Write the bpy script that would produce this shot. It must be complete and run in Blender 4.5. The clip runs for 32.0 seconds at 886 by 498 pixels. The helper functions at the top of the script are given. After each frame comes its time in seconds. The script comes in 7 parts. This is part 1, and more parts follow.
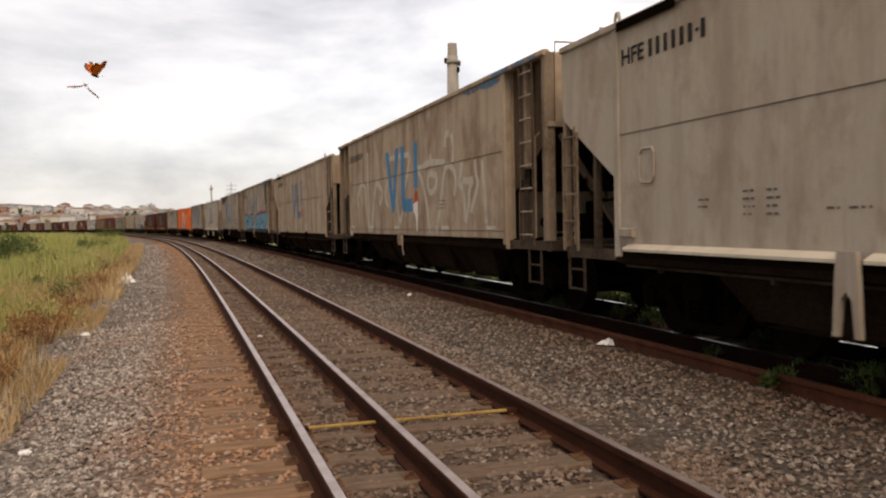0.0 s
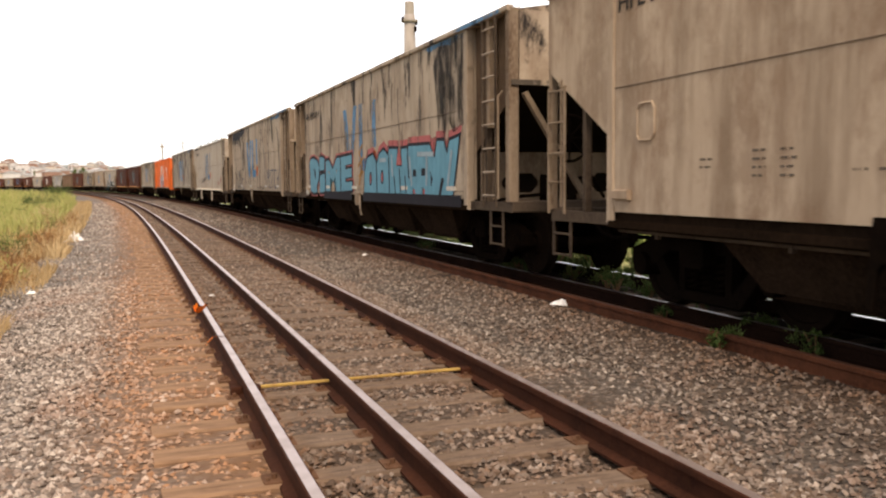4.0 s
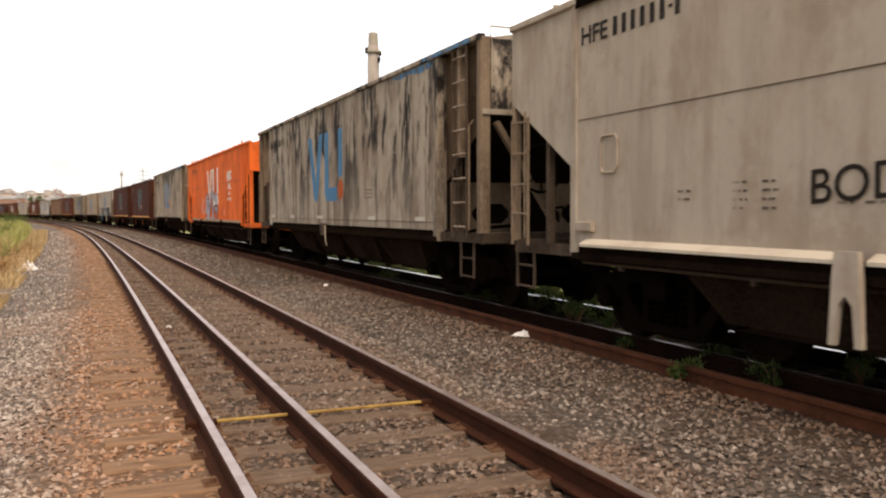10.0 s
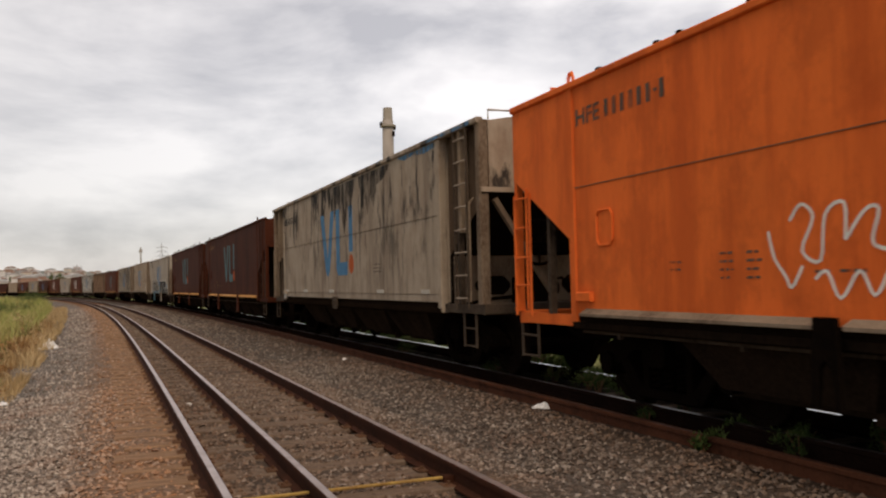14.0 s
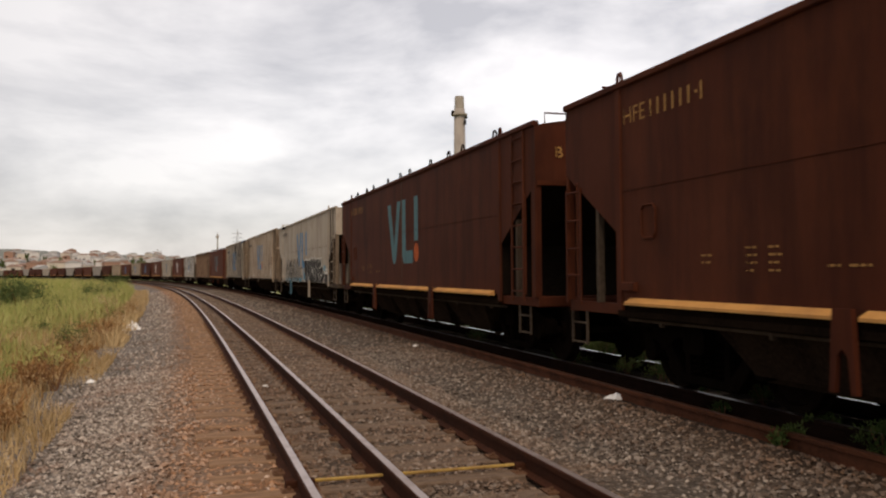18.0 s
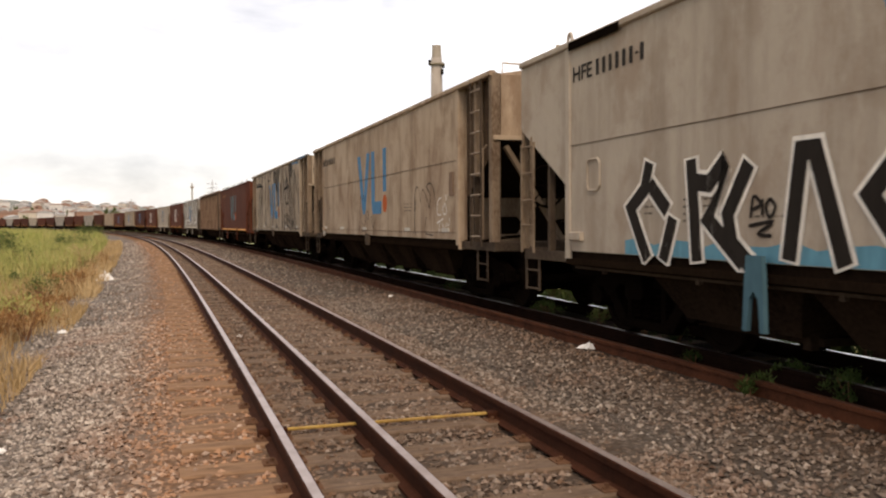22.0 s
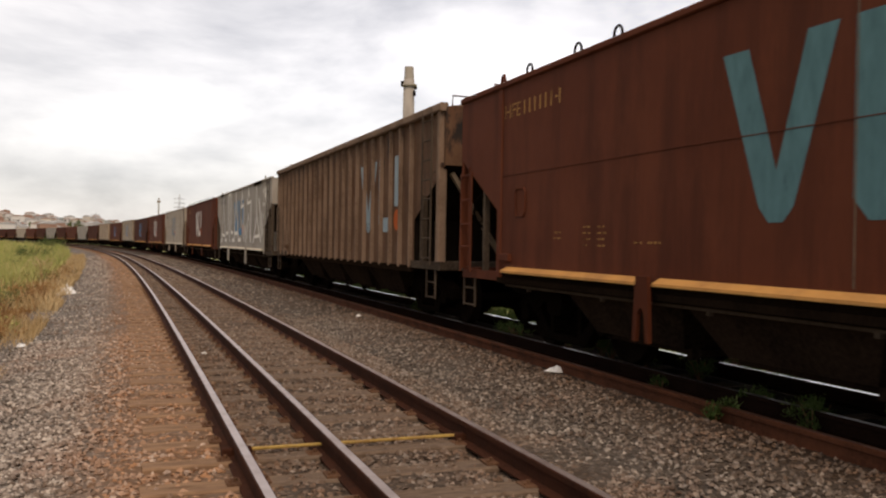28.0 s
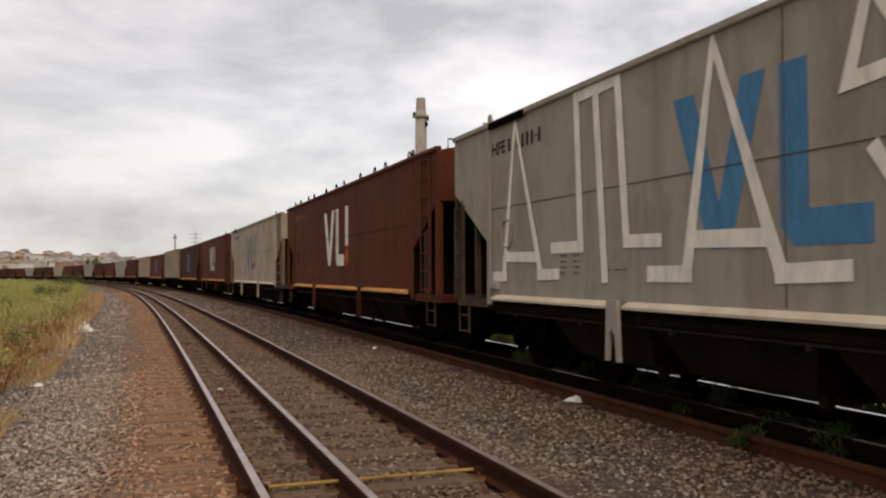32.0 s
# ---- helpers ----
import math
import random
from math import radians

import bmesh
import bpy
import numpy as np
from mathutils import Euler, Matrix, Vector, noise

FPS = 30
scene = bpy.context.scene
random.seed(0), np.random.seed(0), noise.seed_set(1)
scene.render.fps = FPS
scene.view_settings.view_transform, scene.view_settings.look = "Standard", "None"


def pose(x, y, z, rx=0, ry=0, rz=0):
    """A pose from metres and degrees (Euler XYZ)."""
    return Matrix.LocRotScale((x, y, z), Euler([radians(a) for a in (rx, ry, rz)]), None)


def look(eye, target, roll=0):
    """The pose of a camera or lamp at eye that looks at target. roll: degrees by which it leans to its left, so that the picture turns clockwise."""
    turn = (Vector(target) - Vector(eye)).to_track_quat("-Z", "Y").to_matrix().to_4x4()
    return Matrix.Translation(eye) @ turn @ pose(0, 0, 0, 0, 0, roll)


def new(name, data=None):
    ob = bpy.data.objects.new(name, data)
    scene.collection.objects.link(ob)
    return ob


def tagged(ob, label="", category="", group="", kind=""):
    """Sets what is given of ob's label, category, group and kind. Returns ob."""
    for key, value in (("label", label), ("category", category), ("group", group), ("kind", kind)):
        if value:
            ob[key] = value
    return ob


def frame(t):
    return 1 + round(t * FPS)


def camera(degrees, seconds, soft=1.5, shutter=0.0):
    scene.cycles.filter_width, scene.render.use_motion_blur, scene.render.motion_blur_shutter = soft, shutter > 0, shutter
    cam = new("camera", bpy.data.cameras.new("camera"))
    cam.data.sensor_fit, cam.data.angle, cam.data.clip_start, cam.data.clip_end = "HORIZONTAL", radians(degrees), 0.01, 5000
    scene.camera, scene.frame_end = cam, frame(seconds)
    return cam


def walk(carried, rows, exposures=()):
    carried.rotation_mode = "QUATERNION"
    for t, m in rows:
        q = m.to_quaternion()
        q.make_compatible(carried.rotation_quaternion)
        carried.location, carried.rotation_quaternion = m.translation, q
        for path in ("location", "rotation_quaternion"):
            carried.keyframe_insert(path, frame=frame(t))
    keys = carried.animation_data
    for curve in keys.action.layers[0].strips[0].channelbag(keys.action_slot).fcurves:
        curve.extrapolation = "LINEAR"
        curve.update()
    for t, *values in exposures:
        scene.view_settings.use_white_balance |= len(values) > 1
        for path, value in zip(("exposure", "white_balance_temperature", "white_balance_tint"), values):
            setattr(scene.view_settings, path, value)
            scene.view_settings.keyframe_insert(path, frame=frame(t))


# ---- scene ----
cam = camera(55.2, 32.0, soft=2.2, shutter=0.12)
# seconds, x, y, z, pitch, roll, yaw
PATH = [
    (0.0, -0.003, -0.002, 1.310, -1.90, 1.15, -17.05), (0.5, 0.013, 0.012, 1.315, -2.21, 1.26, -16.99), (1.0, 0.002, -0.009, 1.310, -2.41, 0.74, -18.14),
    (1.5, 0.022, -0.011, 1.310, -2.74, 0.82, -19.40), (2.0, 0.029, -0.006, 1.310, -3.51, 1.20, -19.72), (2.5, 0.050, -0.015, 1.315, -3.41, 1.09, -20.50),
    (4.5, 0.003, 0.031, 1.285, -4.70, 0.18, -19.69), (5.0, 0.010, 0.025, 1.291, -3.84, 0.03, -19.20), (5.5, 0.004, 0.038, 1.292, -3.45, -0.99, -19.30),
    (6.0, -0.004, 0.040, 1.294, -3.03, -1.27, -19.20), (6.5, -0.000, 0.048, 1.300, -1.71, -0.85, -18.83), (7.0, -0.003, 0.031, 1.301, -1.40, -1.04, -19.13),
    (7.5, 0.004, 0.042, 1.295, -1.54, -0.85, -20.23), (8.0, 0.018, 0.051, 1.297, -1.58, -0.52, -21.22), (8.5, 0.017, 0.042, 1.295, -1.89, -0.28, -21.03),
    (9.0, 0.014, 0.045, 1.296, -2.81, 0.02, -21.35), (9.5, 0.041, 0.051, 1.298, -2.75, 0.73, -22.19), (10.0, 0.031, 0.056, 1.299, -2.54, 0.16, -22.53),
    (10.5, 0.052, 0.063, 1.295, -2.26, 0.24, -23.28), (11.0, 0.038, 0.041, 1.300, -1.95, -0.14, -23.82), (11.5, 0.016, 0.029, 1.310, -0.45, -0.09, -22.54),
    (12.0, 0.029, -0.002, 1.300, 1.73, 0.41, -19.93), (12.5, -0.005, -0.036, 1.329, 3.45, 0.47, -21.72), (13.0, -0.002, -0.026, 1.321, 2.95, 0.21, -21.61),
    (13.5, -0.014, -0.021, 1.320, 2.05, 0.53, -21.79), (14.0, -0.008, -0.016, 1.332, 2.21, 1.26, -21.42), (14.5, -0.041, -0.045, 1.323, 1.65, 1.55, -21.14),
    (15.0, -0.051, -0.043, 1.323, 1.12, 1.32, -19.16), (15.5, -0.003, -0.001, 1.318, 2.10, 1.18, -17.45), (17.5, -0.059, -0.040, 1.325, 1.41, 0.04, -17.00),
    (18.0, -0.050, -0.038, 1.326, 1.52, 0.45, -16.72), (18.5, -0.040, -0.031, 1.324, 1.81, 0.43, -17.10), (19.0, -0.035, -0.028, 1.320, 0.54, 0.20, -18.28),
    (19.5, -0.020, -0.017, 1.307, -0.20, 1.30, -19.07), (20.0, -0.034, -0.010, 1.312, -1.65, 0.12, -18.16), (20.5, -0.008, 0.011, 1.316, -1.83, -0.65, -17.89),
    (21.0, -0.007, -0.006, 1.312, -2.24, -0.04, -17.58), (21.5, -0.006, 0.014, 1.310, -2.03, 0.32, -17.28), (22.0, -0.009, 0.004, 1.313, -1.79, 0.30, -18.28),
    (22.5, -0.010, -0.017, 1.325, -1.68, 0.16, -18.42), (23.0, -0.005, -0.017, 1.315, -1.86, -0.34, -19.66), (23.5, -0.008, -0.008, 1.311, -1.35, -1.26, -22.03),
    (24.0, -0.016, -0.024, 1.312, -1.24, -1.45, -23.57), (24.5, -0.032, -0.029, 1.318, -0.97, -1.17, -21.53), (25.0, -0.026, -0.028, 1.325, -1.13, -1.12, -21.49),
    (25.5, -0.040, -0.031, 1.313, -0.12, -1.07, -20.20), (27.5, -0.031, -0.010, 1.318, 0.57, -1.00, -19.73), (28.0, -0.023, 0.029, 1.306, -0.35, -1.02, -20.40),
    (28.5, -0.013, 0.061, 1.310, -0.55, -0.32, -19.18), (29.0, -0.013, 0.054, 1.318, 0.19, -0.16, -18.22), (29.5, -0.013, 0.062, 1.314, 0.58, 0.07, -18.87),
    (30.0, -0.012, 0.049, 1.317, 1.17, -0.57, -19.42), (30.5, -0.013, 0.062, 1.312, 1.50, -0.43, -19.54), (31.0, -0.017, 0.057, 1.322, 0.95, -0.11, -18.79),
    (31.5, -0.015, 0.070, 1.321, 1.18, 0.29, -18.76), (32.0, -0.001, 0.075, 1.318, 1.64, 0.24, -19.37)]
EXPOSURES = [(0.0, -0.2), (2.0, 0.36), (4.5, 0.62), (6.0, 0.5), (7.0, 0.06), (8.0, 0.02), (9.0, 0.24), (10.0, 0.34), (11.2, 0.62), (12.2, -0.36), (13.5, -0.5), (15.5, -0.34), (19.5, -0.36),
             (20.2, 0.18), (22.0, 0.12), (23.0, 0.08), (25.5, 0.3), (28.0, -0.2), (29.0, 0.0), (30.0, -0.24), (31.0, -0.26), (32.0, -0.48)]
walk(cam, [(t, pose(x, y, z, 90 + p, r, w)) for t, x, y, z, p, r, w in PATH], [(t, e, 6850, 13) for t, e in EXPOSURES])

# ---- world and light ----
SUN_ELEVATION, SUN_TURN = 47, 193
world = bpy.data.worlds.new("overcast_sky")
scene.world = world
world.use_nodes = True
nt = world.node_tree
nt.nodes.clear()
w_out = nt.nodes.new("ShaderNodeOutputWorld")
w_bg = nt.nodes.new("ShaderNodeBackground")
w_sky = nt.nodes.new("ShaderNodeTexSky")
w_sky.sky_type, w_sky.sun_disc = "NISHITA", False
w_sky.sun_elevation, w_sky.sun_rotation = radians(SUN_ELEVATION), radians(SUN_TURN)
w_tc = nt.nodes.new("ShaderNodeTexCoord")
w_map = nt.nodes.new("ShaderNodeMapping")
w_map.inputs["Scale"].default_value = (1.9, 1.9, 5.0)
w_noise = nt.nodes.new("ShaderNodeTexNoise")
w_noise.inputs["Scale"].default_value, w_noise.inputs["Detail"].default_value = 1.9, 6.5
w_noise.inputs["Roughness"].default_value, w_noise.inputs["Distortion"].default_value = 0.55, 0.25
w_ramp = nt.nodes.new("ShaderNodeValToRGB")
w_ramp.color_ramp.elements[0].position, w_ramp.color_ramp.elements[0].color = 0.36, (0.54, 0.535, 0.553, 1)
w_ramp.color_ramp.elements[1].position, w_ramp.color_ramp.elements[1].color = 0.63, (1.04, 1.025, 1.02, 1)
w_mul = nt.nodes.new("ShaderNodeMixRGB")
w_mul.blend_type, w_mul.inputs[0].default_value, w_mul.inputs[2].default_value = "MULTIPLY", 1.0, (0.03, 0.03, 0.03, 1)
w_add = nt.nodes.new("ShaderNodeMixRGB")
w_add.blend_type, w_add.inputs[0].default_value = "ADD", 1.0
nt.links.new(w_tc.outputs["Generated"], w_map.inputs["Vector"])
nt.links.new(w_map.outputs[0], w_noise.inputs["Vector"])
nt.links.new(w_noise.outputs["Fac"], w_ramp.inputs[0])
nt.links.new(w_sky.outputs[0], w_mul.inputs[1])
nt.links.new(w_ramp.outputs[0], w_add.inputs[1])
nt.links.new(w_mul.outputs[0], w_add.inputs[2])
w_dot = nt.nodes.new("ShaderNodeVectorMath")
w_dot.operation, w_dot.inputs[1].default_value = "DOT_PRODUCT", (0.55, 0.75, 0.36)
w_rng = nt.nodes.new("ShaderNodeMapRange")
w_rng.inputs["From Min"].default_value, w_rng.inputs["From Max"].default_value = 0.5, 1.0
w_rng.inputs["To Min"].default_value, w_rng.inputs["To Max"].default_value = 0.88, 1.47
nt.links.new(w_tc.outputs["Generated"], w_dot.inputs[0])
nt.links.new(w_dot.outputs["Value"], w_rng.inputs["Value"])
w_glow = nt.nodes.new("ShaderNodeVectorMath")
w_glow.operation = "SCALE"
nt.links.new(w_add.outputs[0], w_glow.inputs[0])
nt.links.new(w_rng.outputs[0], w_glow.inputs["Scale"])
nt.links.new(w_glow.outputs[0], w_bg.inputs["Color"])
w_bg.inputs["Strength"].default_value = 0.87
nt.links.new(w_bg.outputs[0], w_out.inputs["Surface"])
sun = new("sun", bpy.data.lights.new("sun", "SUN"))
sun.data.energy, sun.data.angle, sun.data.color = 2.3, radians(28), (1.0, 0.83, 0.63)
_a, _e = radians(SUN_TURN), radians(SUN_ELEVATION)
_to = Vector((math.sin(_a) * math.cos(_e), math.cos(_a) * math.cos(_e), math.sin(_e)))
sun.matrix_world = look(_to * 100, (0, 0, 0))

# ---- materials ----


def base_mat(name, color, rough=0.8, metal=0.0):
    m = bpy.data.materials.new(name)
    m.use_nodes = True
    p = m.node_tree.nodes["Principled BSDF"]
    p.inputs["Base Color"].default_value = (*color, 1)
    p.inputs["Roughness"].default_value = rough
    p.inputs["Metallic"].default_value = metal
    p.inputs["Specular IOR Level"].default_value = 0.3 if rough < 0.6 else 0.07
    return m, m.node_tree, p


def noise_fac(t, scale, lo, hi, detail=5.0, stretch=(1, 1, 1), coord="Object", rough=0.6):
    """A 0..1 mask from stretched noise."""
    tc, mp = t.nodes.new("ShaderNodeTexCoord"), t.nodes.new("ShaderNodeMapping")
    mp.inputs["Scale"].default_value = stretch
    if coord == "World":
        g = t.nodes.new("ShaderNodeNewGeometry")
        t.links.new(g.outputs["Position"], mp.inputs["Vector"])
    else:
        t.links.new(tc.outputs[coord], mp.inputs["Vector"])
    n = t.nodes.new("ShaderNodeTexNoise")
    n.inputs["Scale"].default_value, n.inputs["Detail"].default_value, n.inputs["Roughness"].default_value = scale, detail, rough
    t.links.new(mp.outputs[0], n.inputs["Vector"])
    r = t.nodes.new("ShaderNodeMapRange")
    r.inputs["From Min"].default_value, r.inputs["From Max"].default_value = lo, hi
    t.links.new(n.outputs["Fac"], r.inputs["Value"])
    return r.outputs["Result"], n.outputs["Fac"], mp


def mixed(t, fac, a, b):
    """Mix a (socket or colour) towards b by fac."""
    n = t.nodes.new("ShaderNodeMixRGB")
    for k, v in ((0, fac), (1, a), (2, b)):
        if isinstance(v, bpy.types.NodeSocket):
            t.links.new(v, n.inputs[k])
        else:
            n.inputs[k].default_value = v if k == 0 else (*v, 1)
    return n.outputs[0]


def bump(t, p, height, strength, distance=0.01):
    b = t.nodes.new("ShaderNodeBump")
    b.inputs["Strength"].default_value, b.inputs["Distance"].default_value = strength, distance
    t.links.new(height, b.inputs["Height"])
    t.links.new(b.outputs[0], p.inputs["Normal"])


def random_shift(t, mp, spread=40.0):
    """Each object takes another stretch of the pattern."""
    o = t.nodes.new("ShaderNodeObjectInfo")
    m = t.nodes.new("ShaderNodeMath")
    m.operation, m.inputs[1].default_value = "MULTIPLY", spread
    t.links.new(o.outputs["Random"], m.inputs[0])
    t.links.new(m.outputs[0], mp.inputs["Location"])


def worn(name, color, dark, light, rough=0.75, metal=0.0, scale=3.0, stretch=(1, 1, 1), amount=0.6, relief=0.2, coord="Object", fine=40.0):
    """A surface that varies at two scales."""
    m, t, p = base_mat(name, color, rough, metal)
    f1, _, mp = noise_fac(t, scale, 0.42, 0.68, 6, stretch, coord)
    f2, h2, _ = noise_fac(t, fine, 0.35, 0.75, 4, stretch, coord)
    if coord == "Object":
        random_shift(t, mp)
    c = mixed(t, f1, color, dark)
    sc = t.nodes.new("ShaderNodeMath")
    sc.operation, sc.inputs[1].default_value = "MULTIPLY", amount
    t.links.new(f2, sc.inputs[0])
    c = mixed(t, sc.outputs[0], c, light)
    t.links.new(c, p.inputs["Base Color"])
    bump(t, p, h2, relief)
    return m


def matt(m):
    """No gloss at all, so that colours with shade in them stay black."""
    m.node_tree.nodes["Principled BSDF"].inputs["Specular IOR Level"].default_value = 0.0
    return m


def wagon_paint(name, color, streak, rust, streaks=0.55, rusts=0.4, soot=0.0, fade=(0.36, 0.32, 0.27)):
    """Old wagon paint: faded patches, vertical run-down streaks, rust blooms and, on some, black soot from the hatches."""
    m, t, p = base_mat(name, color, 0.72)
    f_fade, _, mp0 = noise_fac(t, 0.9, 0.4, 0.72, 5, (1, 0.5, 1))
    c = mixed(t, f_fade, color, tuple(0.6 * a + 0.4 * b for a, b in zip(color, fade)))
    f_mott, _, mp4 = noise_fac(t, 1.7, 0.5, 0.6, 9, (1, 1, 0.8), rough=0.68)
    k = t.nodes.new("ShaderNodeMath")
    k.operation, k.inputs[1].default_value = "MULTIPLY", 0.2 + 0.3 * rusts
    t.links.new(f_mott, k.inputs[0])
    c = mixed(t, k.outputs[0], c, tuple(0.5 * a + 0.5 * b for a, b in zip(streak, rust)))
    f_run, _, mp1 = noise_fac(t, 1.5, 0.47, 0.62, 9, (1, 1.5, 0.17), rough=0.68)
    k = t.nodes.new("ShaderNodeMath")
    k.operation, k.inputs[1].default_value = "MULTIPLY", streaks
    t.links.new(f_run, k.inputs[0])
    c = mixed(t, k.outputs[0], c, streak)
    f_rust, _, mp2 = noise_fac(t, 1.3, 0.5, 0.72, 9, (1, 1.2, 0.5), rough=0.72)
    k = t.nodes.new("ShaderNodeMath")
    k.operation, k.inputs[1].default_value = "MULTIPLY", rusts
    t.links.new(f_rust, k.inputs[0])
    c = mixed(t, k.outputs[0], c, rust)
    if soot:
        f_soot, _, mp3 = noise_fac(t, 1.7, 0.57 - 0.1 * soot, 0.64 - 0.1 * soot, 9, (1, 1.7, 0.42), rough=0.72)
        sep = t.nodes.new("ShaderNodeSeparateXYZ")
        tc = t.nodes.new("ShaderNodeTexCoord")
        t.links.new(tc.outputs["Object"], sep.inputs[0])
        up = t.nodes.new("ShaderNodeMapRange")
        up.inputs["From Min"].default_value, up.inputs["From Max"].default_value = 1.6 - 1.6 * soot, 3.3 - 1.2 * soot
        t.links.new(sep.outputs["Z"], up.inputs["Value"])
        k = t.nodes.new("ShaderNodeMath")
        k.operation = "MULTIPLY"
        t.links.new(f_soot, k.inputs[0])
        t.links.new(up.outputs[0], k.inputs[1])
        c = mixed(t, k.outputs[0], c, (0.02, 0.018, 0.018))
        random_shift(t, mp3, 70)
    for mp in (mp0, mp1, mp2, mp4):
        random_shift(t, mp, 55)
    f_fine, h, _ = noise_fac(t, 26, 0.3, 0.8, 5, (1, 1, 0.5))
    k = t.nodes.new("ShaderNodeMath")
    k.operation, k.inputs[1].default_value = "MULTIPLY", 0.16
    t.links.new(f_fine, k.inputs[0])
    c = mixed(t, k.outputs[0], c, streak)
    t.links.new(c, p.inputs["Base Color"])
    bump(t, p, h, 0.12)
    return m


GREY = wagon_paint("grey_wagon_paint", (0.4407, 0.3616, 0.2768), (0.13, 0.092, 0.062), (0.16, 0.08, 0.042), 0.6, 0.5, 0.3, (0.5, 0.42, 0.33))
GREY_WARM = wagon_paint("beige_grey_wagon_paint", (0.44, 0.34, 0.248), (0.2, 0.14, 0.094), (0.17, 0.09, 0.05), 0.65, 0.75, 0.0, (0.52, 0.42, 0.32))
GREY_LIGHT = wagon_paint("light_grey_wagon_paint", (0.4407, 0.3785, 0.3107), (0.24, 0.19, 0.145), (0.22, 0.125, 0.07), 0.45, 0.42, 0.0, (0.48, 0.42, 0.35))
GREY_DARK = wagon_paint("dark_grey_wagon_paint", (0.355, 0.322, 0.285), (0.18, 0.155, 0.13), (0.19, 0.12, 0.075), 0.4, 0.22, 0.0, (0.4, 0.35, 0.3))
GREY_SOOT = wagon_paint("sooty_grey_wagon_paint", (0.41, 0.352, 0.284), (0.14, 0.103, 0.078), (0.17, 0.09, 0.045), 0.7, 0.55, 0.78, (0.46, 0.395, 0.315))
GREY_STAINED = wagon_paint("stained_grey_wagon_paint", (0.4181, 0.339, 0.2599), (0.15, 0.11, 0.08), (0.17, 0.085, 0.045), 0.5, 0.4, 0.5, (0.47, 0.39, 0.3))
ORANGE = wagon_paint("orange_wagon_paint", (0.87, 0.175, 0.036), (0.45, 0.07, 0.015), (0.25, 0.05, 0.014), 0.5, 0.35, 0.0, (0.66, 0.17, 0.035))
BROWN = wagon_paint("oxide_brown_wagon_paint", (0.068, 0.018, 0.0085), (0.026, 0.0085, 0.0055), (0.12, 0.034, 0.013), 0.6, 0.45, 0.0, (0.1, 0.034, 0.018))
RED_BROWN = wagon_paint("red_brown_wagon_paint", (0.102, 0.03, 0.0155), (0.05, 0.016, 0.01), (0.17, 0.05, 0.022), 0.55, 0.4, 0.0, (0.16, 0.055, 0.03))
RUSTY = wagon_paint("rusty_ribbed_paint", (0.14, 0.077, 0.048), (0.045, 0.024, 0.015), (0.1, 0.042, 0.021), 0.5, 0.8, 0.25, (0.2, 0.125, 0.08))
RIB_PAINT = worn("dusty_rib_paint", (0.2, 0.132, 0.094), (0.09, 0.055, 0.037), (0.29, 0.205, 0.15), 0.85, 0, 2.5, (1, 1, 0.4), 0.5)
# next four: oily, rusty steel darkened in colour for under-wagon shade
UNDER = matt(worn("oily_shade_black_steel", (0.006, 0.0042, 0.0032), (0.003, 0.0024, 0.002), (0.016, 0.01, 0.0065), 0.9, 0.0, 4, amount=0.4))
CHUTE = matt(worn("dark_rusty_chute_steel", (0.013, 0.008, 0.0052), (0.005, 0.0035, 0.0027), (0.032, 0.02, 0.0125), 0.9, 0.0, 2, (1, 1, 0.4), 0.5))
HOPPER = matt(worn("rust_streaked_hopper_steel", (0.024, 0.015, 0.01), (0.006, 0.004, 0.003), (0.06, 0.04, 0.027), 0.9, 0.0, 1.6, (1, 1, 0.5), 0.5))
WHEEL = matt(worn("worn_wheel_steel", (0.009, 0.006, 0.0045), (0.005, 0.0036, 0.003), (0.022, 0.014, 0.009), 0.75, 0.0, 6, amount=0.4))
RAIL_SIDE = worn("rusty_rail_steel", (0.045, 0.016, 0.0085), (0.02, 0.008, 0.005), (0.08, 0.03, 0.016), 0.85, 0.0, 3, amount=0.5, coord="World")
RAIL_TOP = worn("polished_rail_head", (0.52, 0.43, 0.4), (0.36, 0.27, 0.235), (0.64, 0.57, 0.545), 0.4, 0.8, 5, amount=0.3, relief=0.05, coord="World")
RAIL_BROWN = worn("red_brown_rail_steel", (0.085, 0.03, 0.015), (0.03, 0.011, 0.0065), (0.14, 0.055, 0.028), 0.85, 0.0, 3, amount=0.5, coord="World")
# rails under the train: the web colour holds the shade beneath the wagons
RAIL_SHADED = matt(worn("train_shade_rail_steel", (0.016, 0.0085, 0.006), (0.008, 0.005, 0.004), (0.03, 0.015, 0.01), 0.9, 0.0, 3, amount=0.5, coord="World"))
PLATE_RUST = worn("earthy_tie_plate_rust", (0.13, 0.066, 0.038), (0.06, 0.03, 0.018), (0.2, 0.11, 0.065), 0.9, 0.0, 6, amount=0.5)
RAIL_SHINE = worn("mirror_worn_rail_head", (0.75, 0.72, 0.7), (0.6, 0.55, 0.52), (0.8, 0.78, 0.77), 0.16, 1.0, 5, amount=0.3, relief=0.02, coord="World")
# nearer running rail: head dimmed in colour because it lies unlit
RAIL_DIM = worn("shade_dimmed_rail_head", (0.2, 0.165, 0.145), (0.09, 0.07, 0.06), (0.32, 0.28, 0.25), 0.42, 0.8, 3, amount=0.5, relief=0.05, coord="World")
RAIL_DULL = worn("rust_filmed_rail_head", (0.085, 0.036, 0.02), (0.05, 0.022, 0.013), (0.14, 0.07, 0.045), 0.6, 0.1, 5, amount=0.4, coord="World")
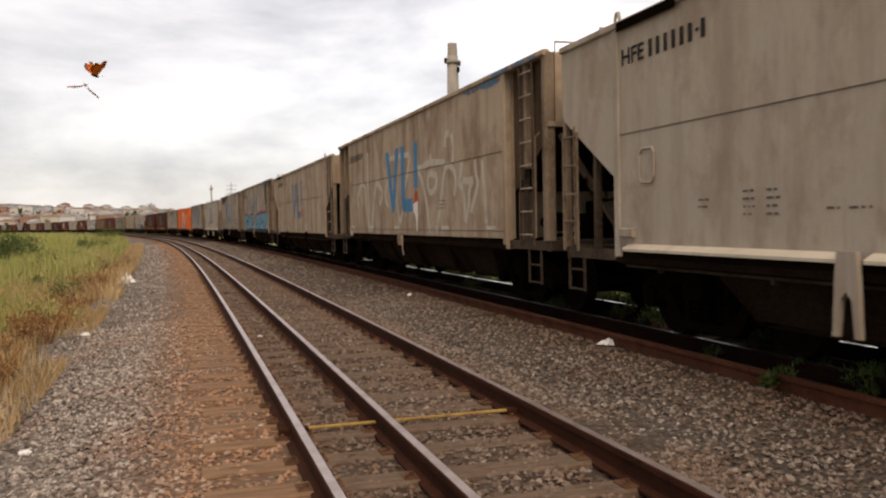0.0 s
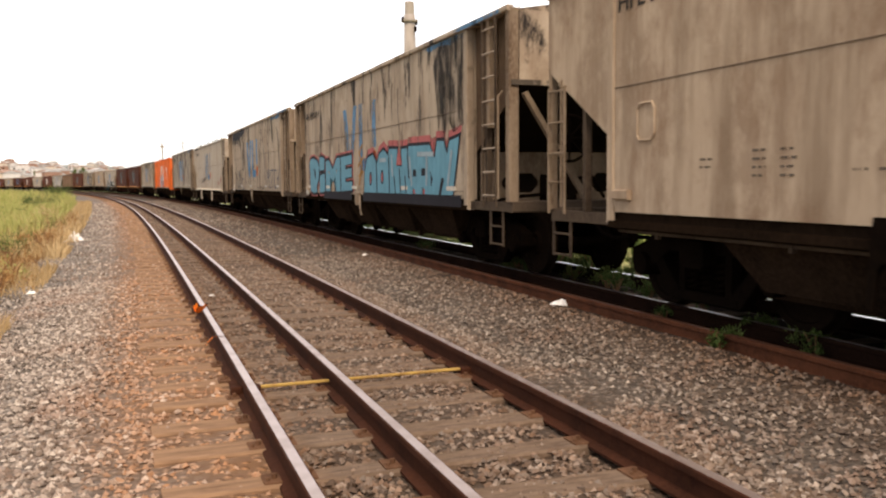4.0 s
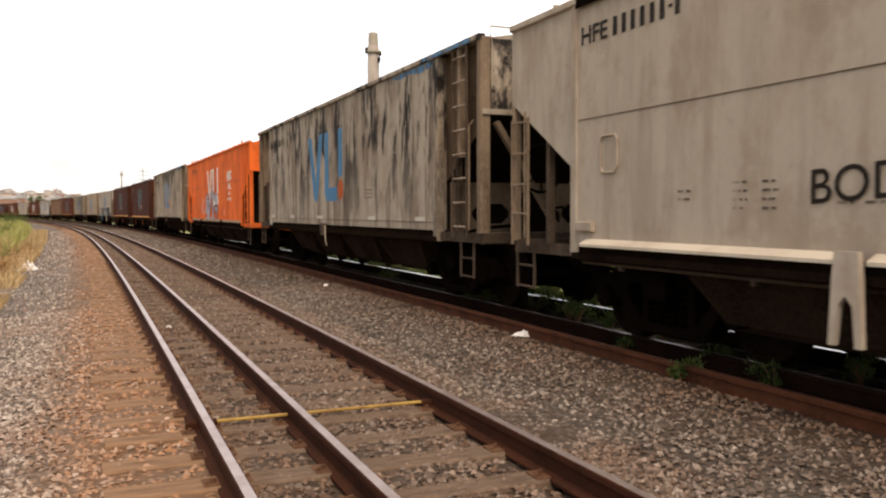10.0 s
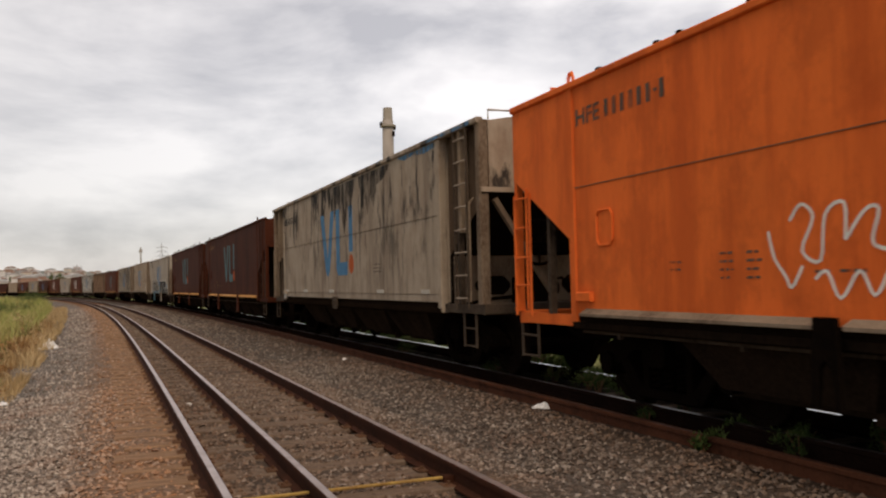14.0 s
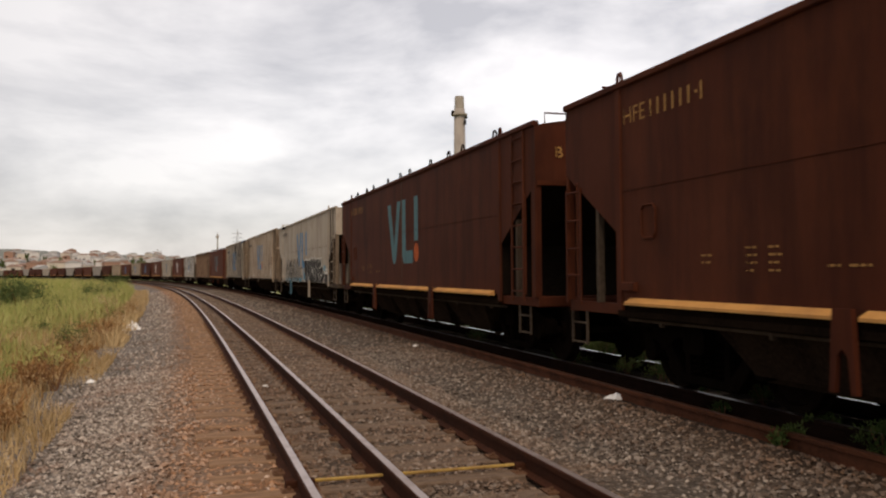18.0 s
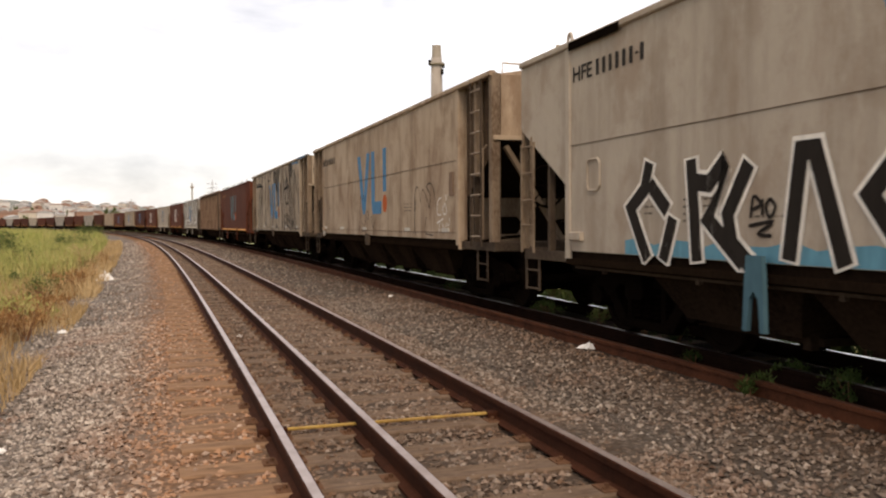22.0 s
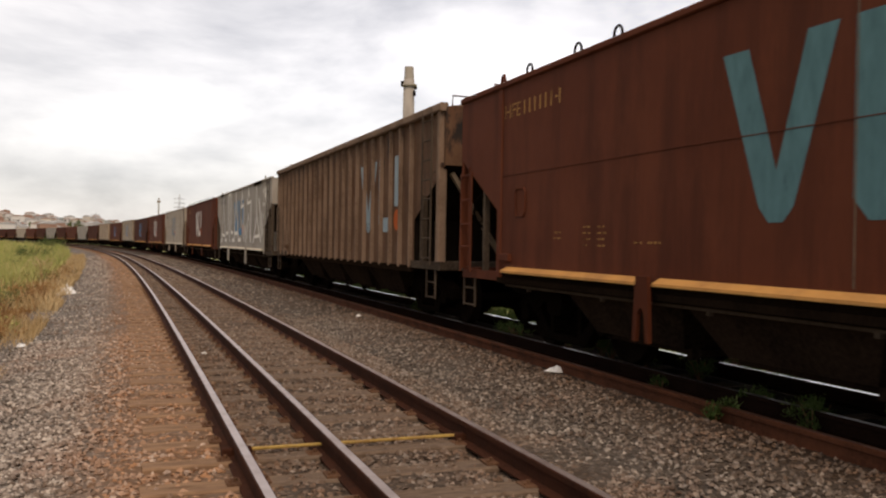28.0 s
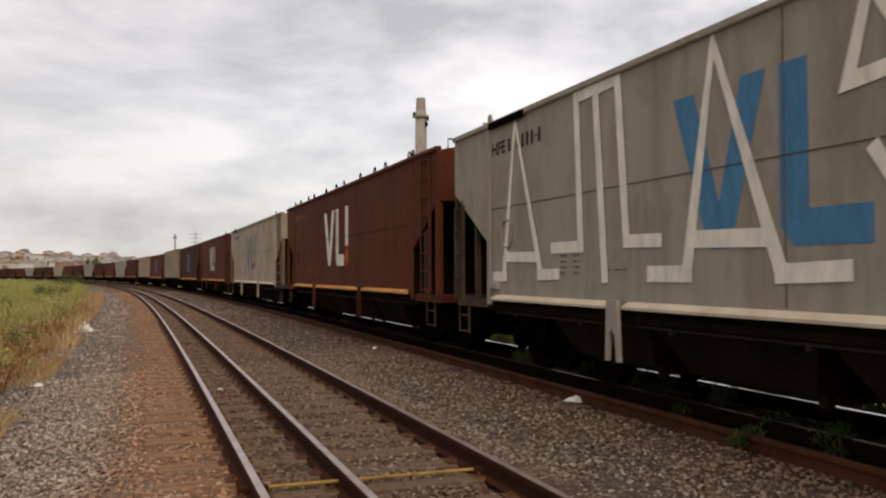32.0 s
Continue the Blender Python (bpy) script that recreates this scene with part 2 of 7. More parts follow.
WOOD = worn("weathered_sleeper_wood", (0.22, 0.112, 0.06), (0.1, 0.052, 0.03), (0.32, 0.185, 0.11), 0.92, 0.0, 2.5, (5, 0.8, 1), 0.6, 0.6, "World", 14)


def sleeper_mat():
    """Old wood, orange with earth at its outer end, blackened by oil between the rails."""
    m, t, p = base_mat("oiled_sleeper_wood", (0.2, 0.11, 0.06), 0.92)
    f1, h, _ = noise_fac(t, 2.5, 0.4, 0.68, 7, (0.8, 6, 1))
    f2, _, mp = noise_fac(t, 9, 0.35, 0.7, 5, (1, 3, 1))
    random_shift(t, mp)
    c = mixed(t, f1, (0.27, 0.165, 0.1), (0.12, 0.068, 0.042))
    c = mixed(t, f2, c, mixed(t, 0.4, c, (0.36, 0.22, 0.13)))
    tc, sep, rg = t.nodes.new("ShaderNodeTexCoord"), t.nodes.new("ShaderNodeSeparateXYZ"), t.nodes.new("ShaderNodeMapRange")
    t.links.new(tc.outputs["Object"], sep.inputs[0])
    rg.inputs["From Min"].default_value, rg.inputs["From Max"].default_value = -0.95, -0.6
    rg.inputs["To Max"].default_value = 0.72
    t.links.new(sep.outputs["X"], rg.inputs["Value"])
    t.links.new(mixed(t, rg.outputs[0], c, mixed(t, f2, (0.085, 0.064, 0.05), (0.17, 0.132, 0.105))), p.inputs["Base Color"])
    bump(t, p, h, 0.6)
    return m


SLEEPER = sleeper_mat()
GRIME = worn("rust_brown_grime", (0.095, 0.062, 0.04), (0.024, 0.015, 0.01), (0.17, 0.112, 0.073), 0.9, 0, 2.0, (1, 1.5, 0.4), 0.5)
# near-black colour that holds the shade under the slope sheets
SLOPE_SHADE = matt(worn("shade_black_slope_sheet", (0.014, 0.01, 0.0075), (0.006, 0.005, 0.004), (0.035, 0.024, 0.016), 0.9, 0, 1.5, amount=0.4))
END_DARK = worn("grimy_end_steel", (0.075, 0.054, 0.039), (0.022, 0.014, 0.01), (0.14, 0.105, 0.077), 0.88, 0, 2.2, (1, 1, 0.5), 0.5)
END_POST = worn("rusty_beige_post_paint", (0.23, 0.17, 0.12), (0.09, 0.055, 0.035), (0.34, 0.27, 0.2), 0.85, 0, 2.5, (1, 1, 0.4), 0.5)
RUNG = worn("hand_worn_rung_paint", (0.34, 0.28, 0.22), (0.2, 0.14, 0.1), (0.45, 0.38, 0.31), 0.7, 0, 4, amount=0.4)
CREAM = worn("cream_ledge_paint", (0.57, 0.5, 0.405), (0.42, 0.35, 0.27), (0.7, 0.62, 0.5), 0.7, 0, 2, amount=0.3)
AMBER = worn("yellow_ochre_ledge_paint", (0.55, 0.27, 0.08), (0.36, 0.17, 0.06), (0.62, 0.38, 0.16), 0.7, 0, 2, amount=0.3)
CONCRETE = worn("tower_concrete", (0.35, 0.31, 0.275), (0.24, 0.21, 0.19), (0.42, 0.385, 0.35), 0.9, 0, 0.3, (1, 1, 0.3), 0.4, 0.2, "World", 3)
YELLOW = worn("yellow_painted_steel", (0.42, 0.27, 0.07), (0.22, 0.12, 0.045), (0.5, 0.36, 0.15), 0.6, 0, 6, amount=0.4)
PAPER = worn("crumpled_white_paper", (0.88, 0.86, 0.84), (0.74, 0.72, 0.7), (0.9, 0.9, 0.9), 0.8, 0, 9, amount=0.4)


def ballast_mat():
    """Grey crushed stone, reddened by rust and earth beside the rails."""
    m, t, p = base_mat("ballast_stone", (0.25, 0.23, 0.21), 0.95)
    g = t.nodes.new("ShaderNodeNewGeometry")
    v = t.nodes.new("ShaderNodeTexVoronoi")
    v.inputs["Scale"].default_value = 19
    t.links.new(g.outputs["Position"], v.inputs["Vector"])
    sep = t.nodes.new("ShaderNodeSeparateColor")
    t.links.new(v.outputs["Color"], sep.inputs[0])
    c = mixed(t, sep.outputs[0], (0.22, 0.19, 0.165), (0.52, 0.46, 0.405))
    at = t.nodes.new("ShaderNodeAttribute")
    at.attribute_name = "earth"
    f, _, _ = noise_fac(t, 1.3, 0.3, 0.7, 5, coord="World")
    k = t.nodes.new("ShaderNodeMath")
    k.operation = "MULTIPLY"
    t.links.new(at.outputs["Fac"], k.inputs[0])
    k2 = t.nodes.new("ShaderNodeMapRange")
    k2.inputs["To Min"].default_value, k2.inputs["To Max"].default_value = 0.45, 1.0
    t.links.new(f, k2.inputs["Value"])
    t.links.new(k2.outputs[0], k.inputs[1])
    c = mixed(t, k.outputs[0], c, (0.5, 0.245, 0.11))
    oil_shade = t.nodes.new("ShaderNodeAttribute")
    oil_shade.attribute_name = "oil_shade"
    # track oil and brake dust; shade beside and under the train painted in too
    c = mixed(t, oil_shade.outputs["Fac"], c, (0.035, 0.021, 0.013))
    # crevice shade painted in: colour darkens towards each stone's edge
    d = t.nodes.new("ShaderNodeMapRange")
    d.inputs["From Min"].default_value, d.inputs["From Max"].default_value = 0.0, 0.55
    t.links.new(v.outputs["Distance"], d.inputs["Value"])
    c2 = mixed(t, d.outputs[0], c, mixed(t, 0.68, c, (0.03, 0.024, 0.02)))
    t.links.new(c2, p.inputs["Base Color"])
    inv = t.nodes.new("ShaderNodeMath")
    inv.operation, inv.inputs[0].default_value = "SUBTRACT", 1.0
    t.links.new(d.outputs[0], inv.inputs[1])
    bump(t, p, inv.outputs[0], 0.9, 0.03)
    return m


def stone_mat():
    """Loose stones, each of its own grey or rust-brown."""
    m, t, p = base_mat("loose_ballast_stone", (0.26, 0.24, 0.22), 0.92)
    g = t.nodes.new("ShaderNodeNewGeometry")
    r = t.nodes.new("ShaderNodeValToRGB")
    r.color_ramp.elements[0].color, r.color_ramp.elements[1].color = (0.1, 0.085, 0.073, 1), (0.64, 0.57, 0.5, 1)
    e = r.color_ramp.elements.new(0.45)
    e.color = (0.29, 0.247, 0.215, 1)
    e = r.color_ramp.elements.new(0.72)
    e.color = (0.41, 0.355, 0.308, 1)
    t.links.new(g.outputs["Random Per Island"], r.inputs[0])
    at = t.nodes.new("ShaderNodeAttribute")
    at.attribute_name = "earth"
    k = t.nodes.new("ShaderNodeMath")
    k.operation, k.inputs[1].default_value = "MULTIPLY", 0.9
    t.links.new(at.outputs["Fac"], k.inputs[0])
    f_red, _, _ = noise_fac(t, 1.1, 0.5, 0.66, 6, coord="World")
    r_red = mixed(t, mixed(t, f_red, (0, 0, 0), (0.3, 0.3, 0.3)), r.outputs[0], (0.34, 0.16, 0.09))
    c = mixed(t, k.outputs[0], r_red, (0.48, 0.24, 0.115))
    oil_shade = t.nodes.new("ShaderNodeAttribute")
    oil_shade.attribute_name = "oil_shade"
    # same mask: dirt of the tracks with the train's shade in the colour
    c = mixed(t, oil_shade.outputs["Fac"], c, (0.05, 0.037, 0.03))
    f, h, _ = noise_fac(t, 60, 0.3, 0.7, 3, coord="World")
    c = mixed(t, 0.25, c, mixed(t, f, c, (0.1, 0.08, 0.07)))
    t.links.new(c, p.inputs["Base Color"])
    bump(t, p, h, 0.3)
    return m


def leaf_mat(name, a, b, c):
    """Leaves or blades, each of its own tint."""
    m, t, p = base_mat(name, a, 0.7)
    g = t.nodes.new("ShaderNodeNewGeometry")
    r = t.nodes.new("ShaderNodeValToRGB")
    r.color_ramp.elements[0].color, r.color_ramp.elements[1].color = (*a, 1), (*c, 1)
    e = r.color_ramp.elements.new(0.5)
    e.color = (*b, 1)
    f, _, _ = noise_fac(t, 0.35, 0.3, 0.7, 3, coord="World")
    mx = t.nodes.new("ShaderNodeMath")
    mx.operation = "MULTIPLY_ADD"
    mx.inputs[1].default_value = 0.45
    t.links.new(g.outputs["Random Per Island"], mx.inputs[0])
    k = t.nodes.new("ShaderNodeMath")
    k.operation, k.inputs[1].default_value = "MULTIPLY", 0.6
    t.links.new(f, k.inputs[0])
    t.links.new(k.outputs[0], mx.inputs[2])
    t.links.new(mx.outputs[0], r.inputs[0])
    t.links.new(r.outputs[0], p.inputs["Base Color"])
    p.inputs["Subsurface Weight"].default_value = 0.0
    return m


BALLAST, STONE = ballast_mat(), stone_mat()
GRASS = leaf_mat("meadow_grass", (0.23, 0.28, 0.07), (0.35, 0.36, 0.12), (0.5, 0.4, 0.18))
DRY = leaf_mat("dry_grass", (0.32, 0.22, 0.1), (0.47, 0.33, 0.17), (0.6, 0.46, 0.27))
SHRUB = leaf_mat("shrub_leaf", (0.05, 0.075, 0.025), (0.09, 0.12, 0.04), (0.15, 0.17, 0.06))
DEAD = leaf_mat("withered_leaf", (0.16, 0.07, 0.03), (0.3, 0.16, 0.065), (0.5, 0.33, 0.14))
WEED = leaf_mat("weed_leaf", (0.055, 0.082, 0.022), (0.12, 0.14, 0.042), (0.26, 0.24, 0.09))
# darker twin of the weed leaf, shade put into its colour
WEED_DARK = leaf_mat("shaded_weed_leaf", (0.03, 0.055, 0.014), (0.06, 0.09, 0.024), (0.13, 0.15, 0.05))
FIELD = worn("field_soil_and_turf", (0.27, 0.27, 0.1), (0.32, 0.25, 0.13), (0.2, 0.22, 0.075), 0.95, 0, 0.15, (1, 1, 1), 0.5, 0.2, "World", 2)

# ---- mesh helpers ----


class Geo:
    """Collects vertices and faces for one mesh."""

    def __init__(self):
        self.v, self.f = [], []

    def add(self, verts, faces):
        n = len(self.v)
        self.v.extend(tuple(p) for p in verts)
        self.f.extend(tuple(i + n for i in q) for q in faces)
        return self

    def box(self, x0, x1, y0, y1, z0, z1, c=0.0):
        """A box, its long edges chamfered by c."""
        if c <= 0:
            return self.add([(x, y, z) for x in (x0, x1) for y in (y0, y1) for z in (z0, z1)],
                            [(0, 1, 3, 2), (4, 6, 7, 5), (0, 4, 5, 1), (2, 3, 7, 6), (0, 2, 6, 4), (1, 5, 7, 3)])
        s = (x1 - x0, y1 - y0, z1 - z0)
        k = s.index(max(s))
        lo, hi = (x0, y0, z0), (x1, y1, z1)
        i, j = [(1, 2), (0, 2), (0, 1)][k]
        ring = [(lo[i] + c, lo[j]), (hi[i] - c, lo[j]), (hi[i], lo[j] + c), (hi[i], hi[j] - c), (hi[i] - c, hi[j]), (lo[i] + c, hi[j]), (lo[i], hi[j] - c), (lo[i], lo[j] + c)]
        vs = []
        for e in (lo[k], hi[k]):
            for a, b in ring:
                p = [0, 0, 0]
                p[k], p[i], p[j] = e, a, b
                vs.append(p)
        fs = [tuple(range(8)), tuple(range(15, 7, -1))] + [(n, n + 8, (n + 1) % 8 + 8, (n + 1) % 8) for n in range(8)]
        return self.add(vs, fs)

    def prism(self, poly, axis, a, b):
        """A polygon in the two other axes, drawn out along axis from a to b."""
        n = len(poly)
        vs = []
        for e in (a, b):
            for p, q in poly:
                vs.append((e, p, q) if axis == 0 else (p, e, q) if axis == 1 else (p, q, e))
        return self.add(vs, [tuple(range(n)), tuple(range(2 * n - 1, n - 1, -1))] + [(i, i + n, (i + 1) % n + n, (i + 1) % n) for i in range(n)])

    def tube(self, pts, r, n=6, r_end=None, caps=True):
        """A round bar along a line of points."""
        pts = [Vector(p) for p in pts]
        rings = []
        for k, p in enumerate(pts):
            d = (pts[min(k + 1, len(pts) - 1)] - pts[max(k - 1, 0)]).normalized()
            u = d.orthogonal().normalized() if k == 0 else (u - d * u.dot(d)).normalized()
            w = d.cross(u)
            rr = r if r_end is None else r + (r_end - r) * k / max(1, len(pts) - 1)
            rings.append([p + (u * math.cos(2 * math.pi * i / n) + w * math.sin(2 * math.pi * i / n)) * rr for i in range(n)])
        vs = [p for q in rings for p in q]
        fs = [(k * n + i, k * n + (i + 1) % n, (k + 1) * n + (i + 1) % n, (k + 1) * n + i) for k in range(len(rings) - 1) for i in range(n)]
        if caps:
            fs += [tuple(range(n - 1, -1, -1)), tuple(range(len(vs) - n, len(vs)))]
        return self.add(vs, fs)

    def turned(self, profile, axis, at, n=20):
        """A solid of revolution: profile of (along, radius) about an axis through at."""
        vs, m = [], len(profile)
        for i in range(n):
            c, s = math.cos(2 * math.pi * i / n), math.sin(2 * math.pi * i / n)
            for a, r in profile:
                p = (a, r * c, r * s) if axis == 0 else (r * s, a, r * c) if axis == 1 else (r * c, r * s, a)
                vs.append((p[0] + at[0], p[1] + at[1], p[2] + at[2]))
        fs = [(i * m + k, i * m + k + 1, ((i + 1) % n) * m + k + 1, ((i + 1) % n) * m + k) for i in range(n) for k in range(m - 1)]
        fs += [tuple(i * m for i in range(n - 1, -1, -1)), tuple(i * m + m - 1 for i in range(n))]
        return self.add(vs, fs)

    def mesh(self, name, smooth=False):
        me = bpy.data.meshes.new(name)
        me.from_pydata(self.v, [], self.f)
        b = bmesh.new()
        b.from_mesh(me)
        bmesh.ops.recalc_face_normals(b, faces=b.faces[:])
        b.to_mesh(me)
        b.free()
        if smooth:
            me.shade_smooth()
        return me


def part(name, mesh, material, parent=None, label="", m=None):
    """One mesh object under a thing or a part; the material sits on the object, so that meshes can be shared."""
    if isinstance(mesh, Geo):
        mesh = mesh.mesh(name)
    if not mesh.materials:
        mesh.materials.append(material)
    ob = new(name, mesh)
    ob.material_slots[0].link = "OBJECT"
    ob.material_slots[0].material = material
    if parent is not None:
        ob.parent = parent
    if m is not None:
        ob.matrix_basis = m
    if label:
        ob["label"] = label
    return ob


# ---- the line: one curve for both tracks, by distance along it and offset to its right ----
K0, K1, K2 = 0.000494, 1.085e-5, -3.741e-8
NEAR_RAILS, FAR_RAILS, TRAIN = (0.683, 1.283, 2.353), (4.455, 5.055, 6.125), 5.59
FAR_Z = 0.055
_S = np.arange(-60.0, 760.0, 0.5)
_k = np.clip(K0 + K1 * _S + K2 * _S * _S, 0.0, 0.01)
_k[_S < 0] = K0
_th = np.concatenate([[0], np.cumsum(_k[:-1] * 0.5)])
_th -= np.interp(0, _S, _th)
_tm = _th + _k * 0.25
_X = np.concatenate([[0], np.cumsum(-np.sin(_tm[:-1]) * 0.5)])
_Y = np.concatenate([[0], np.cumsum(np.cos(_tm[:-1]) * 0.5)])
_X -= np.interp(0, _S, _X)
_Y -= np.interp(0, _S, _Y)


def line_at(s, o=0.0):
    """Plan place and heading (radians) of the line at distance s and offset o."""
    t = float(np.interp(s, _S, _th))
    return float(np.interp(s, _S, _X)) + o * math.cos(t), float(np.interp(s, _S, _Y)) + o * math.sin(t), t


def steps(a, b, near=0.5):
    """Distances from a to b, closer together near the camera."""
    out, s = [], a
    while s < b:
        out.append(s)
        s += near + 0.035 * max(0, abs(s - 5) - 10)
    return out + [b]


# ---- ground ----
def ground():
    g = Geo()
    rings = [0, 15, 30, 50, 80, 120, 180, 260, 400, 700, 1200, 2200, 4200]
    n = 72
    vs = [(0, 0, -0.75)]
    for r in rings[1:]:
        for i in range(n):
            a = 2 * math.pi * i / n
            x, y = r * math.cos(a), r * math.sin(a)
            vs.append((x, y, -0.75 + 0.25 * noise.noise(Vector((x * 0.02, y * 0.02, 3)))))
    fs = [(0, 1 + i, 1 + (i + 1) % n) for i in range(n)]
    for k in range(len(rings) - 2):
        fs += [(1 + k * n + i, 1 + (k + 1) * n + i, 1 + (k + 1) * n + (i + 1) % n, 1 + k * n + (i + 1) % n) for i in range(n)]
    g.add(vs, fs)
    tagged(part("ground", g, FIELD), "flat field of rough turf and bare earth", "ground", kind="structure")


PROFILE = [(-9.0, -0.8), (-4.0, -0.5), (-2.2, -0.36), (-1.4, -0.29), (-0.8, -0.24), (-0.35, -0.19), (0.0, -0.172), (0.35, -0.162), (0.6, -0.168), (0.68, -0.178), (0.76, -0.175), (1.0, -0.155), (1.22, -0.175),
           (1.34, -0.19), (1.6, -0.165), (1.85, -0.16), (2.1, -0.165), (2.28, -0.19), (2.43, -0.18), (2.7, -0.15), (3.1, -0.13), (3.5, -0.115), (3.9, -0.095), (4.25, -0.065), (4.6, -0.085),
           (5.0, -0.13), (5.6, -0.12), (6.2, -0.13), (6.9, -0.14), (7.5, -0.3), (8.5, -0.7), (9.5, -0.82)]


def bed_z(o):
    return float(np.interp(o, [p[0] for p in PROFILE], [p[1] for p in PROFILE]))


def earth_at(o):
    """How far rust and red earth cover the stones."""
    return float(np.interp(o, [-1.6, -0.9, -0.4, -0.1, 0.55, 0.9, 1.3, 1.7, 2.2, 2.6, 3.1, 3.9, 4.3, 6.5, 9], [0.03, 0.06, 0.2, 0.82, 1.0, 0.6, 0.6, 0.35, 0.6, 0.4, 0.08, 0.3, 0.8, 0.8, 0.6]))


def oil_shade_at(o):
    """How far oil, brake dust and painted train shade blacken the tracks' stones."""
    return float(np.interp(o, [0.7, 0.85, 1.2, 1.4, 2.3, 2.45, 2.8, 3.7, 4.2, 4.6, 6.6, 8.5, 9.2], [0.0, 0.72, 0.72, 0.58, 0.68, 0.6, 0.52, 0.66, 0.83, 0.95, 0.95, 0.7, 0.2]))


def ballast_bed():
    g = Geo()
    ss = steps(-30, 700, 0.25)
    os_ = [o for o, _ in PROFILE]
    fine = []
    for a, b in zip(os_[:-1], os_[1:]):
        k = max(1, int((b - a) / 0.22)) if -1.6 < a < 7 else 1
        fine += [a + (b - a) * i / k for i in range(k)]
    fine.append(os_[-1])
    for s in ss:
        x, y, t = line_at(s)
        c, q = math.cos(t), math.sin(t)
        for o in fine:
            h = 0.018 * noise.noise(Vector((o * 5, s * 5, 0))) + 0.02 * noise.noise(Vector((o * 1.3, s * 0.9, 7))) if -1.7 < o < 7 else 0
            g.v.append((x + o * c, y + o * q, bed_z(o) + h))
    n = len(fine)
    g.f = [(k * n + i, k * n + i + 1, (k + 1) * n + i + 1, (k + 1) * n + i) for k in range(len(ss) - 1) for i in range(n - 1)]
    me = bpy.data.meshes.new("ballast_bed")
    me.from_pydata(g.v, [], g.f)
    me.shade_smooth()
    at = me.attributes.new("earth", "FLOAT", "POINT")
    at.data.foreach_set("value", [earth_at(o) for _ in ss for o in fine])
    at = me.attributes.new("oil_shade", "FLOAT", "POINT")
    at.data.foreach_set("value", [oil_shade_at(o) for _ in ss for o in fine])
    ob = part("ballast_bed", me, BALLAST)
    return tagged(ob, "crushed grey stone bed reddened by rust beside the rails", "ballast", kind="structure")


def loose_stones(name, count, s0, s1, o0, o1, size, seed, skip=()):
    """Angular stones strewn over the bed, joined into one piece of stuff."""
    rng = np.random.default_rng(seed)
    base = np.array([(1, 0, 0), (-1, 0, 0), (0, 1, 0), (0, -1, 0), (0, 0, 1), (0, 0, -1)], float)
    tri = [(0, 2, 4), (2, 1, 4), (1, 3, 4), (3, 0, 4), (2, 0, 5), (1, 2, 5), (3, 1, 5), (0, 3, 5)]
    vs, fs, earth, oil_shade = [], [], [], []
    made = 0
    while made < count:
        s = s0 + (s1 - s0) * rng.random() ** 1.5
        o = rng.uniform(o0, o1)
        if any(abs(o - r) < 0.09 for r in skip) or rng.random() > min(1, (s - s0) / 2.5) or (o < -1.0 and rng.random() > (o + 1.75) / 0.75):
            continue
        if -0.3 < o < 0.62 and rng.random() < (0.9 if o > 0.08 and (s / 0.56) % 1 < 0.42 else 0.55):
            continue
        x, y, t = line_at(s, o)
        r = size * rng.uniform(0.5, 1.25) * (1 + 0.012 * s)
        pts = base * rng.uniform(0.65, 1.2, (6, 1)) * r * np.array([1.0, 1.0, 0.75]) + rng.uniform(-0.3, 0.3, (6, 3)) * r
        a, b = rng.uniform(0, 6.28), rng.uniform(-0.6, 0.6)
        ca, sa, cb, sb = math.cos(a), math.sin(a), math.cos(b), math.sin(b)
        px, py, pz = pts[:, 0] * ca - pts[:, 1] * sa, pts[:, 0] * sa + pts[:, 1] * ca, pts[:, 2]
        py, pz = py * cb - pz * sb, py * sb + pz * cb
        z = bed_z(o) + r * 0.25
        n = len(vs)
        vs += list(zip(px + x, py + y, pz + z))
        fs += [tuple(i + n for i in q) for q in tri]
        earth += [earth_at(o) * rng.uniform(0.35, 1.0)] * 6
        oil_shade += [oil_shade_at(o) * rng.uniform(0.5, 1.1)] * 6
        made += 1
    me = bpy.data.meshes.new(name)
    me.from_pydata(vs, [], fs)
    at = me.attributes.new("earth", "FLOAT", "POINT")
    at.data.foreach_set("value", earth)
    at = me.attributes.new("oil_shade", "FLOAT", "POINT")
    at.data.foreach_set("value", oil_shade)
    tagged(part(name, me, STONE), "loose angular grey and rust-stained ballast stones", "stones", kind="stuff")


# ---- rails and sleepers ----
RAIL = [(-0.065, -0.16), (0.065, -0.16), (0.065, -0.148), (0.012, -0.13), (0.012, -0.045), (0.034, -0.036), (0.034, -0.006), (0.026, 0.0), (-0.026, 0.0), (-0.034, -0.006), (-0.034, -0.036),
        (-0.012, -0.045), (-0.012, -0.13), (-0.065, -0.148)]


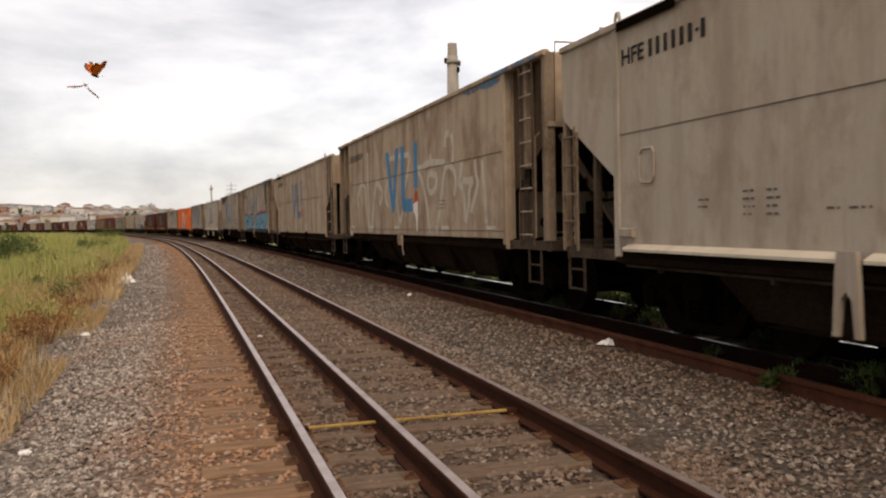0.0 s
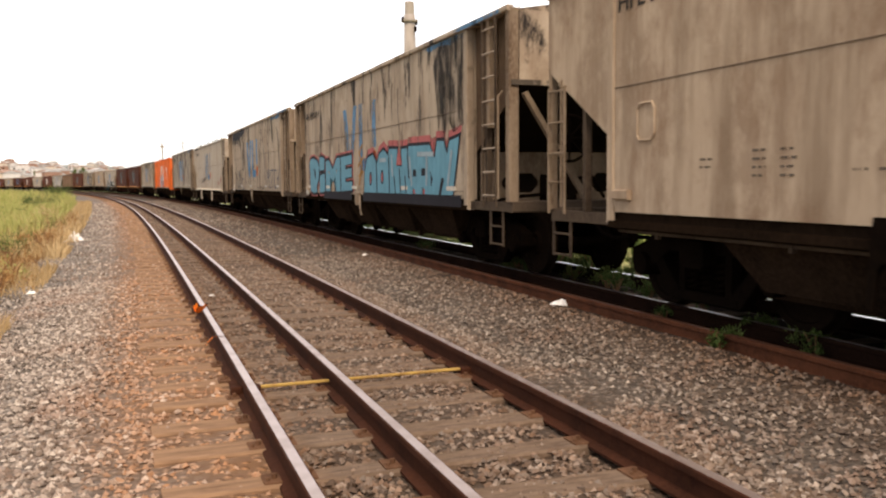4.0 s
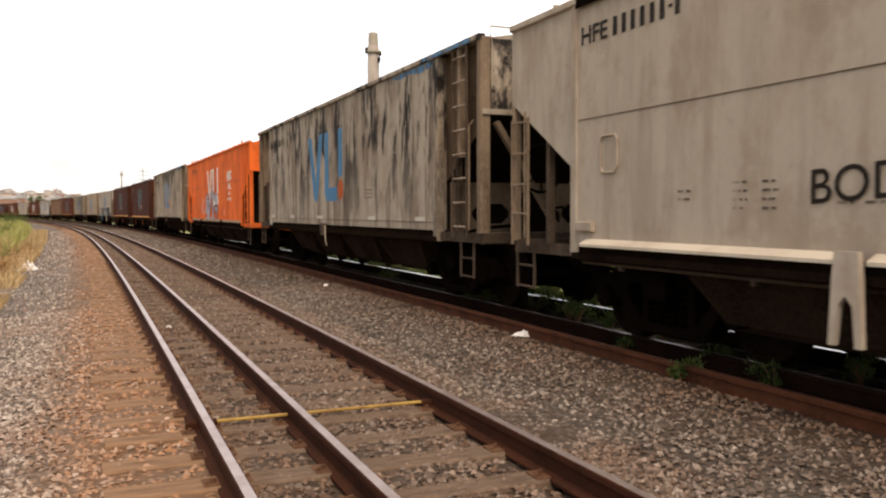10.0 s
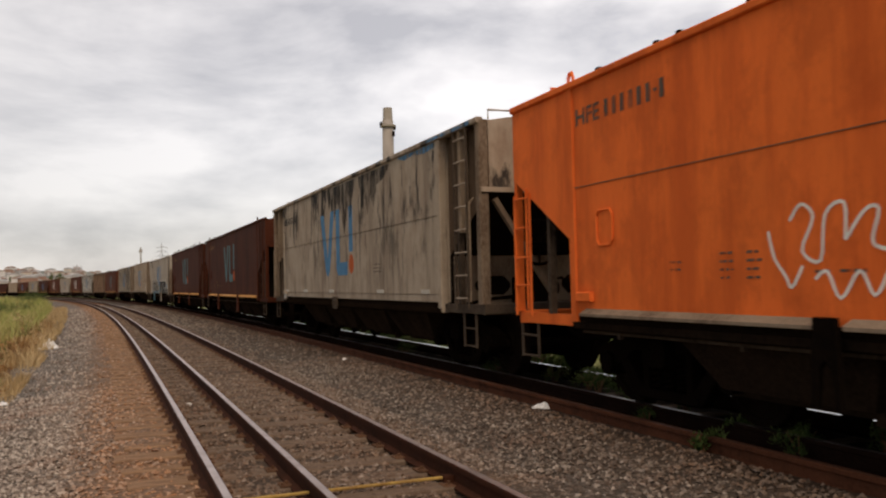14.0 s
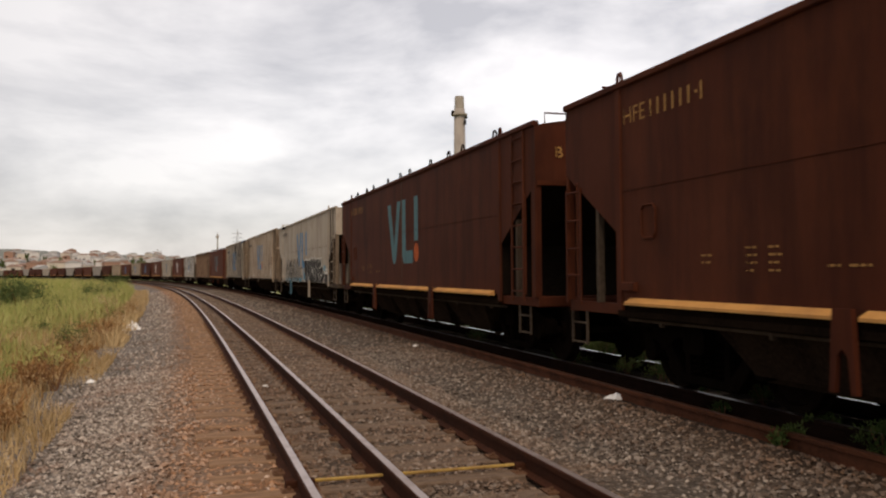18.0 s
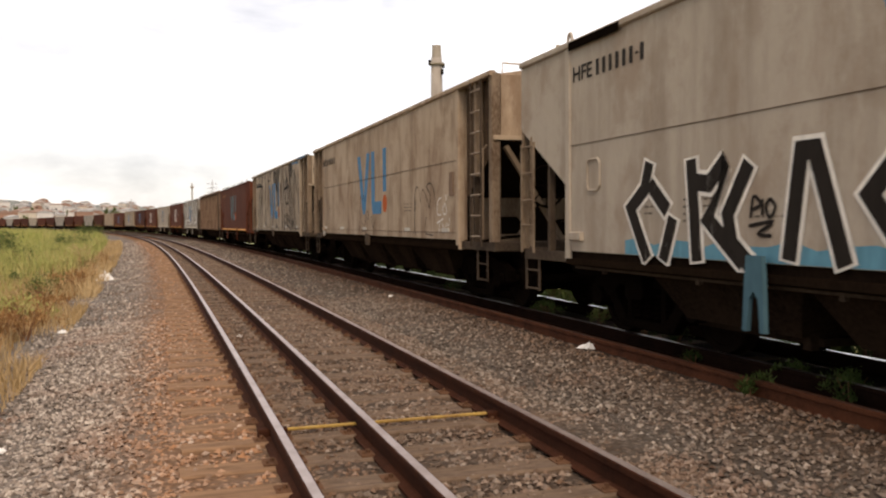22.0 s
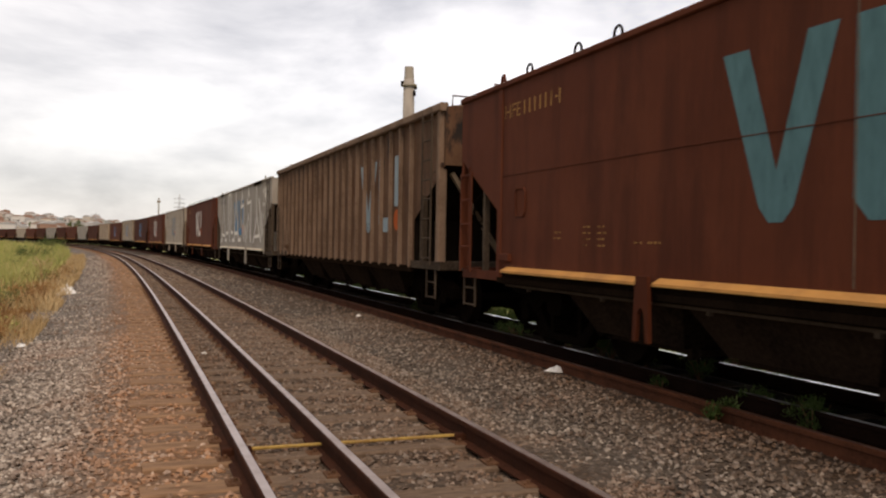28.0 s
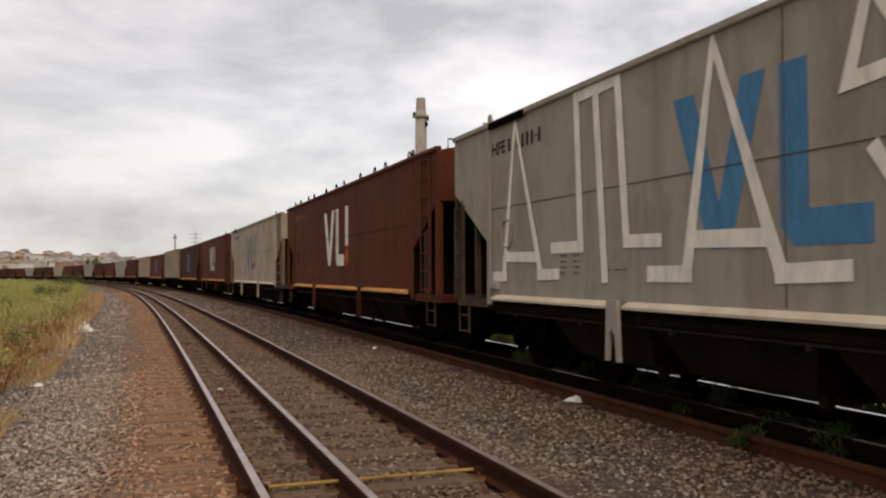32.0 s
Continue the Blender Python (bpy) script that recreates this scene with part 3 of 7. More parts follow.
def rail(o, z, top, label):
    ss = steps(-30, 690, 0.6)
    vs, n = [], len(RAIL)
    for s in ss:
        for u, h in RAIL:
            x, y, _ = line_at(s, o + u)
            vs.append((x, y, z + h))
    fs, mi = [], []
    for k in range(len(ss) - 1):
        for i in range(n):
            fs.append((k * n + i, k * n + (i + 1) % n, (k + 1) * n + (i + 1) % n, (k + 1) * n + i))
            mi.append(1 if i == 7 else 0)
    fs += [tuple(range(n)), tuple(range((len(ss) - 1) * n, len(ss) * n))]
    mi += [0, 0]
    me = bpy.data.meshes.new("rail")
    me.from_pydata(vs, [], fs)
    # rails beyond 4.6 lie under the wagons, shade put into their web colour
    me.materials.append(RAIL_SIDE if o < 3 else RAIL_BROWN if o < 4.6 else RAIL_SHADED)
    me.materials.append(top)
    me.polygons.foreach_set("material_index", mi)
    tagged(new("rail", me), label, "rail", "rails of the two tracks", "structure")


def sleepers(bed):
    rng = np.random.default_rng(5)
    shapes = []
    for k in range(5):
        w = 0.11 + 0.01 * k * (-1) ** k * 0.5
        g = Geo().box(-1.42, 1.42, -w, w, -0.17, 0.0, 0.012)
        g.v = [(x + 0.01 * noise.noise(Vector((x * 3, y * 9, k))), y + 0.012 * noise.noise(Vector((x * 2, y * 5, k + 9))), z + 0.006 * noise.noise(Vector((x * 4, y * 7, k + 4)))) for x, y, z in g.v]
        shapes.append(g.mesh("sleeper"))
    clip = Geo().box(-0.06, 0.025, -0.07, 0.07, 0, 0.012).tube([(-0.03, 0, 0.0), (-0.03, 0, 0.035)], 0.014, 6).tube([(0.005, 0.03, 0), (0.005, 0.03, 0.028)], 0.011, 6).mesh("tie_plate")
    for o, z, a, b in ((1.5, -0.145, -6, 84), (5.45, -0.125, -4, 60)):
        s = a
        while s < b:
            x, y, t = line_at(s, o + rng.uniform(-0.05, 0.05))
            part("sleeper", shapes[int(rng.integers(5))], SLEEPER, bed, m=Matrix.Translation((x, y, z + rng.uniform(-0.012, 0.006))) @ Matrix.Rotation(t + rng.uniform(-0.02, 0.02), 4, "Z"))
            if s < 26 and o < 3 and s > 1:
                for r in NEAR_RAILS:
                    for side in (-1, 1):
                        x, y, t = line_at(s, r + side * 0.105)
                        part("tie_plate", clip, PLATE_RUST, bed, m=Matrix.Translation((x, y, z - 0.004)) @ Matrix.Rotation(t + (math.pi if side < 0 else 0), 4, "Z"))
            s += 0.56 if o < 3 else 0.6
    g = Geo()
    s = 84.5
    while s < 330:
        x, y, t = line_at(s, 1.5)
        c, q = math.cos(t), math.sin(t)
        for u, v in ((-1.4, -0.11), (1.4, -0.11), (1.4, 0.11), (-1.4, 0.11)):
            g.v.append((x + u * c - v * q, y + u * q + v * c, -0.14))
            g.v.append((x + u * c - v * q, y + u * q + v * c, -0.3))
        n = len(g.v) - 8
        g.f += [(n, n + 2, n + 4, n + 6), (n, n + 1, n + 3, n + 2), (n + 2, n + 3, n + 5, n + 4), (n + 4, n + 5, n + 7, n + 6), (n + 6, n + 7, n + 1, n)]
        s += 0.56
    tagged(part("sleeper_row", g, WOOD, bed), kind="stuff")


ground()
BED = ballast_bed()
for _o, _z, _top, _lab in ((NEAR_RAILS[0], 0, RAIL_TOP, "steel rail with a bright worn head and rusty web"), (NEAR_RAILS[1], 0, RAIL_TOP, "third steel rail of a mixed-gauge track, bright head"),
                           (NEAR_RAILS[2], 0, RAIL_TOP, "steel rail with a bright worn head and rusty web"), (FAR_RAILS[0], FAR_Z, RAIL_DULL, "unused steel rail with a rust-brown head"),
                           (FAR_RAILS[1], FAR_Z, RAIL_DIM, "steel rail under the wagons, its head coloured dark for shade"), (FAR_RAILS[2], FAR_Z, RAIL_SHINE, "polished steel rail under the wagons")):
    rail(_o, _z, _top, _lab)

# ---- wagons ----
W, HB, HM, ZT, Z0 = 1.4, 6.6, 5.3, 3.23, 1.0
# half length, half length of the side between its main posts, top and foot of the side
SIZES = {"panel": (6.6, 5.3, 3.23, 1.0), "smooth": (6.68, 5.42, 3.14, 0.945), "rib": (6.68, 5.3, 3.23, 0.98)}
MESH = {}


def use_size(kind):
    global HB, HM, ZT, Z0
    HB, HM, ZT, Z0 = SIZES[kind]



def shared(key, build):
    sized = (key, HM, ZT)
    if sized not in MESH:
        me = MESH[sized] = build().mesh(key[0] if isinstance(key, tuple) else key)
        if key[0] == "body":
            # recessed end bays carry rust and grime, slope sheets and low ends painted shade
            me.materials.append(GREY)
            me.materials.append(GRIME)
            me.materials.append(SLOPE_SHADE)
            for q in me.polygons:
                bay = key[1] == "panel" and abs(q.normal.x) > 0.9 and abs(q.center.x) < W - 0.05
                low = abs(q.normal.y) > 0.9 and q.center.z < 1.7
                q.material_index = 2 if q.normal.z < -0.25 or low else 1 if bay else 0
    return MESH[sized]


def body_geo(kind):
    g = Geo()
    prof = [(-HM, Z0), (HM, Z0), (HM, 1.62), (HB, 2.38), (HB, ZT), (-HB, ZT), (-HB, 2.38), (-HM, 1.62)]
    if kind == "smooth":
        g.prism(prof, 0, -W, W)
    elif kind == "panel":
        r = W - 0.13
        g.prism(prof, 0, -r, r)
        for x0, x1 in ((-W, -r), (r, W)):
            g.box(x0, x1, -HM, HM, Z0, ZT)
    else:
        r = W - 0.07
        g.prism([(-HM - 0.05, Z0 - 0.1), (HM + 0.05, Z0 - 0.1), (HM + 0.05, 1.62), (HB, 2.38), (HB, ZT), (-HB, ZT), (-HB, 2.38), (-HM - 0.05, 1.62)], 0, -r, r)
    return g


def roof_geo():
    """A low arched roof between the top chords."""
    p = [(-W + 0.04, ZT)] + [(-W + 0.04 + (2 * W - 0.08) * i / 8, ZT + 0.16 * math.sin(math.pi * i / 8)) for i in range(1, 8)] + [(W - 0.04, ZT)]
    return Geo().prism(p, 1, -HB + 0.02, HB - 0.02)


def hatch_geo():
    g = Geo().box(-0.42, 0.42, -0.55, 0.55, 0, 0.09, 0.02)
    return g.box(-0.05, 0.05, -0.6, 0.6, 0.09, 0.12)


def platform_geo():
    """End frame: end sill, side sills and deck plates about the draft gear."""
    g = Geo().box(-1.36, 1.36, HB - 0.1, HB, Z0 - 0.14, Z0, 0.015)
    for x in (-1.36, 1.26):
        g.box(x, x + 0.1, HM - 0.2, HB - 0.1, Z0 - 0.13, Z0 - 0.02)
    return g.box(-0.3, 0.3, HM - 0.4, HB - 0.1, 0.72, Z0 - 0.04).box(-1.2, 1.2, HM + 0.05, HM + 0.5, Z0 - 0.1, Z0 - 0.07)


def bulkhead_geo():
    """Shear plate under the slope sheet, with two rounded openings."""
    g = Geo()
    y0, y1, lo, hi = HM + 0.06, HM + 0.09, 0.93, 1.62
    xs = [-1.24, -0.95, -0.4, 0.4, 0.95, 1.24]
    g.box(xs[0], xs[1], y0, y1, lo, hi).box(xs[2], xs[3], y0, y1, lo, hi).box(xs[4], xs[5], y0, y1, lo, hi)
    for a, b in ((xs[1], xs[2]), (xs[3], xs[4])):
        g.box(a, b, y0, y1, lo, 1.08).box(a, b, y0, y1, 1.34, hi)
        for u, d in ((a, 1), (b, -1)):
            for z, e in ((1.08, 1), (1.34, -1)):
                g.prism([(u, z), (u + d * 0.1, z), (u, z + e * 0.1)], 1, y0, y1)
    return g


def shear_plate_geo():
    """The closed low plate under the slope sheet of the smooth-sided wagons."""
    return Geo().box(-1.24, 1.24, HM + 0.06, HM + 0.09, Z0 - 0.05, 1.5).box(-1.24, 1.24, HM + 0.05, HM + 0.12, 1.47, 1.53)


def stirrup_geo():
    """Two foot rungs hung below the platform."""
    g = Geo().box(-0.01, 0.01, -0.2, -0.17, 0.44, 0.9).box(-0.01, 0.01, 0.17, 0.2, 0.44, 0.9)
    return g.tube([(0, -0.18, 0.46), (0, 0.18, 0.46)], 0.013, 6).tube([(0, -0.18, 0.68), (0, 0.18, 0.68)], 0.013, 6)


def jack_pad_geo():
    """A pad with two slots under the middle of the side sill."""
    g = Geo().box(-W - 0.06, -W - 0.03, -0.17, 0.17, 0.95, 1.03).box(-W - 0.06, -W - 0.03, -0.15, 0.15, 0.8, 0.85)
    for y in (-0.14, 0, 0.14):
        g.box(-W - 0.06, -W - 0.03, y - 0.035, y + 0.035, 0.85, 0.95)
    return g


def pipe_geo():
    """The train pipe along the side, hung on short straps."""
    g = Geo().tube([(-W + 0.1, -HM, 0.77), (-W + 0.1, HM, 0.77)], 0.02, 6)
    for k in range(7):
        y = -4.8 + 1.6 * k
        g.box(-W + 0.08, -W + 0.12, y - 0.02, y + 0.02, 0.72, Z0 - 0.02)
    return g


def bogie_frame_geo():
    """A cast side frame: arched top member, pedestals and bolster window."""
    g = Geo()
    g.prism([(-1.12, 0.4), (-1.12, 0.56), (-0.95, 0.62), (-0.6, 0.74), (0.6, 0.74), (0.95, 0.62), (1.12, 0.56), (1.12, 0.4), (0.7, 0.44), (0.5, 0.58), (-0.5, 0.58), (-0.7, 0.44)], 0, -0.07, 0.07)
    for s in (-1, 1):
        g.prism([(s * 0.74, 0.45), (s * 0.62, 0.5), (s * 0.36, 0.24), (s * 0.36, 0.14), (s * 0.48, 0.14)], 0, -0.06, 0.06)
        g.turned([(-0.13, 0.05), (-0.13, 0.11), (0.1, 0.12), (0.1, 0.05)], 0, (0, s * 0.9, 0.42), 12)
        g.box(-0.05, 0.05, s * 0.32 - 0.04, s * 0.32 + 0.04, 0.2, 0.6)
    g.box(-0.07, 0.07, -0.46, 0.46, 0.13, 0.23, 0.02)
    return g


def spring_geo():
    g = Geo()
    for y in (-0.19, 0.0, 0.19):
        pts = [(0.06 * math.cos(a), y + 0.06 * math.sin(a), 0.24 + 0.28 * k / 30) for k, a in enumerate(np.linspace(0, 10 * math.pi, 31))]
        g.tube(pts, 0.018, 4)
    return g


def wheel_geo():
    """A wheel pair on its axle: treads, flanges, dished webs."""
    g = Geo().tube([(-0.82, 0, 0), (0.82, 0, 0)], 0.07, 10)
    for s in (-1, 1):
        g.turned([(s * 0.59, 0.05), (s * 0.6, 0.13), (s * 0.56, 0.16), (s * 0.55, 0.33), (s * 0.585, 0.345), (s * 0.585, 0.405), (s * 0.5, 0.415), (s * 0.485, 0.44), (s * 0.465, 0.44), (s * 0.46, 0.35),
                  (s * 0.5, 0.32), (s * 0.5, 0.16), (s * 0.46, 0.13), (s * 0.45, 0.05)], 0, (0, 0, 0), 26)
        for k in range(5):
            a = 2 * math.pi * k / 5
            g.box(s * 0.545 - 0.012, s * 0.545 + 0.012, 0.24 * math.cos(a) - 0.03, 0.24 * math.cos(a) + 0.03, 0.24 * math.sin(a) - 0.03, 0.24 * math.sin(a) + 0.03)
    return g


def chute_geo():
    """A bottom discharge hopper, narrowing to a slide gate."""
    g = Geo()
    a, b, z0, z1 = 1.12, 0.74, 1.0, 0.41
    top = [(-1.28, -a, z0), (1.28, -a, z0), (1.28, a, z0), (-1.28, a, z0)]
    bot = [(-0.95, -b, z1), (0.95, -b, z1), (0.95, b, z1), (-0.95, b, z1)]
    g.add(top + bot, [(0, 1, 2, 3), (7, 6, 5, 4), (0, 4, 5, 1), (1, 5, 6, 2), (2, 6, 7, 3), (3, 7, 4, 0)])
    return g.box(-0.8, 0.8, -b - 0.06, b + 0.06, z1 - 0.07, z1 - 0.004).box(-0.88, -0.8, -b - 0.02, -b + 0.06, z1 - 0.1, z1 + 0.12)


def coupler_geo():
    g = Geo().box(-0.1, 0.1, HB - 0.1, HB + 0.28, 0.7, 0.88, 0.02)
    g.prism([(-0.14, HB + 0.26), (-0.17, HB + 0.42), (-0.08, HB + 0.5), (-0.02, HB + 0.4), (0.05, HB + 0.4), (0.1, HB + 0.51), (0.17, HB + 0.46), (0.14, HB + 0.26)], 2, 0.66, 0.92)
    return g.tube([(0.25, HB - 0.05, 0.8), (0.28, HB + 0.2, 0.62), (0.22, HB + 0.4, 0.55), (0.05, HB + 0.53, 0.56)], 0.025, 6)


def tank_geo():
    pr = [(-0.55, 0.05), (-0.5, 0.16), (-0.4, 0.2), (0.4, 0.2), (0.5, 0.16), (0.55, 0.05)]
    return Geo().turned(pr, 0, (0, 0, 0), 18)


def brake_geo():
    """Brake valve block with its pipes and a hand lever."""
    g = Geo().box(-0.2, 0.2, -0.14, 0.14, 0.0, 0.36, 0.03).box(-0.1, 0.1, -0.1, 0.1, 0.36, 0.52, 0.02)
    g.turned([(-0.12, 0.1), (0.12, 0.1)], 0, (0.28, 0, 0.2), 12).tube([(0, 0, 0.5), (0, 0, 0.72)], 0.05, 8)
    return g.tube([(-0.2, 0, 0.1), (-0.5, 0.05, 0.08), (-0.9, 0.05, 0.02)], 0.025, 6).tube([(0.2, 0, 0.3), (0.5, 0, 0.34), (0.7, 0, 0.05)], 0.02, 6)


def brakewheel_geo():
    ring = [(0.28 * math.cos(a), 0, 0.28 * math.sin(a)) for a in np.linspace(0, 2 * math.pi, 25)]
    g = Geo().tube(ring, 0.018, 6)
    for k in range(4):
        a = math.pi * k / 4
        g.tube([(-0.27 * math.cos(a), 0.0, -0.27 * math.sin(a)), (0.27 * math.cos(a), 0.0, 0.27 * math.sin(a))], 0.012, 5)
    return g.tube([(0, 0, 0), (0, 0.3, 0)], 0.03, 8)


def ladder_geo(z0, z1, w=0.4):
    g = Geo()
    for y in (-w / 2, w / 2):
        g.box(-0.01, 0.01, y - 0.017, y + 0.017, z0, z1)
    return g


def rung_geo(w=0.4):
    return Geo().tube([(0, -w / 2, 0), (-0.0, w / 2, 0)], 0.012, 6)


def ledge_geo(a, b):
    return Geo().prism([(-W - 0.002, Z0 + 0.05), (-W - 0.085, Z0 + 0.005), (-W - 0.085, Z0 - 0.02), (-W - 0.002, Z0 - 0.025)], 1, a, b)


def bracket_geo():
    """A jacking bracket: a plate with two bowed legs under the side sill."""
    d = Z0 - 1.0
    p = [(-0.085, 1.06), (0.085, 1.06), (0.1, 0.9), (0.12, 0.5), (0.075, 0.5), (0.05, 0.74), (0.0, 0.8), (-0.05, 0.74), (-0.075, 0.5), (-0.12, 0.5), (-0.1, 0.9)]
    return Geo().prism([(a, b + d) for a, b in p], 0, -W - 0.11, -W - 0.07)


def sill_geo():
    return Geo().box(-W + 0.03, -W + 0.1, -HM, HM, Z0 - 0.16, Z0 - 0.004).box(-W - 0.03, -W + 0.02, -HM, HM, Z0 - 0.14, Z0 - 0.08)


def chord_geo():
    return Geo().box(-W - 0.035, -W + 0.06, -HB, HB, ZT - 0.02, ZT + 0.05, 0.012)


def hoop_geo():
    pts = [(0, 0.07 * math.cos(a), 0.05 + 0.075 * math.sin(a)) for a in np.linspace(-0.6, math.pi + 0.6, 12)]
    return Geo().tube(pts, 0.014, 6)


WHEELS = {}


def flip(y):
    """Half a turn about the upright, for the parts at the leading end."""
    return Matrix.Rotation(math.pi, 4, "Z") if y < 0 else Matrix.Identity(4)


def wagon(i, kind, paint, label, ledge=None, hoops=False, detail=True):
    """A covered hopper wagon on two bogies; its own y runs along the train, the leading end at -y."""
    use_size(kind)
    root = new("hopper_wagon")
    root.empty_display_size = 1
    tagged(root, label, "hopper wagon", "wagons of the freight train")
    coloured = paint in (ORANGE, BROWN, RED_BROWN)
    rails = paint if coloured else END_DARK if paint in (GREY_DARK, RUSTY) else END_POST
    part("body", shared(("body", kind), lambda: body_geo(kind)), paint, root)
    part("roof", shared("roof", roof_geo), paint, root)
    for k in (-1, 1):
        m = flip(k)
        part("end_platform", shared("end_platform", platform_geo), paint if coloured else END_DARK, root, m=m)
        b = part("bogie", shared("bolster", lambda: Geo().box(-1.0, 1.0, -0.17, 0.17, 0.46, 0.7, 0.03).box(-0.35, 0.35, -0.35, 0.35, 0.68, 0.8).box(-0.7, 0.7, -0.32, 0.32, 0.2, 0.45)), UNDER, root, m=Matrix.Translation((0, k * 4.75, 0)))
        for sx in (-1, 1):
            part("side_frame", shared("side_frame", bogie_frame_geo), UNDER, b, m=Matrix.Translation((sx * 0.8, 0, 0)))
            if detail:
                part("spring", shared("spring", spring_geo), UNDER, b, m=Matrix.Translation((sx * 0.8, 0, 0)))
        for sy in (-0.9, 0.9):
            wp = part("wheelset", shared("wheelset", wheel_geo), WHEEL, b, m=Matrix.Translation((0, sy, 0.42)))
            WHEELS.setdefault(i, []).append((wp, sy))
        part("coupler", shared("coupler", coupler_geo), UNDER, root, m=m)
        for sx in (-1, 1):
            mc = m @ (Matrix.Identity(4) if sx * k < 0 else Matrix.Diagonal((-1, 1, 1, 1)))
            if kind == "smooth":
                wide = 0.14 if k < 0 else 0.05
                part("corner_post", shared(("corner_post", wide), lambda: Geo().box(-W, -W + 0.09, HB - wide, HB, Z0 - 0.01, 2.4, 0.012)), rails, root, m=mc)
            else:
                part("corner_post", shared("corner_post_tall", lambda: Geo().box(-W, -W + 0.128, HB - 0.12, HB + 0.004, Z0 - 0.01, ZT + 0.02, 0.015)), RIB_PAINT if kind == "rib" else END_POST, root, m=mc)
        if not detail:
            continue
        if kind == "smooth":
            # most shear plates take the shade-black too, so the opening reads dark
            part("shear_plate", shared("shear_plate", shear_plate_geo), paint if i in (0, 11, 16) else SLOPE_SHADE, root, m=m)
        elif kind == "panel":
            part("bulkhead", shared("bulkhead", bulkhead_geo), END_POST, root, m=m)
        for sx in (-1, 1):
            mm = m @ Matrix.Diagonal((sx, 1, 1, 1))
            kind != "smooth" and part("brace", shared("brace", lambda: Geo().tube([(-1.18, HB - 0.05, 2.28), (-0.25, HB - 0.2, 1.0)], 0.045, 4)), END_POST, root, m=mm)
            part("upright", shared("upright", lambda: Geo().box(-W + 0.03, -W + 0.1, HM + 0.52, HM + 0.58, Z0 - 0.02, 1.98)), END_DARK, root, m=mm)
            part("grab_rod", shared("grab_rod", lambda: Geo().tube([(-W + 0.05, HB - 0.3, 2.32), (-W - 0.01, HB - 0.3, 2.25), (-W - 0.01, HB - 0.3, Z0 + 0.02)], 0.012, 6)), rails, root, m=mm)
            if kind == "panel":
                part("side_post", shared("side_post", lambda: Geo().box(-W, -W + 0.128, HM + 0.62, HM + 0.7, 1.9, ZT, 0.012)), END_POST, root, m=mm)
                part("side_post", shared("side_post_main", lambda: Geo().box(-W - 0.012, -W + 0.1, HM - 0.12, HM + 0.01, 0.86, ZT, 0.012)), paint, root, m=mm)
            elif kind == "smooth":
                part("side_post", shared("side_post_flat", lambda: Geo().box(-W - 0.02, -W + 0.02, HM - 0.06, HM + 0.05, Z0 - 0.1, ZT + 0.03, 0.012)), paint, root, m=mm)
                part("lifting_eye", shared("lifting_eye", lambda: Geo().tube([(-W + 0.02, HM - 0.045, ZT), (-W + 0.02, HM - 0.045, ZT + 0.1), (-W + 0.02, HM - 0.02, ZT + 0.15), (-W + 0.02, HM + 0.02, ZT + 0.15), (-W + 0.02, HM + 0.045, ZT + 0.1), (-W + 0.02, HM + 0.045, ZT)], 0.018, 6)), paint, root, m=mm)
        part("end_lip", shared("end_lip", lambda: Geo().box(-W + 0.02, W - 0.02, HB - 0.02, HB + 0.03, 2.36, 2.42)), paint, root, m=m)
        part("end_tab", shared("end_tab", lambda: Geo().box(-0.22, -0.02, HB + 0.004, HB + 0.03, 2.24, 2.36)), paint, root, m=m)
    for sx in (-1, 1):
        mx = Matrix.Diagonal((-sx, 1, 1, 1))
        if kind == "rib":
            part("top_chord", shared("top_chord_deep", lambda: Geo().box(-W - 0.03, -W + 0.1, -HB, HB, ZT - 0.07, ZT + 0.05, 0.02)), RIB_PAINT, root, m=mx)
            part("side_sill", shared("side_sill_low", lambda: Geo().box(-W + 0.03, -W + 0.1, -HM, HM, 0.8, 0.9)), CHUTE, root, m=mx)
            for j in range(22):
                part("rib", shared("rib", lambda: Geo().prism([(-W, -0.016), (-W + 0.09, -0.024), (-W + 0.09, 0.024), (-W, 0.016)], 2, 0.87, ZT - 0.06)), RIB_PAINT, root, m=mx @ Matrix.Translation((0, -5.26 + j * 0.542, 0)))
        else:
            part("top_chord", shared("top_chord", chord_geo), paint, root, m=mx)
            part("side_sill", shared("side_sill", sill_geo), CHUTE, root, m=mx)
            if ledge:
                for a, b in ((-5.2, -2.37), (-2.13, 2.13), (2.37, 5.2)):
                    part("ledge", shared(("ledge", a), lambda: ledge_geo(a, b)), ledge, root, m=mx)
        if detail and kind == "smooth":
            part("train_pipe", shared("train_pipe", pipe_geo), END_DARK, root, m=mx)
            for y in (-2.25, 2.25):
                part("jacking_bracket", shared("jacking_bracket", bracket_geo), UNDER if not ledge or paint is ORANGE else BROWN if paint is RED_BROWN else paint, root, m=mx @ Matrix.Translation((0, y, 0)))
        elif detail and kind == "panel":
            part("jacking_pad", shared("jacking_pad", jack_pad_geo), END_POST if i in (1, 3) else END_DARK, root, m=mx @ Matrix.Translation((0, 0.2, 0)))
            i in (1, 3, 4, 6) and part("hook_rod", shared("hook_rod", lambda: Geo().tube([(-W - 0.06, 0.0, 0.98), (-W - 0.08, -0.07, 0.92), (-W - 0.08, -0.1, 0.7), (-W - 0.05, -0.08, 0.62)], 0.014, 6)), RUNG, root, m=mx)
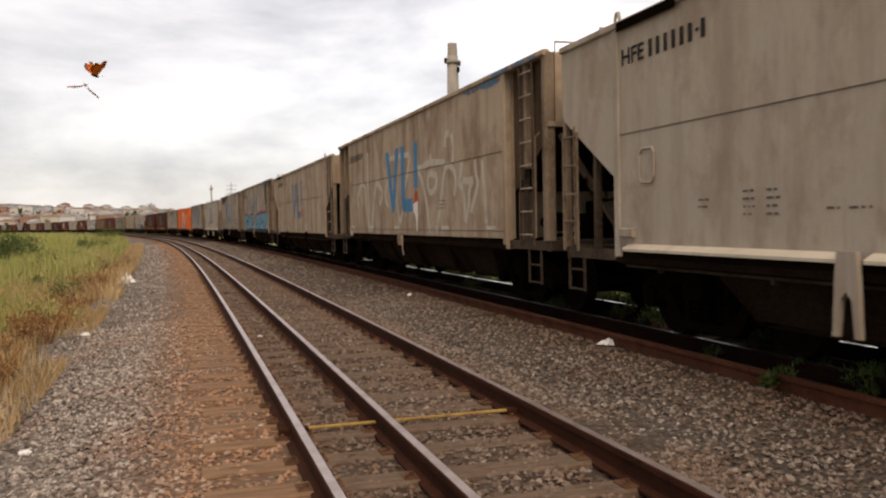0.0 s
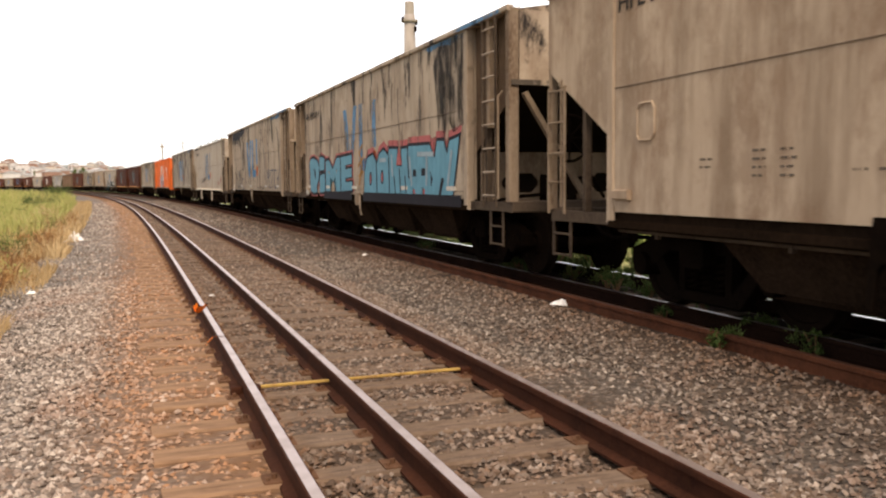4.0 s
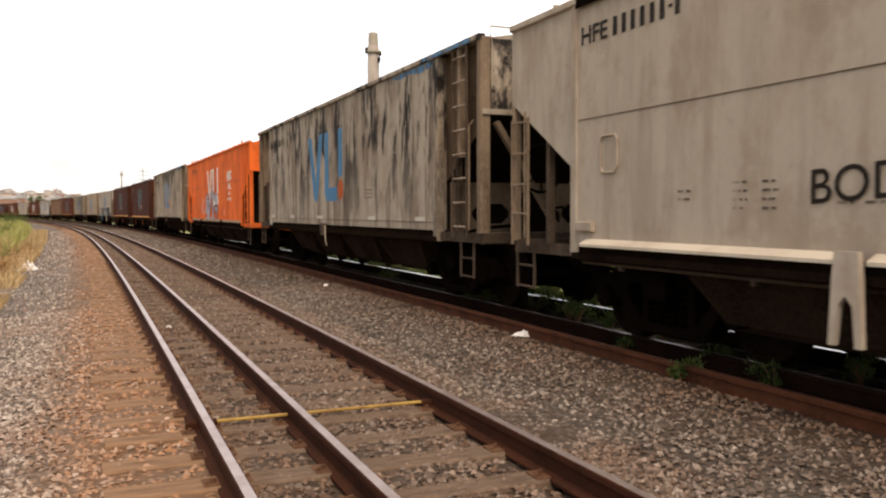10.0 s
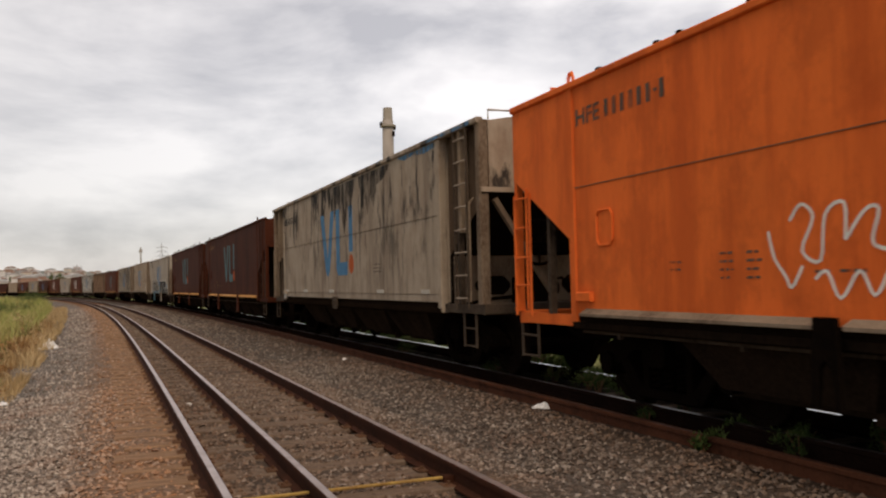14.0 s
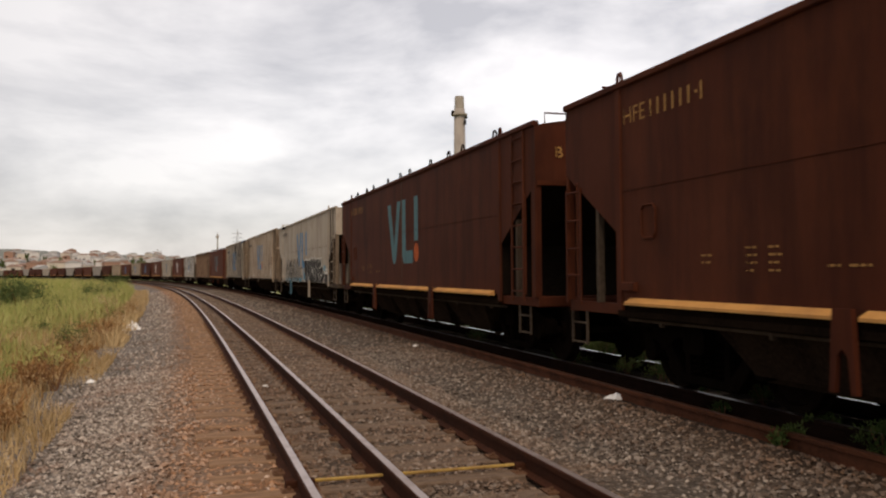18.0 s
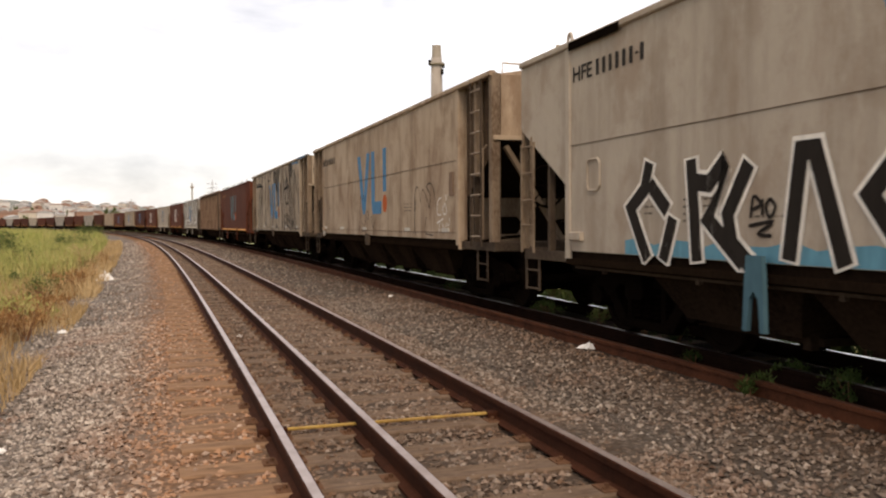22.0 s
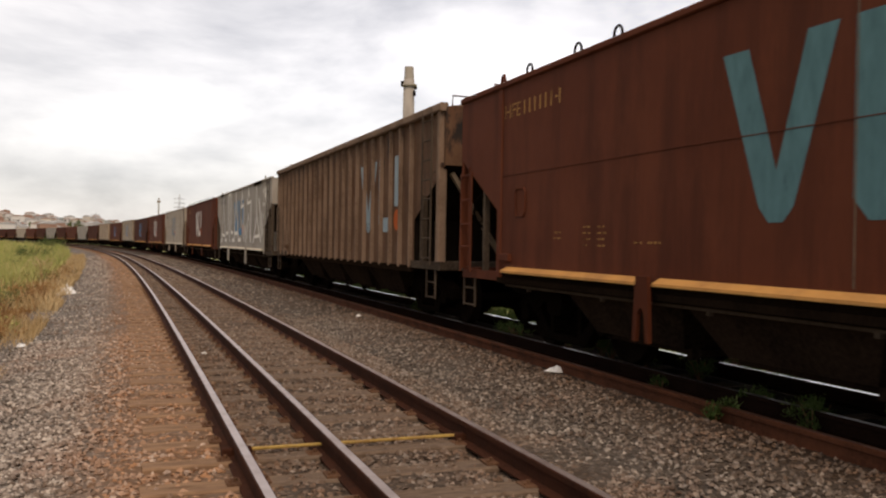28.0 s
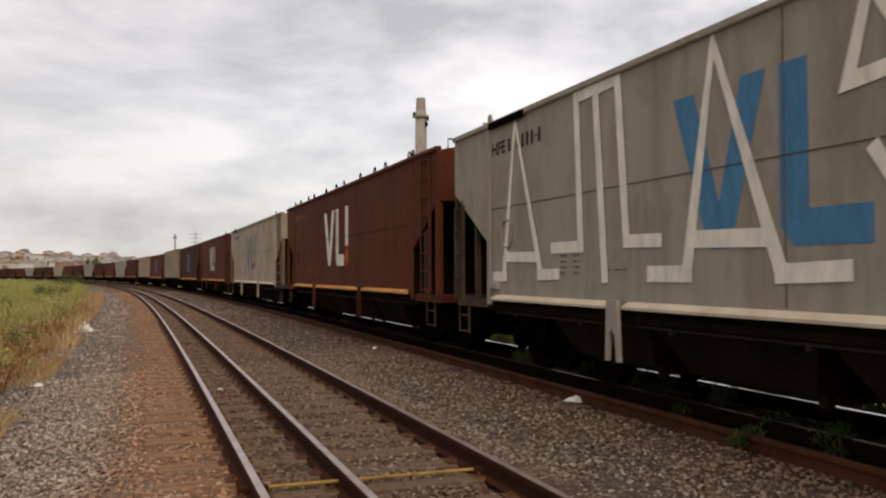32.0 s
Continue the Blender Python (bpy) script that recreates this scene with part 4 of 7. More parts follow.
    for y in (-3.4, -1.15, 1.15, 3.4) if detail else (-2.3, 0, 2.3):
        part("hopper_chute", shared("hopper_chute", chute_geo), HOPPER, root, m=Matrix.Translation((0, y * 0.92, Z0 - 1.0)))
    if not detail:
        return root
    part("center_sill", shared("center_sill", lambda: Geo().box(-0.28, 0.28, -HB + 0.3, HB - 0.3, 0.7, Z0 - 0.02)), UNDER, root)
    for y in (-4.4, -2.2, 0, 2.2, 4.4):
        part("hatch", shared("hatch", hatch_geo), paint, root, m=Matrix.Translation((0, y, ZT + 0.15)))
    part("roof_walk", shared("roof_walk", lambda: Geo().box(0.55, 1.0, -HB + 0.1, HB - 0.1, ZT + 0.17, ZT + 0.2)), UNDER, root)
    for k in (-1, 1):
        part("roof_grab", shared("roof_grab", lambda: Geo().tube([(-1.0, 0, 0), (-1.0, 0, 0.16), (-0.55, 0, 0.16), (-0.55, 0, 0)], 0.013, 6)), paint, root, m=Matrix.Translation((-0.1, k * (HB - 0.35), ZT + 0.06)))
    if hoops:
        for j in range(10):
            part("roof_hoop", shared("roof_hoop", hoop_geo), UNDER, root, m=Matrix.Translation((-W + 0.06, -5.1 + j * 1.1 + (0.35 if j % 3 == 1 else 0), ZT + 0.05)))
    # ladders: roof to platform by the leading end of the near side, and its opposite; foot rungs below
    for mx in (Matrix.Identity(4), Matrix.Rotation(math.pi, 4, "Z")):
        la = part("ladder", shared("ladder", lambda: ladder_geo(Z0 - 0.08, ZT + 0.03)), rails if coloured else END_DARK, root, m=mx @ Matrix.Translation((-W - 0.02, -HB + 0.55, 0)))
        for r in range(8):
            part("rung", shared("rung", rung_geo), rails if coloured or rails is END_DARK else RUNG, la, m=Matrix.Translation((0, 0, Z0 + 0.06 + r * 0.29)))
        gl = part("grab_ladder", shared("grab_ladder", lambda: ladder_geo(Z0 - 0.05, 2.2, 0.34)), rails, root, m=mx @ Matrix.Translation((-W - 0.01, HB - 0.2, 0)))
        for z in (1.22, 1.52, 1.84, 2.16):
            part("rung", shared("rung_narrow", lambda: rung_geo(0.34)), rails, gl, m=Matrix.Translation((0, 0, z)))
        for y in (-HB + 0.5, HB - 0.2):
            part("step_stirrup", shared("step_stirrup", stirrup_geo), END_DARK, root, m=mx @ Matrix.Translation((-W + 0.06, y, 0)))
    part("air_tank", shared("air_tank", tank_geo), paint if kind == "panel" else UNDER, root, m=Matrix.Translation((0.2, HM + 0.75, 1.13)))
    part("brake_valve", shared("brake_valve", brake_geo), UNDER, root, m=Matrix.Translation((0.35, HM + 0.3, 0.96)))
    if kind == "panel":
        part("brake_valve", shared("brake_valve", brake_geo), UNDER, root, m=Matrix.Translation((-0.3, -HM - 0.45, 0.96)))
    if kind != "smooth":
        part("brake_wheel", shared("brake_wheel", brakewheel_geo), UNDER, root, m=Matrix.Translation((-0.55, -HB + 0.1, 1.75)))
    return root


TRAIN_LIST = [
    # kind, paint, label, ledge, hoops
    ("smooth", GREY_LIGHT, "grey smooth-sided hopper wagon with a cream ledge", CREAM, False),
    ("panel", GREY_WARM, "beige-grey hopper wagon with faint white graffiti and blue marks", None, False),
    ("smooth", GREY_WARM, "beige-grey hopper wagon with slanted ends and blue marks", None, False),
    ("panel", GREY_STAINED, "grey hopper wagon with large blue and pink graffiti letters", None, False),
    ("panel", GREY_STAINED, "grey hopper wagon stained black along the top, black tags", None, False),
    ("smooth", GREY_LIGHT, "clean light grey hopper wagon with cream ledge and roof hoops", CREAM, True),
    ("panel", GREY_SOOT, "pale grey hopper wagon streaked with black soot", None, False),
    ("smooth", ORANGE, "bright orange hopper wagon with white marks and silver graffiti", END_POST, False),
    ("panel", GREY_STAINED, "grey hopper wagon with sooty top and large blue marks", None, False),
    ("smooth", BROWN, "oxide-brown hopper wagon with pale blue marks, ochre ledge", AMBER, False),
    ("smooth", BROWN, "dark brown hopper wagon with roof hoops and ochre ledge", AMBER, True),
    ("smooth", GREY_LIGHT, "light grey hopper wagon with black and white graffiti", None, False),
    ("panel", GREY_WARM, "beige hopper wagon with black and white scrawled tags", None, False),
    ("panel", GREY, "grey hopper wagon covered in tall black scrawled letters", None, False),
    ("smooth", RED_BROWN, "red-brown hopper wagon with blue marks and ochre ledge", AMBER, True),
    ("rib", RUSTY, "rusty brown hopper wagon with upright side ribs", None, False),
    ("smooth", GREY_DARK, "dark grey hopper wagon with tall white painted letters", CREAM, False),
    ("smooth", RED_BROWN, "red-brown hopper wagon with small blue marks", AMBER, True),
    ("smooth", GREY_LIGHT, "plain light grey hopper wagon", CREAM, False),
]
_more = [RED_BROWN, BROWN, GREY, RED_BROWN, GREY_WARM, BROWN, GREY_DARK, RED_BROWN, BROWN, GREY_DARK, BROWN, RED_BROWN, GREY_LIGHT, BROWN, BROWN, GREY_DARK, RED_BROWN, BROWN, BROWN, RED_BROWN,
         GREY_DARK, BROWN, BROWN, RED_BROWN, GREY_DARK, BROWN, BROWN]
_words = {"grey_wagon_paint": "weathered grey", "beige_grey_wagon_paint": "beige-grey", "light_grey_wagon_paint": "light grey", "dark_grey_wagon_paint": "dark grey", "orange_wagon_paint": "orange",
          "oxide_brown_wagon_paint": "oxide-brown", "red_brown_wagon_paint": "red-brown"}
for _k2, _p in enumerate(_more):
    TRAIN_LIST.append(("panel" if _p in (GREY, GREY_WARM) else "smooth", _p, _words[_p.name] + " hopper wagon far down the curve of the train", AMBER if _p in (BROWN, RED_BROWN) else None, False))
WAGONS = []
for _i, (_kind, _paint, _lab, _ledge, _hoops) in enumerate(TRAIN_LIST):
    WAGONS.append(wagon(_i, _kind, _paint, _lab, _ledge, _hoops, _i < 20))

# ---- paint and lettering on the wagons ----


def paint_mat(name, color, wear=0.0, rough=0.65):
    """Sprayed or brushed paint, worn through in patches."""
    m, t, p = base_mat(name, color, rough)
    f, h, mp = noise_fac(t, 7, 0.35, 0.75, 6, (1, 1.5, 0.5))
    random_shift(t, mp)
    t.links.new(mixed(t, f, color, tuple(c * 0.68 for c in color)), p.inputs["Base Color"])
    if wear:
        a, _, mp2 = noise_fac(t, 3.2, wear - 0.12, wear + 0.1, 8, (1, 1.8, 0.5), rough=0.7)
        random_shift(t, mp2)
        t.links.new(a, p.inputs["Alpha"])
    return m


BLUE = paint_mat("sky_blue_paint", (0.085, 0.235, 0.42), 0.3)
BLUE_WORN = paint_mat("worn_blue_paint", (0.11, 0.24, 0.40), 0.47)
BLUE_PALE = paint_mat("chalky_pale_blue_paint", (0.3, 0.38, 0.43), 0.3)
BLUE_INK = paint_mat("dark_blue_spray", (0.015, 0.05, 0.1), 0.3)
TEAL = paint_mat("pale_teal_paint", (0.10, 0.2, 0.22), 0.3)
DOT = paint_mat("orange_spot_paint", (0.5, 0.11, 0.03), 0.3)
WHITE = paint_mat("white_brush_paint", (0.88, 0.83, 0.76), 0.24)
CHALK = paint_mat("faint_white_spray", (0.56, 0.5, 0.42), 0.33)
BLACK = paint_mat("black_spray_paint", (0.024, 0.019, 0.016), 0.31)
BLACK_THIN = paint_mat("thin_black_spray", (0.045, 0.038, 0.033), 0.42)
PINK = paint_mat("pink_spray_paint", (0.43, 0.125, 0.125), 0.41)
CYAN = paint_mat("light_blue_spray_paint", (0.13, 0.31, 0.41), 0.29)
DULL_BLUE = paint_mat("dull_blue_spray", (0.075, 0.15, 0.19), 0.2)
NAVY = paint_mat("dark_outline_paint", (0.018, 0.017, 0.024), 0.25)
SILVER = paint_mat("silver_lilac_spray", (0.5, 0.46, 0.53), 0.3)
LILAC = paint_mat("lilac_spray", (0.42, 0.35, 0.41), 0.32)
SPRAY_PALE = paint_mat("pale_blue_spray", (0.52, 0.53, 0.55), 0.4)
RED = paint_mat("red_marker_paint", (0.3, 0.04, 0.035), 0.3)
OCHRE = paint_mat("yellow_ochre_lettering", (0.36, 0.19, 0.065), 0.4)
STENCIL = paint_mat("black_stencil_paint", (0.03, 0.026, 0.023), 0.36)
SOOT_THIN = paint_mat("patchy_black_soot", (0.035, 0.03, 0.026), 0.5)
FADED = paint_mat("faded_stencil_paint", (0.12, 0.098, 0.08), 0.45)
PLATE = worn("reflective_white_plate", (0.5, 0.46, 0.4), (0.35, 0.3, 0.25), (0.6, 0.57, 0.52), 0.5, 0, 6, amount=0.4)


# how far the marks on a wagon sit behind its middle
MARK_SHIFT = {WAGONS[i].name: d for i, d in ((0, 0.07), (5, 0.19), (7, 0.2), (9, 0.12), (10, 0.15), (11, 0.22), (12, 0.2), (13, 0.07), (14, 0.08), (15, 0.2), (16, 0.05))}


def on_side(wagon_ob, name, polys, material, layer=1, label="", x=-W):
    """Flat painted shapes on the near side; polygons in metres to the right of the wagon's middle and above the rail. A list of lists makes one part for each stroke."""
    if polys and isinstance(polys[0][0], list):
        return [on_side(wagon_ob, name, p, material, layer + 0.09 * (k % 9), label, x) for k, p in enumerate(polys)][-1]
    if name == "painted_mark" and len(polys) > 1:
        return [on_side(wagon_ob, name, [p], material, layer, label, x) for p in polys][-1]
    g, seen, shift = Geo(), {}, MARK_SHIFT.get(wagon_ob.name, 0.0)
    for k, poly in enumerate(polys):
        face = []
        for u, z in poly:
            key = (round(u, 4), round(z, 4))
            if key not in seen:
                seen[key] = len(g.v)
                g.v.append((x - 0.003 * layer, -u - shift, z))
            if seen[key] not in face:
                face.append(seen[key])
        if len(face) > 2:
            g.f.append(tuple(face))
    me = bpy.data.meshes.new(name)
    me.from_pydata(g.v, [], g.f)
    return part(name, me, material, wagon_ob, label)


def rounded(cx, cz, rx, rz, n=20):
    return [(cx + rx * math.cos(2 * math.pi * i / n), cz + rz * math.sin(2 * math.pi * i / n)) for i in range(n)]


def strokes(lines, w):
    """Flat brush ribbons of width w along lines of turns, one mitred ribbon for each line."""
    out = []
    for ln in lines:
        left, right = [], []
        for i, (a, b) in enumerate(ln):
            d0 = Vector((a - ln[i - 1][0], b - ln[i - 1][1])) if i else Vector((ln[1][0] - a, ln[1][1] - b))
            d1 = Vector((ln[i + 1][0] - a, ln[i + 1][1] - b)) if i < len(ln) - 1 else d0
            d0, d1 = d0.normalized(), d1.normalized()
            n0, n1 = Vector((-d0.y, d0.x)), Vector((-d1.y, d1.x))
            n = n0 + n1
            if n.length < 0.5:
                n = n0 + n1 * 0.2
            n = n.normalized()
            k = min(1.8, 1 / max(0.3, n.dot(n0))) * w / 2
            e = d0 * (-w * 0.3 if i == 0 else w * 0.3 if i == len(ln) - 1 else 0)
            left.append((a + n.x * k + e.x, b + n.y * k + e.y))
            right.append((a - n.x * k + e.x, b - n.y * k + e.y))
        out.append([[left[i], left[i + 1], right[i + 1], right[i]] for i in range(len(ln) - 1)])
    return out


def brushed(lines, w, k=4):
    """One unbroken ribbon along each smoothed line."""
    out = []
    for ln in lines:
        p = curved(ln, k)
        left, right = [], []
        for i, (a, b) in enumerate(p):
            (c, d), (e, f) = p[max(0, i - 1)], p[min(len(p) - 1, i + 1)]
            n = math.hypot(e - c, f - d) or 1
            px, pz = -(f - d) / n * w / 2, (e - c) / n * w / 2
            left.append((a + px, b + pz))
            right.append((a - px, b - pz))
        out.append([[left[i], left[i + 1], right[i + 1], right[i]] for i in range(len(p) - 1)])
    return out


def curved(line, k=5):
    """A smooth line through the given turns."""
    pts = [line[0]] + list(line) + [line[-1]]
    out = []
    for a, b, c, d in zip(pts[:-3], pts[1:-2], pts[2:-1], pts[3:]):
        for i in range(k):
            t = i / k
            out.append(tuple(0.5 * (2 * q + (r - p) * t + (2 * p - 5 * q + 4 * r - s) * t * t + (-p + 3 * q - 3 * r + s) * t ** 3) for p, q, r, s in zip(a, b, c, d)))
    return out + [line[-1]]


def letters(wagon_ob, name, text, u0, u1, z0, z1, material, layer=1, bold=0.0, label="", rise=0.0, x=-W, spacing=1.0):
    """Writing in the built-in font, fitted into a box on the side."""
    cu = bpy.data.curves.new(name, "FONT")
    cu.body, cu.size, cu.offset, cu.space_character = text, 1.0, bold, spacing
    tmp = bpy.data.objects.new(name, cu)
    me = bpy.data.meshes.new_from_object(tmp)
    bpy.data.objects.remove(tmp)
    bpy.data.curves.remove(cu)
    vs = [v.co.copy() for v in me.vertices]
    a, b = min(v.x for v in vs), max(v.x for v in vs)
    c, d = min(v.y for v in vs), max(v.y for v in vs)
    shift = MARK_SHIFT.get(wagon_ob.name, 0.0) if x else 0.0
    for v, co in zip(me.vertices, vs):
        s, t = (co.x - a) / (b - a), (co.y - c) / (d - c)
        v.co = (x - 0.003 * layer, -(u0 + (u1 - u0) * s) - shift, z0 + (z1 - z0) * t + rise * s)
    # one part for each character
    up = list(range(len(vs)))

    def root_of(i):
        while up[i] != i:
            i = up[i]
        return i
    for q in me.polygons:
        for i in q.vertices[1:]:
            up[root_of(i)] = root_of(q.vertices[0])
    spans = {}
    for i, co in enumerate(vs):
        lo, hi = spans.get(root_of(i), (9e9, -9e9))
        spans[root_of(i)] = (min(lo, co.x), max(hi, co.x))
    chars = []
    for k, (lo, hi) in sorted(spans.items(), key=lambda e: e[1][0]):
        if chars and lo < chars[-1][1] - 0.35 * (hi - lo):
            chars[-1][1] = max(hi, chars[-1][1])
            chars[-1][2].add(k)
        else:
            chars.append([lo, hi, {k}])
    for n, (lo, hi, ks) in enumerate(chars):
        g, seen = Geo(), {}
        for q in me.polygons:
            if root_of(q.vertices[0]) in ks:
                for i in q.vertices:
                    if i not in seen:
                        seen[i] = len(g.v)
                        g.v.append(me.vertices[i].co + Vector((-0.0002 * n, 0, 0)))
                g.f.append(tuple(seen[i] for i in q.vertices))
        m2 = bpy.data.meshes.new(name)
        m2.from_pydata(g.v, [], g.f)
        ob = part(name, m2, material, wagon_ob, label)
    bpy.data.meshes.remove(me)
    return ob


def stripes_logo(w, blue, dot, du=0.0, x=-W, dot_on=True):
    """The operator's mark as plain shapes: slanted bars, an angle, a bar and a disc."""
    v = [(-1.45, 2.7), (-1.17, 2.7), (-0.87, 1.8), (-0.6, 2.72), (-0.33, 2.72), (-0.7, 1.55), (-0.8, 1.44), (-0.94, 1.44), (-1.04, 1.55)]
    el = [(-0.2, 2.72), (0.07, 2.72), (0.07, 1.69), (0.6, 1.69), (0.6, 1.44), (-0.08, 1.44), (-0.2, 1.58)]
    bar = [(0.72, 2.72), (0.98, 2.72), (0.98, 1.87), (0.72, 1.87)]
    on_side(w, "painted_mark", [[(u + du, z) for u, z in p] for p in (v, el, bar)], blue, 1, x=x)
    if dot_on:
        on_side(w, "painted_disc", [rounded(0.86 + du, 1.64, 0.16, 0.18)], dot, 1, x=x)


def number_line(w, material, u0=-5.2, u1=-3.85, z0=2.74, z1=2.9, x=-W):
    """Class letters, then the running number as plain bars."""
    shift = MARK_SHIFT.get(w.name, 0.0)
    u0, u1 = u0 - shift, u1 - shift
    letters(w, "lettering", "HFE", u0, u0 + 0.42, z0, z1, material, 2, 0.0 if material == OCHRE else 0.02, x=x)
    step = (u1 - u0 - 0.5) / 7
    thin = 0.3 if material == OCHRE else 0.48
    for k in range(7):
        a = u0 + 0.5 + k * step
        if k == 6:
            on_side(w, "number_bar", [[(a - 0.02, z0 + 0.07), (a + 0.03, z0 + 0.07), (a + 0.03, z0 + 0.095), (a - 0.02, z0 + 0.095)]], material, 2, x=x)
            a += 0.06
        on_side(w, "number_bar", [[(a, z0), (a + thin * step, z0), (a + thin * step, z1), (a, z1)]], material, 2, x=x)


def data_bars(w, material, groups, x=-W):
    """Small stencilled lines too small to read: (left, top, width, lines)."""
    rng = random.Random(int(groups[0][0] * 100))
    ps = []
    for u, z, wd, n in groups:
        for k in range(n):
            a = u
            while a < u + wd - 0.02:
                b = min(u + wd, a + rng.uniform(0.03, 0.08))
                ps.append([(a, z - k * 0.06), (b, z - k * 0.06), (b, z - k * 0.06 - 0.018), (a, z - k * 0.06 - 0.018)])
                a = b + 0.022
    on_side(w, "data_line", ps, FADED if material == STENCIL else material, 2, x=x)["kind"] = "stuff"


def plates(w, us):
    for u in us:
        part("reflector_plate", Geo().box(-W - 0.012, -W + 0.0, -u - 0.17, -u + 0.17, 1.11, 1.17), PLATE, w)


def seams(w, kind, paint):
    """Weld seams standing proud of the sheets."""
    zs = 2.07 if kind == "smooth" and paint is not ORANGE else 2.15 if paint is ORANGE else 2.18
    paint in (GREY_SOOT, GREY) or part("weld_seam", Geo().box(-W - 0.007, -W + 0.01, -HM + 0.05, HM - 0.05, zs, zs + 0.007), SEAM if paint not in (BROWN, RED_BROWN) else paint, w)
    if kind == "smooth":
        part("weld_seam", Geo().box(-W - 0.006, -W + 0.01, 0.1, 0.11, Z0 + 0.07, ZT - 0.03), SEAM, w)
        ring = [(-W - 0.008, 4.85 + 0.13 * a, 1.74 + 0.16 * b) for a, b in ((-1, -0.7), (-1, 0.7), (-0.7, 1), (0.7, 1), (1, 0.7), (1, -0.7), (0.7, -1), (-0.7, -1), (-1, -0.7))]
        part("access_cover", Geo().tube(ring, 0.012, 5), paint, w)
    else:
        part("weld_seam", Geo().box(-W - 0.006, -W + 0.01, -HM + 0.05, HM - 0.05, Z0 + 0.1, Z0 + 0.107), SEAM, w)


SEAM = worn("grimy_weld_seam", (0.13, 0.092, 0.066), (0.07, 0.048, 0.034), (0.24, 0.185, 0.14), 0.85, 0, 5, amount=0.4)
for _i, _w in enumerate(WAGONS[:20]):
    _kind, _paint = TRAIN_LIST[_i][0], TRAIN_LIST[_i][1]
    _brown = _paint in (BROWN, RED_BROWN)
    use_size(_kind)
    _ink = OCHRE if _brown else FADED if _paint is ORANGE else STENCIL
    _x = -W if _kind != "rib" else -W + 0.07
    if _kind != "rib":
        seams(_w, _kind, _paint)
    number_line(_w, _ink, -5.3 if _kind == "smooth" else -5.2, -3.9 if _kind == "smooth" else -3.7, x=_x)
    data_bars(_w, _ink, [(-4.1, 1.4, 0.16, 2), (-3.5, 1.45, 0.14, 4), (-3.22, 1.45, 0.16, 4), (-2.6, 1.3, 0.12, 1), (-2.4, 1.3, 0.2, 1)] if _kind == "smooth" else [(-4.7, 1.7, 0.22, 3)] + [(2.25, 1.6, 0.4, 3)] * (_i != 4), _x)
    if _kind == "panel":
        plates(_w, (-4.95, -2.9, -0.6, 2.6, 4.7))
        part("builder_plate", Geo().box(-W - 0.02, -W + 0.0, 5.0, 5.26, 0.96, 1.06, 0.008), PLATE, _w)
    if _kind == "smooth" and not _brown and _i != 7:
        part("dark_strip", Geo().box(-W - 0.04, -W - 0.036, 4.3, 5.35, ZT - 0.06, ZT + 0.03), UNDER, _w)
    part("hose_bracket", Geo().box(-W - 0.05, -W + 0.02, HM - 0.35, HM - 0.1, 1.06, 1.15, 0.01), _paint, _w)
for _i, (_b, _d) in enumerate([(None, None), (BLUE, DOT), (BLUE_WORN, DOT), (BLUE_WORN, DOT), (BLUE, DOT), (BLUE_WORN, DOT), (BLUE, DOT), (WHITE, WHITE), (BLUE, DOT), (TEAL, DOT), (TEAL, DOT), (BLUE, None), (BLUE, DOT),
                               (BLUE, DOT), (TEAL, DOT), (BLUE_PALE, DOT), (BLUE, DOT), (WHITE, DOT), (BLUE_WORN, DOT), (WHITE, DOT), (BLUE, DOT), (BLUE, DOT), (BLUE, DOT)]):
    if _b:
        stripes_logo(WAGONS[_i], _b, _d, 3.38 if _i == 15 else 0.0, x=-W if TRAIN_LIST[_i][0] != "rib" else -W + 0.07, dot_on=_d is not None)

use_size("panel")
for _i in (1, 3, 4, 6, 8, 13):
    on_side(WAGONS[_i], "paint_smear", [[(3.6, 3.18), (3.9, 3.12), (4.3, 3.15), (4.7, 3.1), (5.15, 3.13), (5.15, 3.2), (3.6, 3.2)]], BLUE_WORN, 1, "blue paint smear under the roof edge")
    on_side(WAGONS[_i], "paint_smear", [[(4.9, ZT - 0.015), (HB - 0.2, ZT - 0.015), (HB - 0.2, ZT + 0.035), (4.9, ZT + 0.035)]], BLUE_WORN, 1, x=-W - 0.035)
# faint white scrawl on the second wagon
_lines = [[(-4.27, 1.63), (-4.32, 1.88), (-3.92, 2.15), (-3.57, 2.07), (-3.37, 1.69), (-3.17, 1.04)], [(-3.17, 2.85), (-3.17, 1.96), (-3.07, 1.04)], [(-2.87, 1.04), (-2.62, 1.72), (-2.32, 2.09), (-1.92, 1.99), (-1.82, 1.83), (-2.07, 1.62)], [(-1.32, 1.57), (-1.52, 1.79), (-1.42, 2.01), (-1.12, 2.17)],
          [(-1.17, 2.53), (-0.77, 2.55), (0.43, 2.52)], [(0.48, 2.5), (0.28, 2.17), (0.03, 1.86), (-0.12, 1.48), (-0.32, 1.23)], [(-0.37, 1.23), (-0.57, 1.63), (-0.67, 1.86)]]
on_side(WAGONS[1], "graffiti", brushed(_lines, 0.1), CHALK, 0.2, "faint white sprayed scrawl")
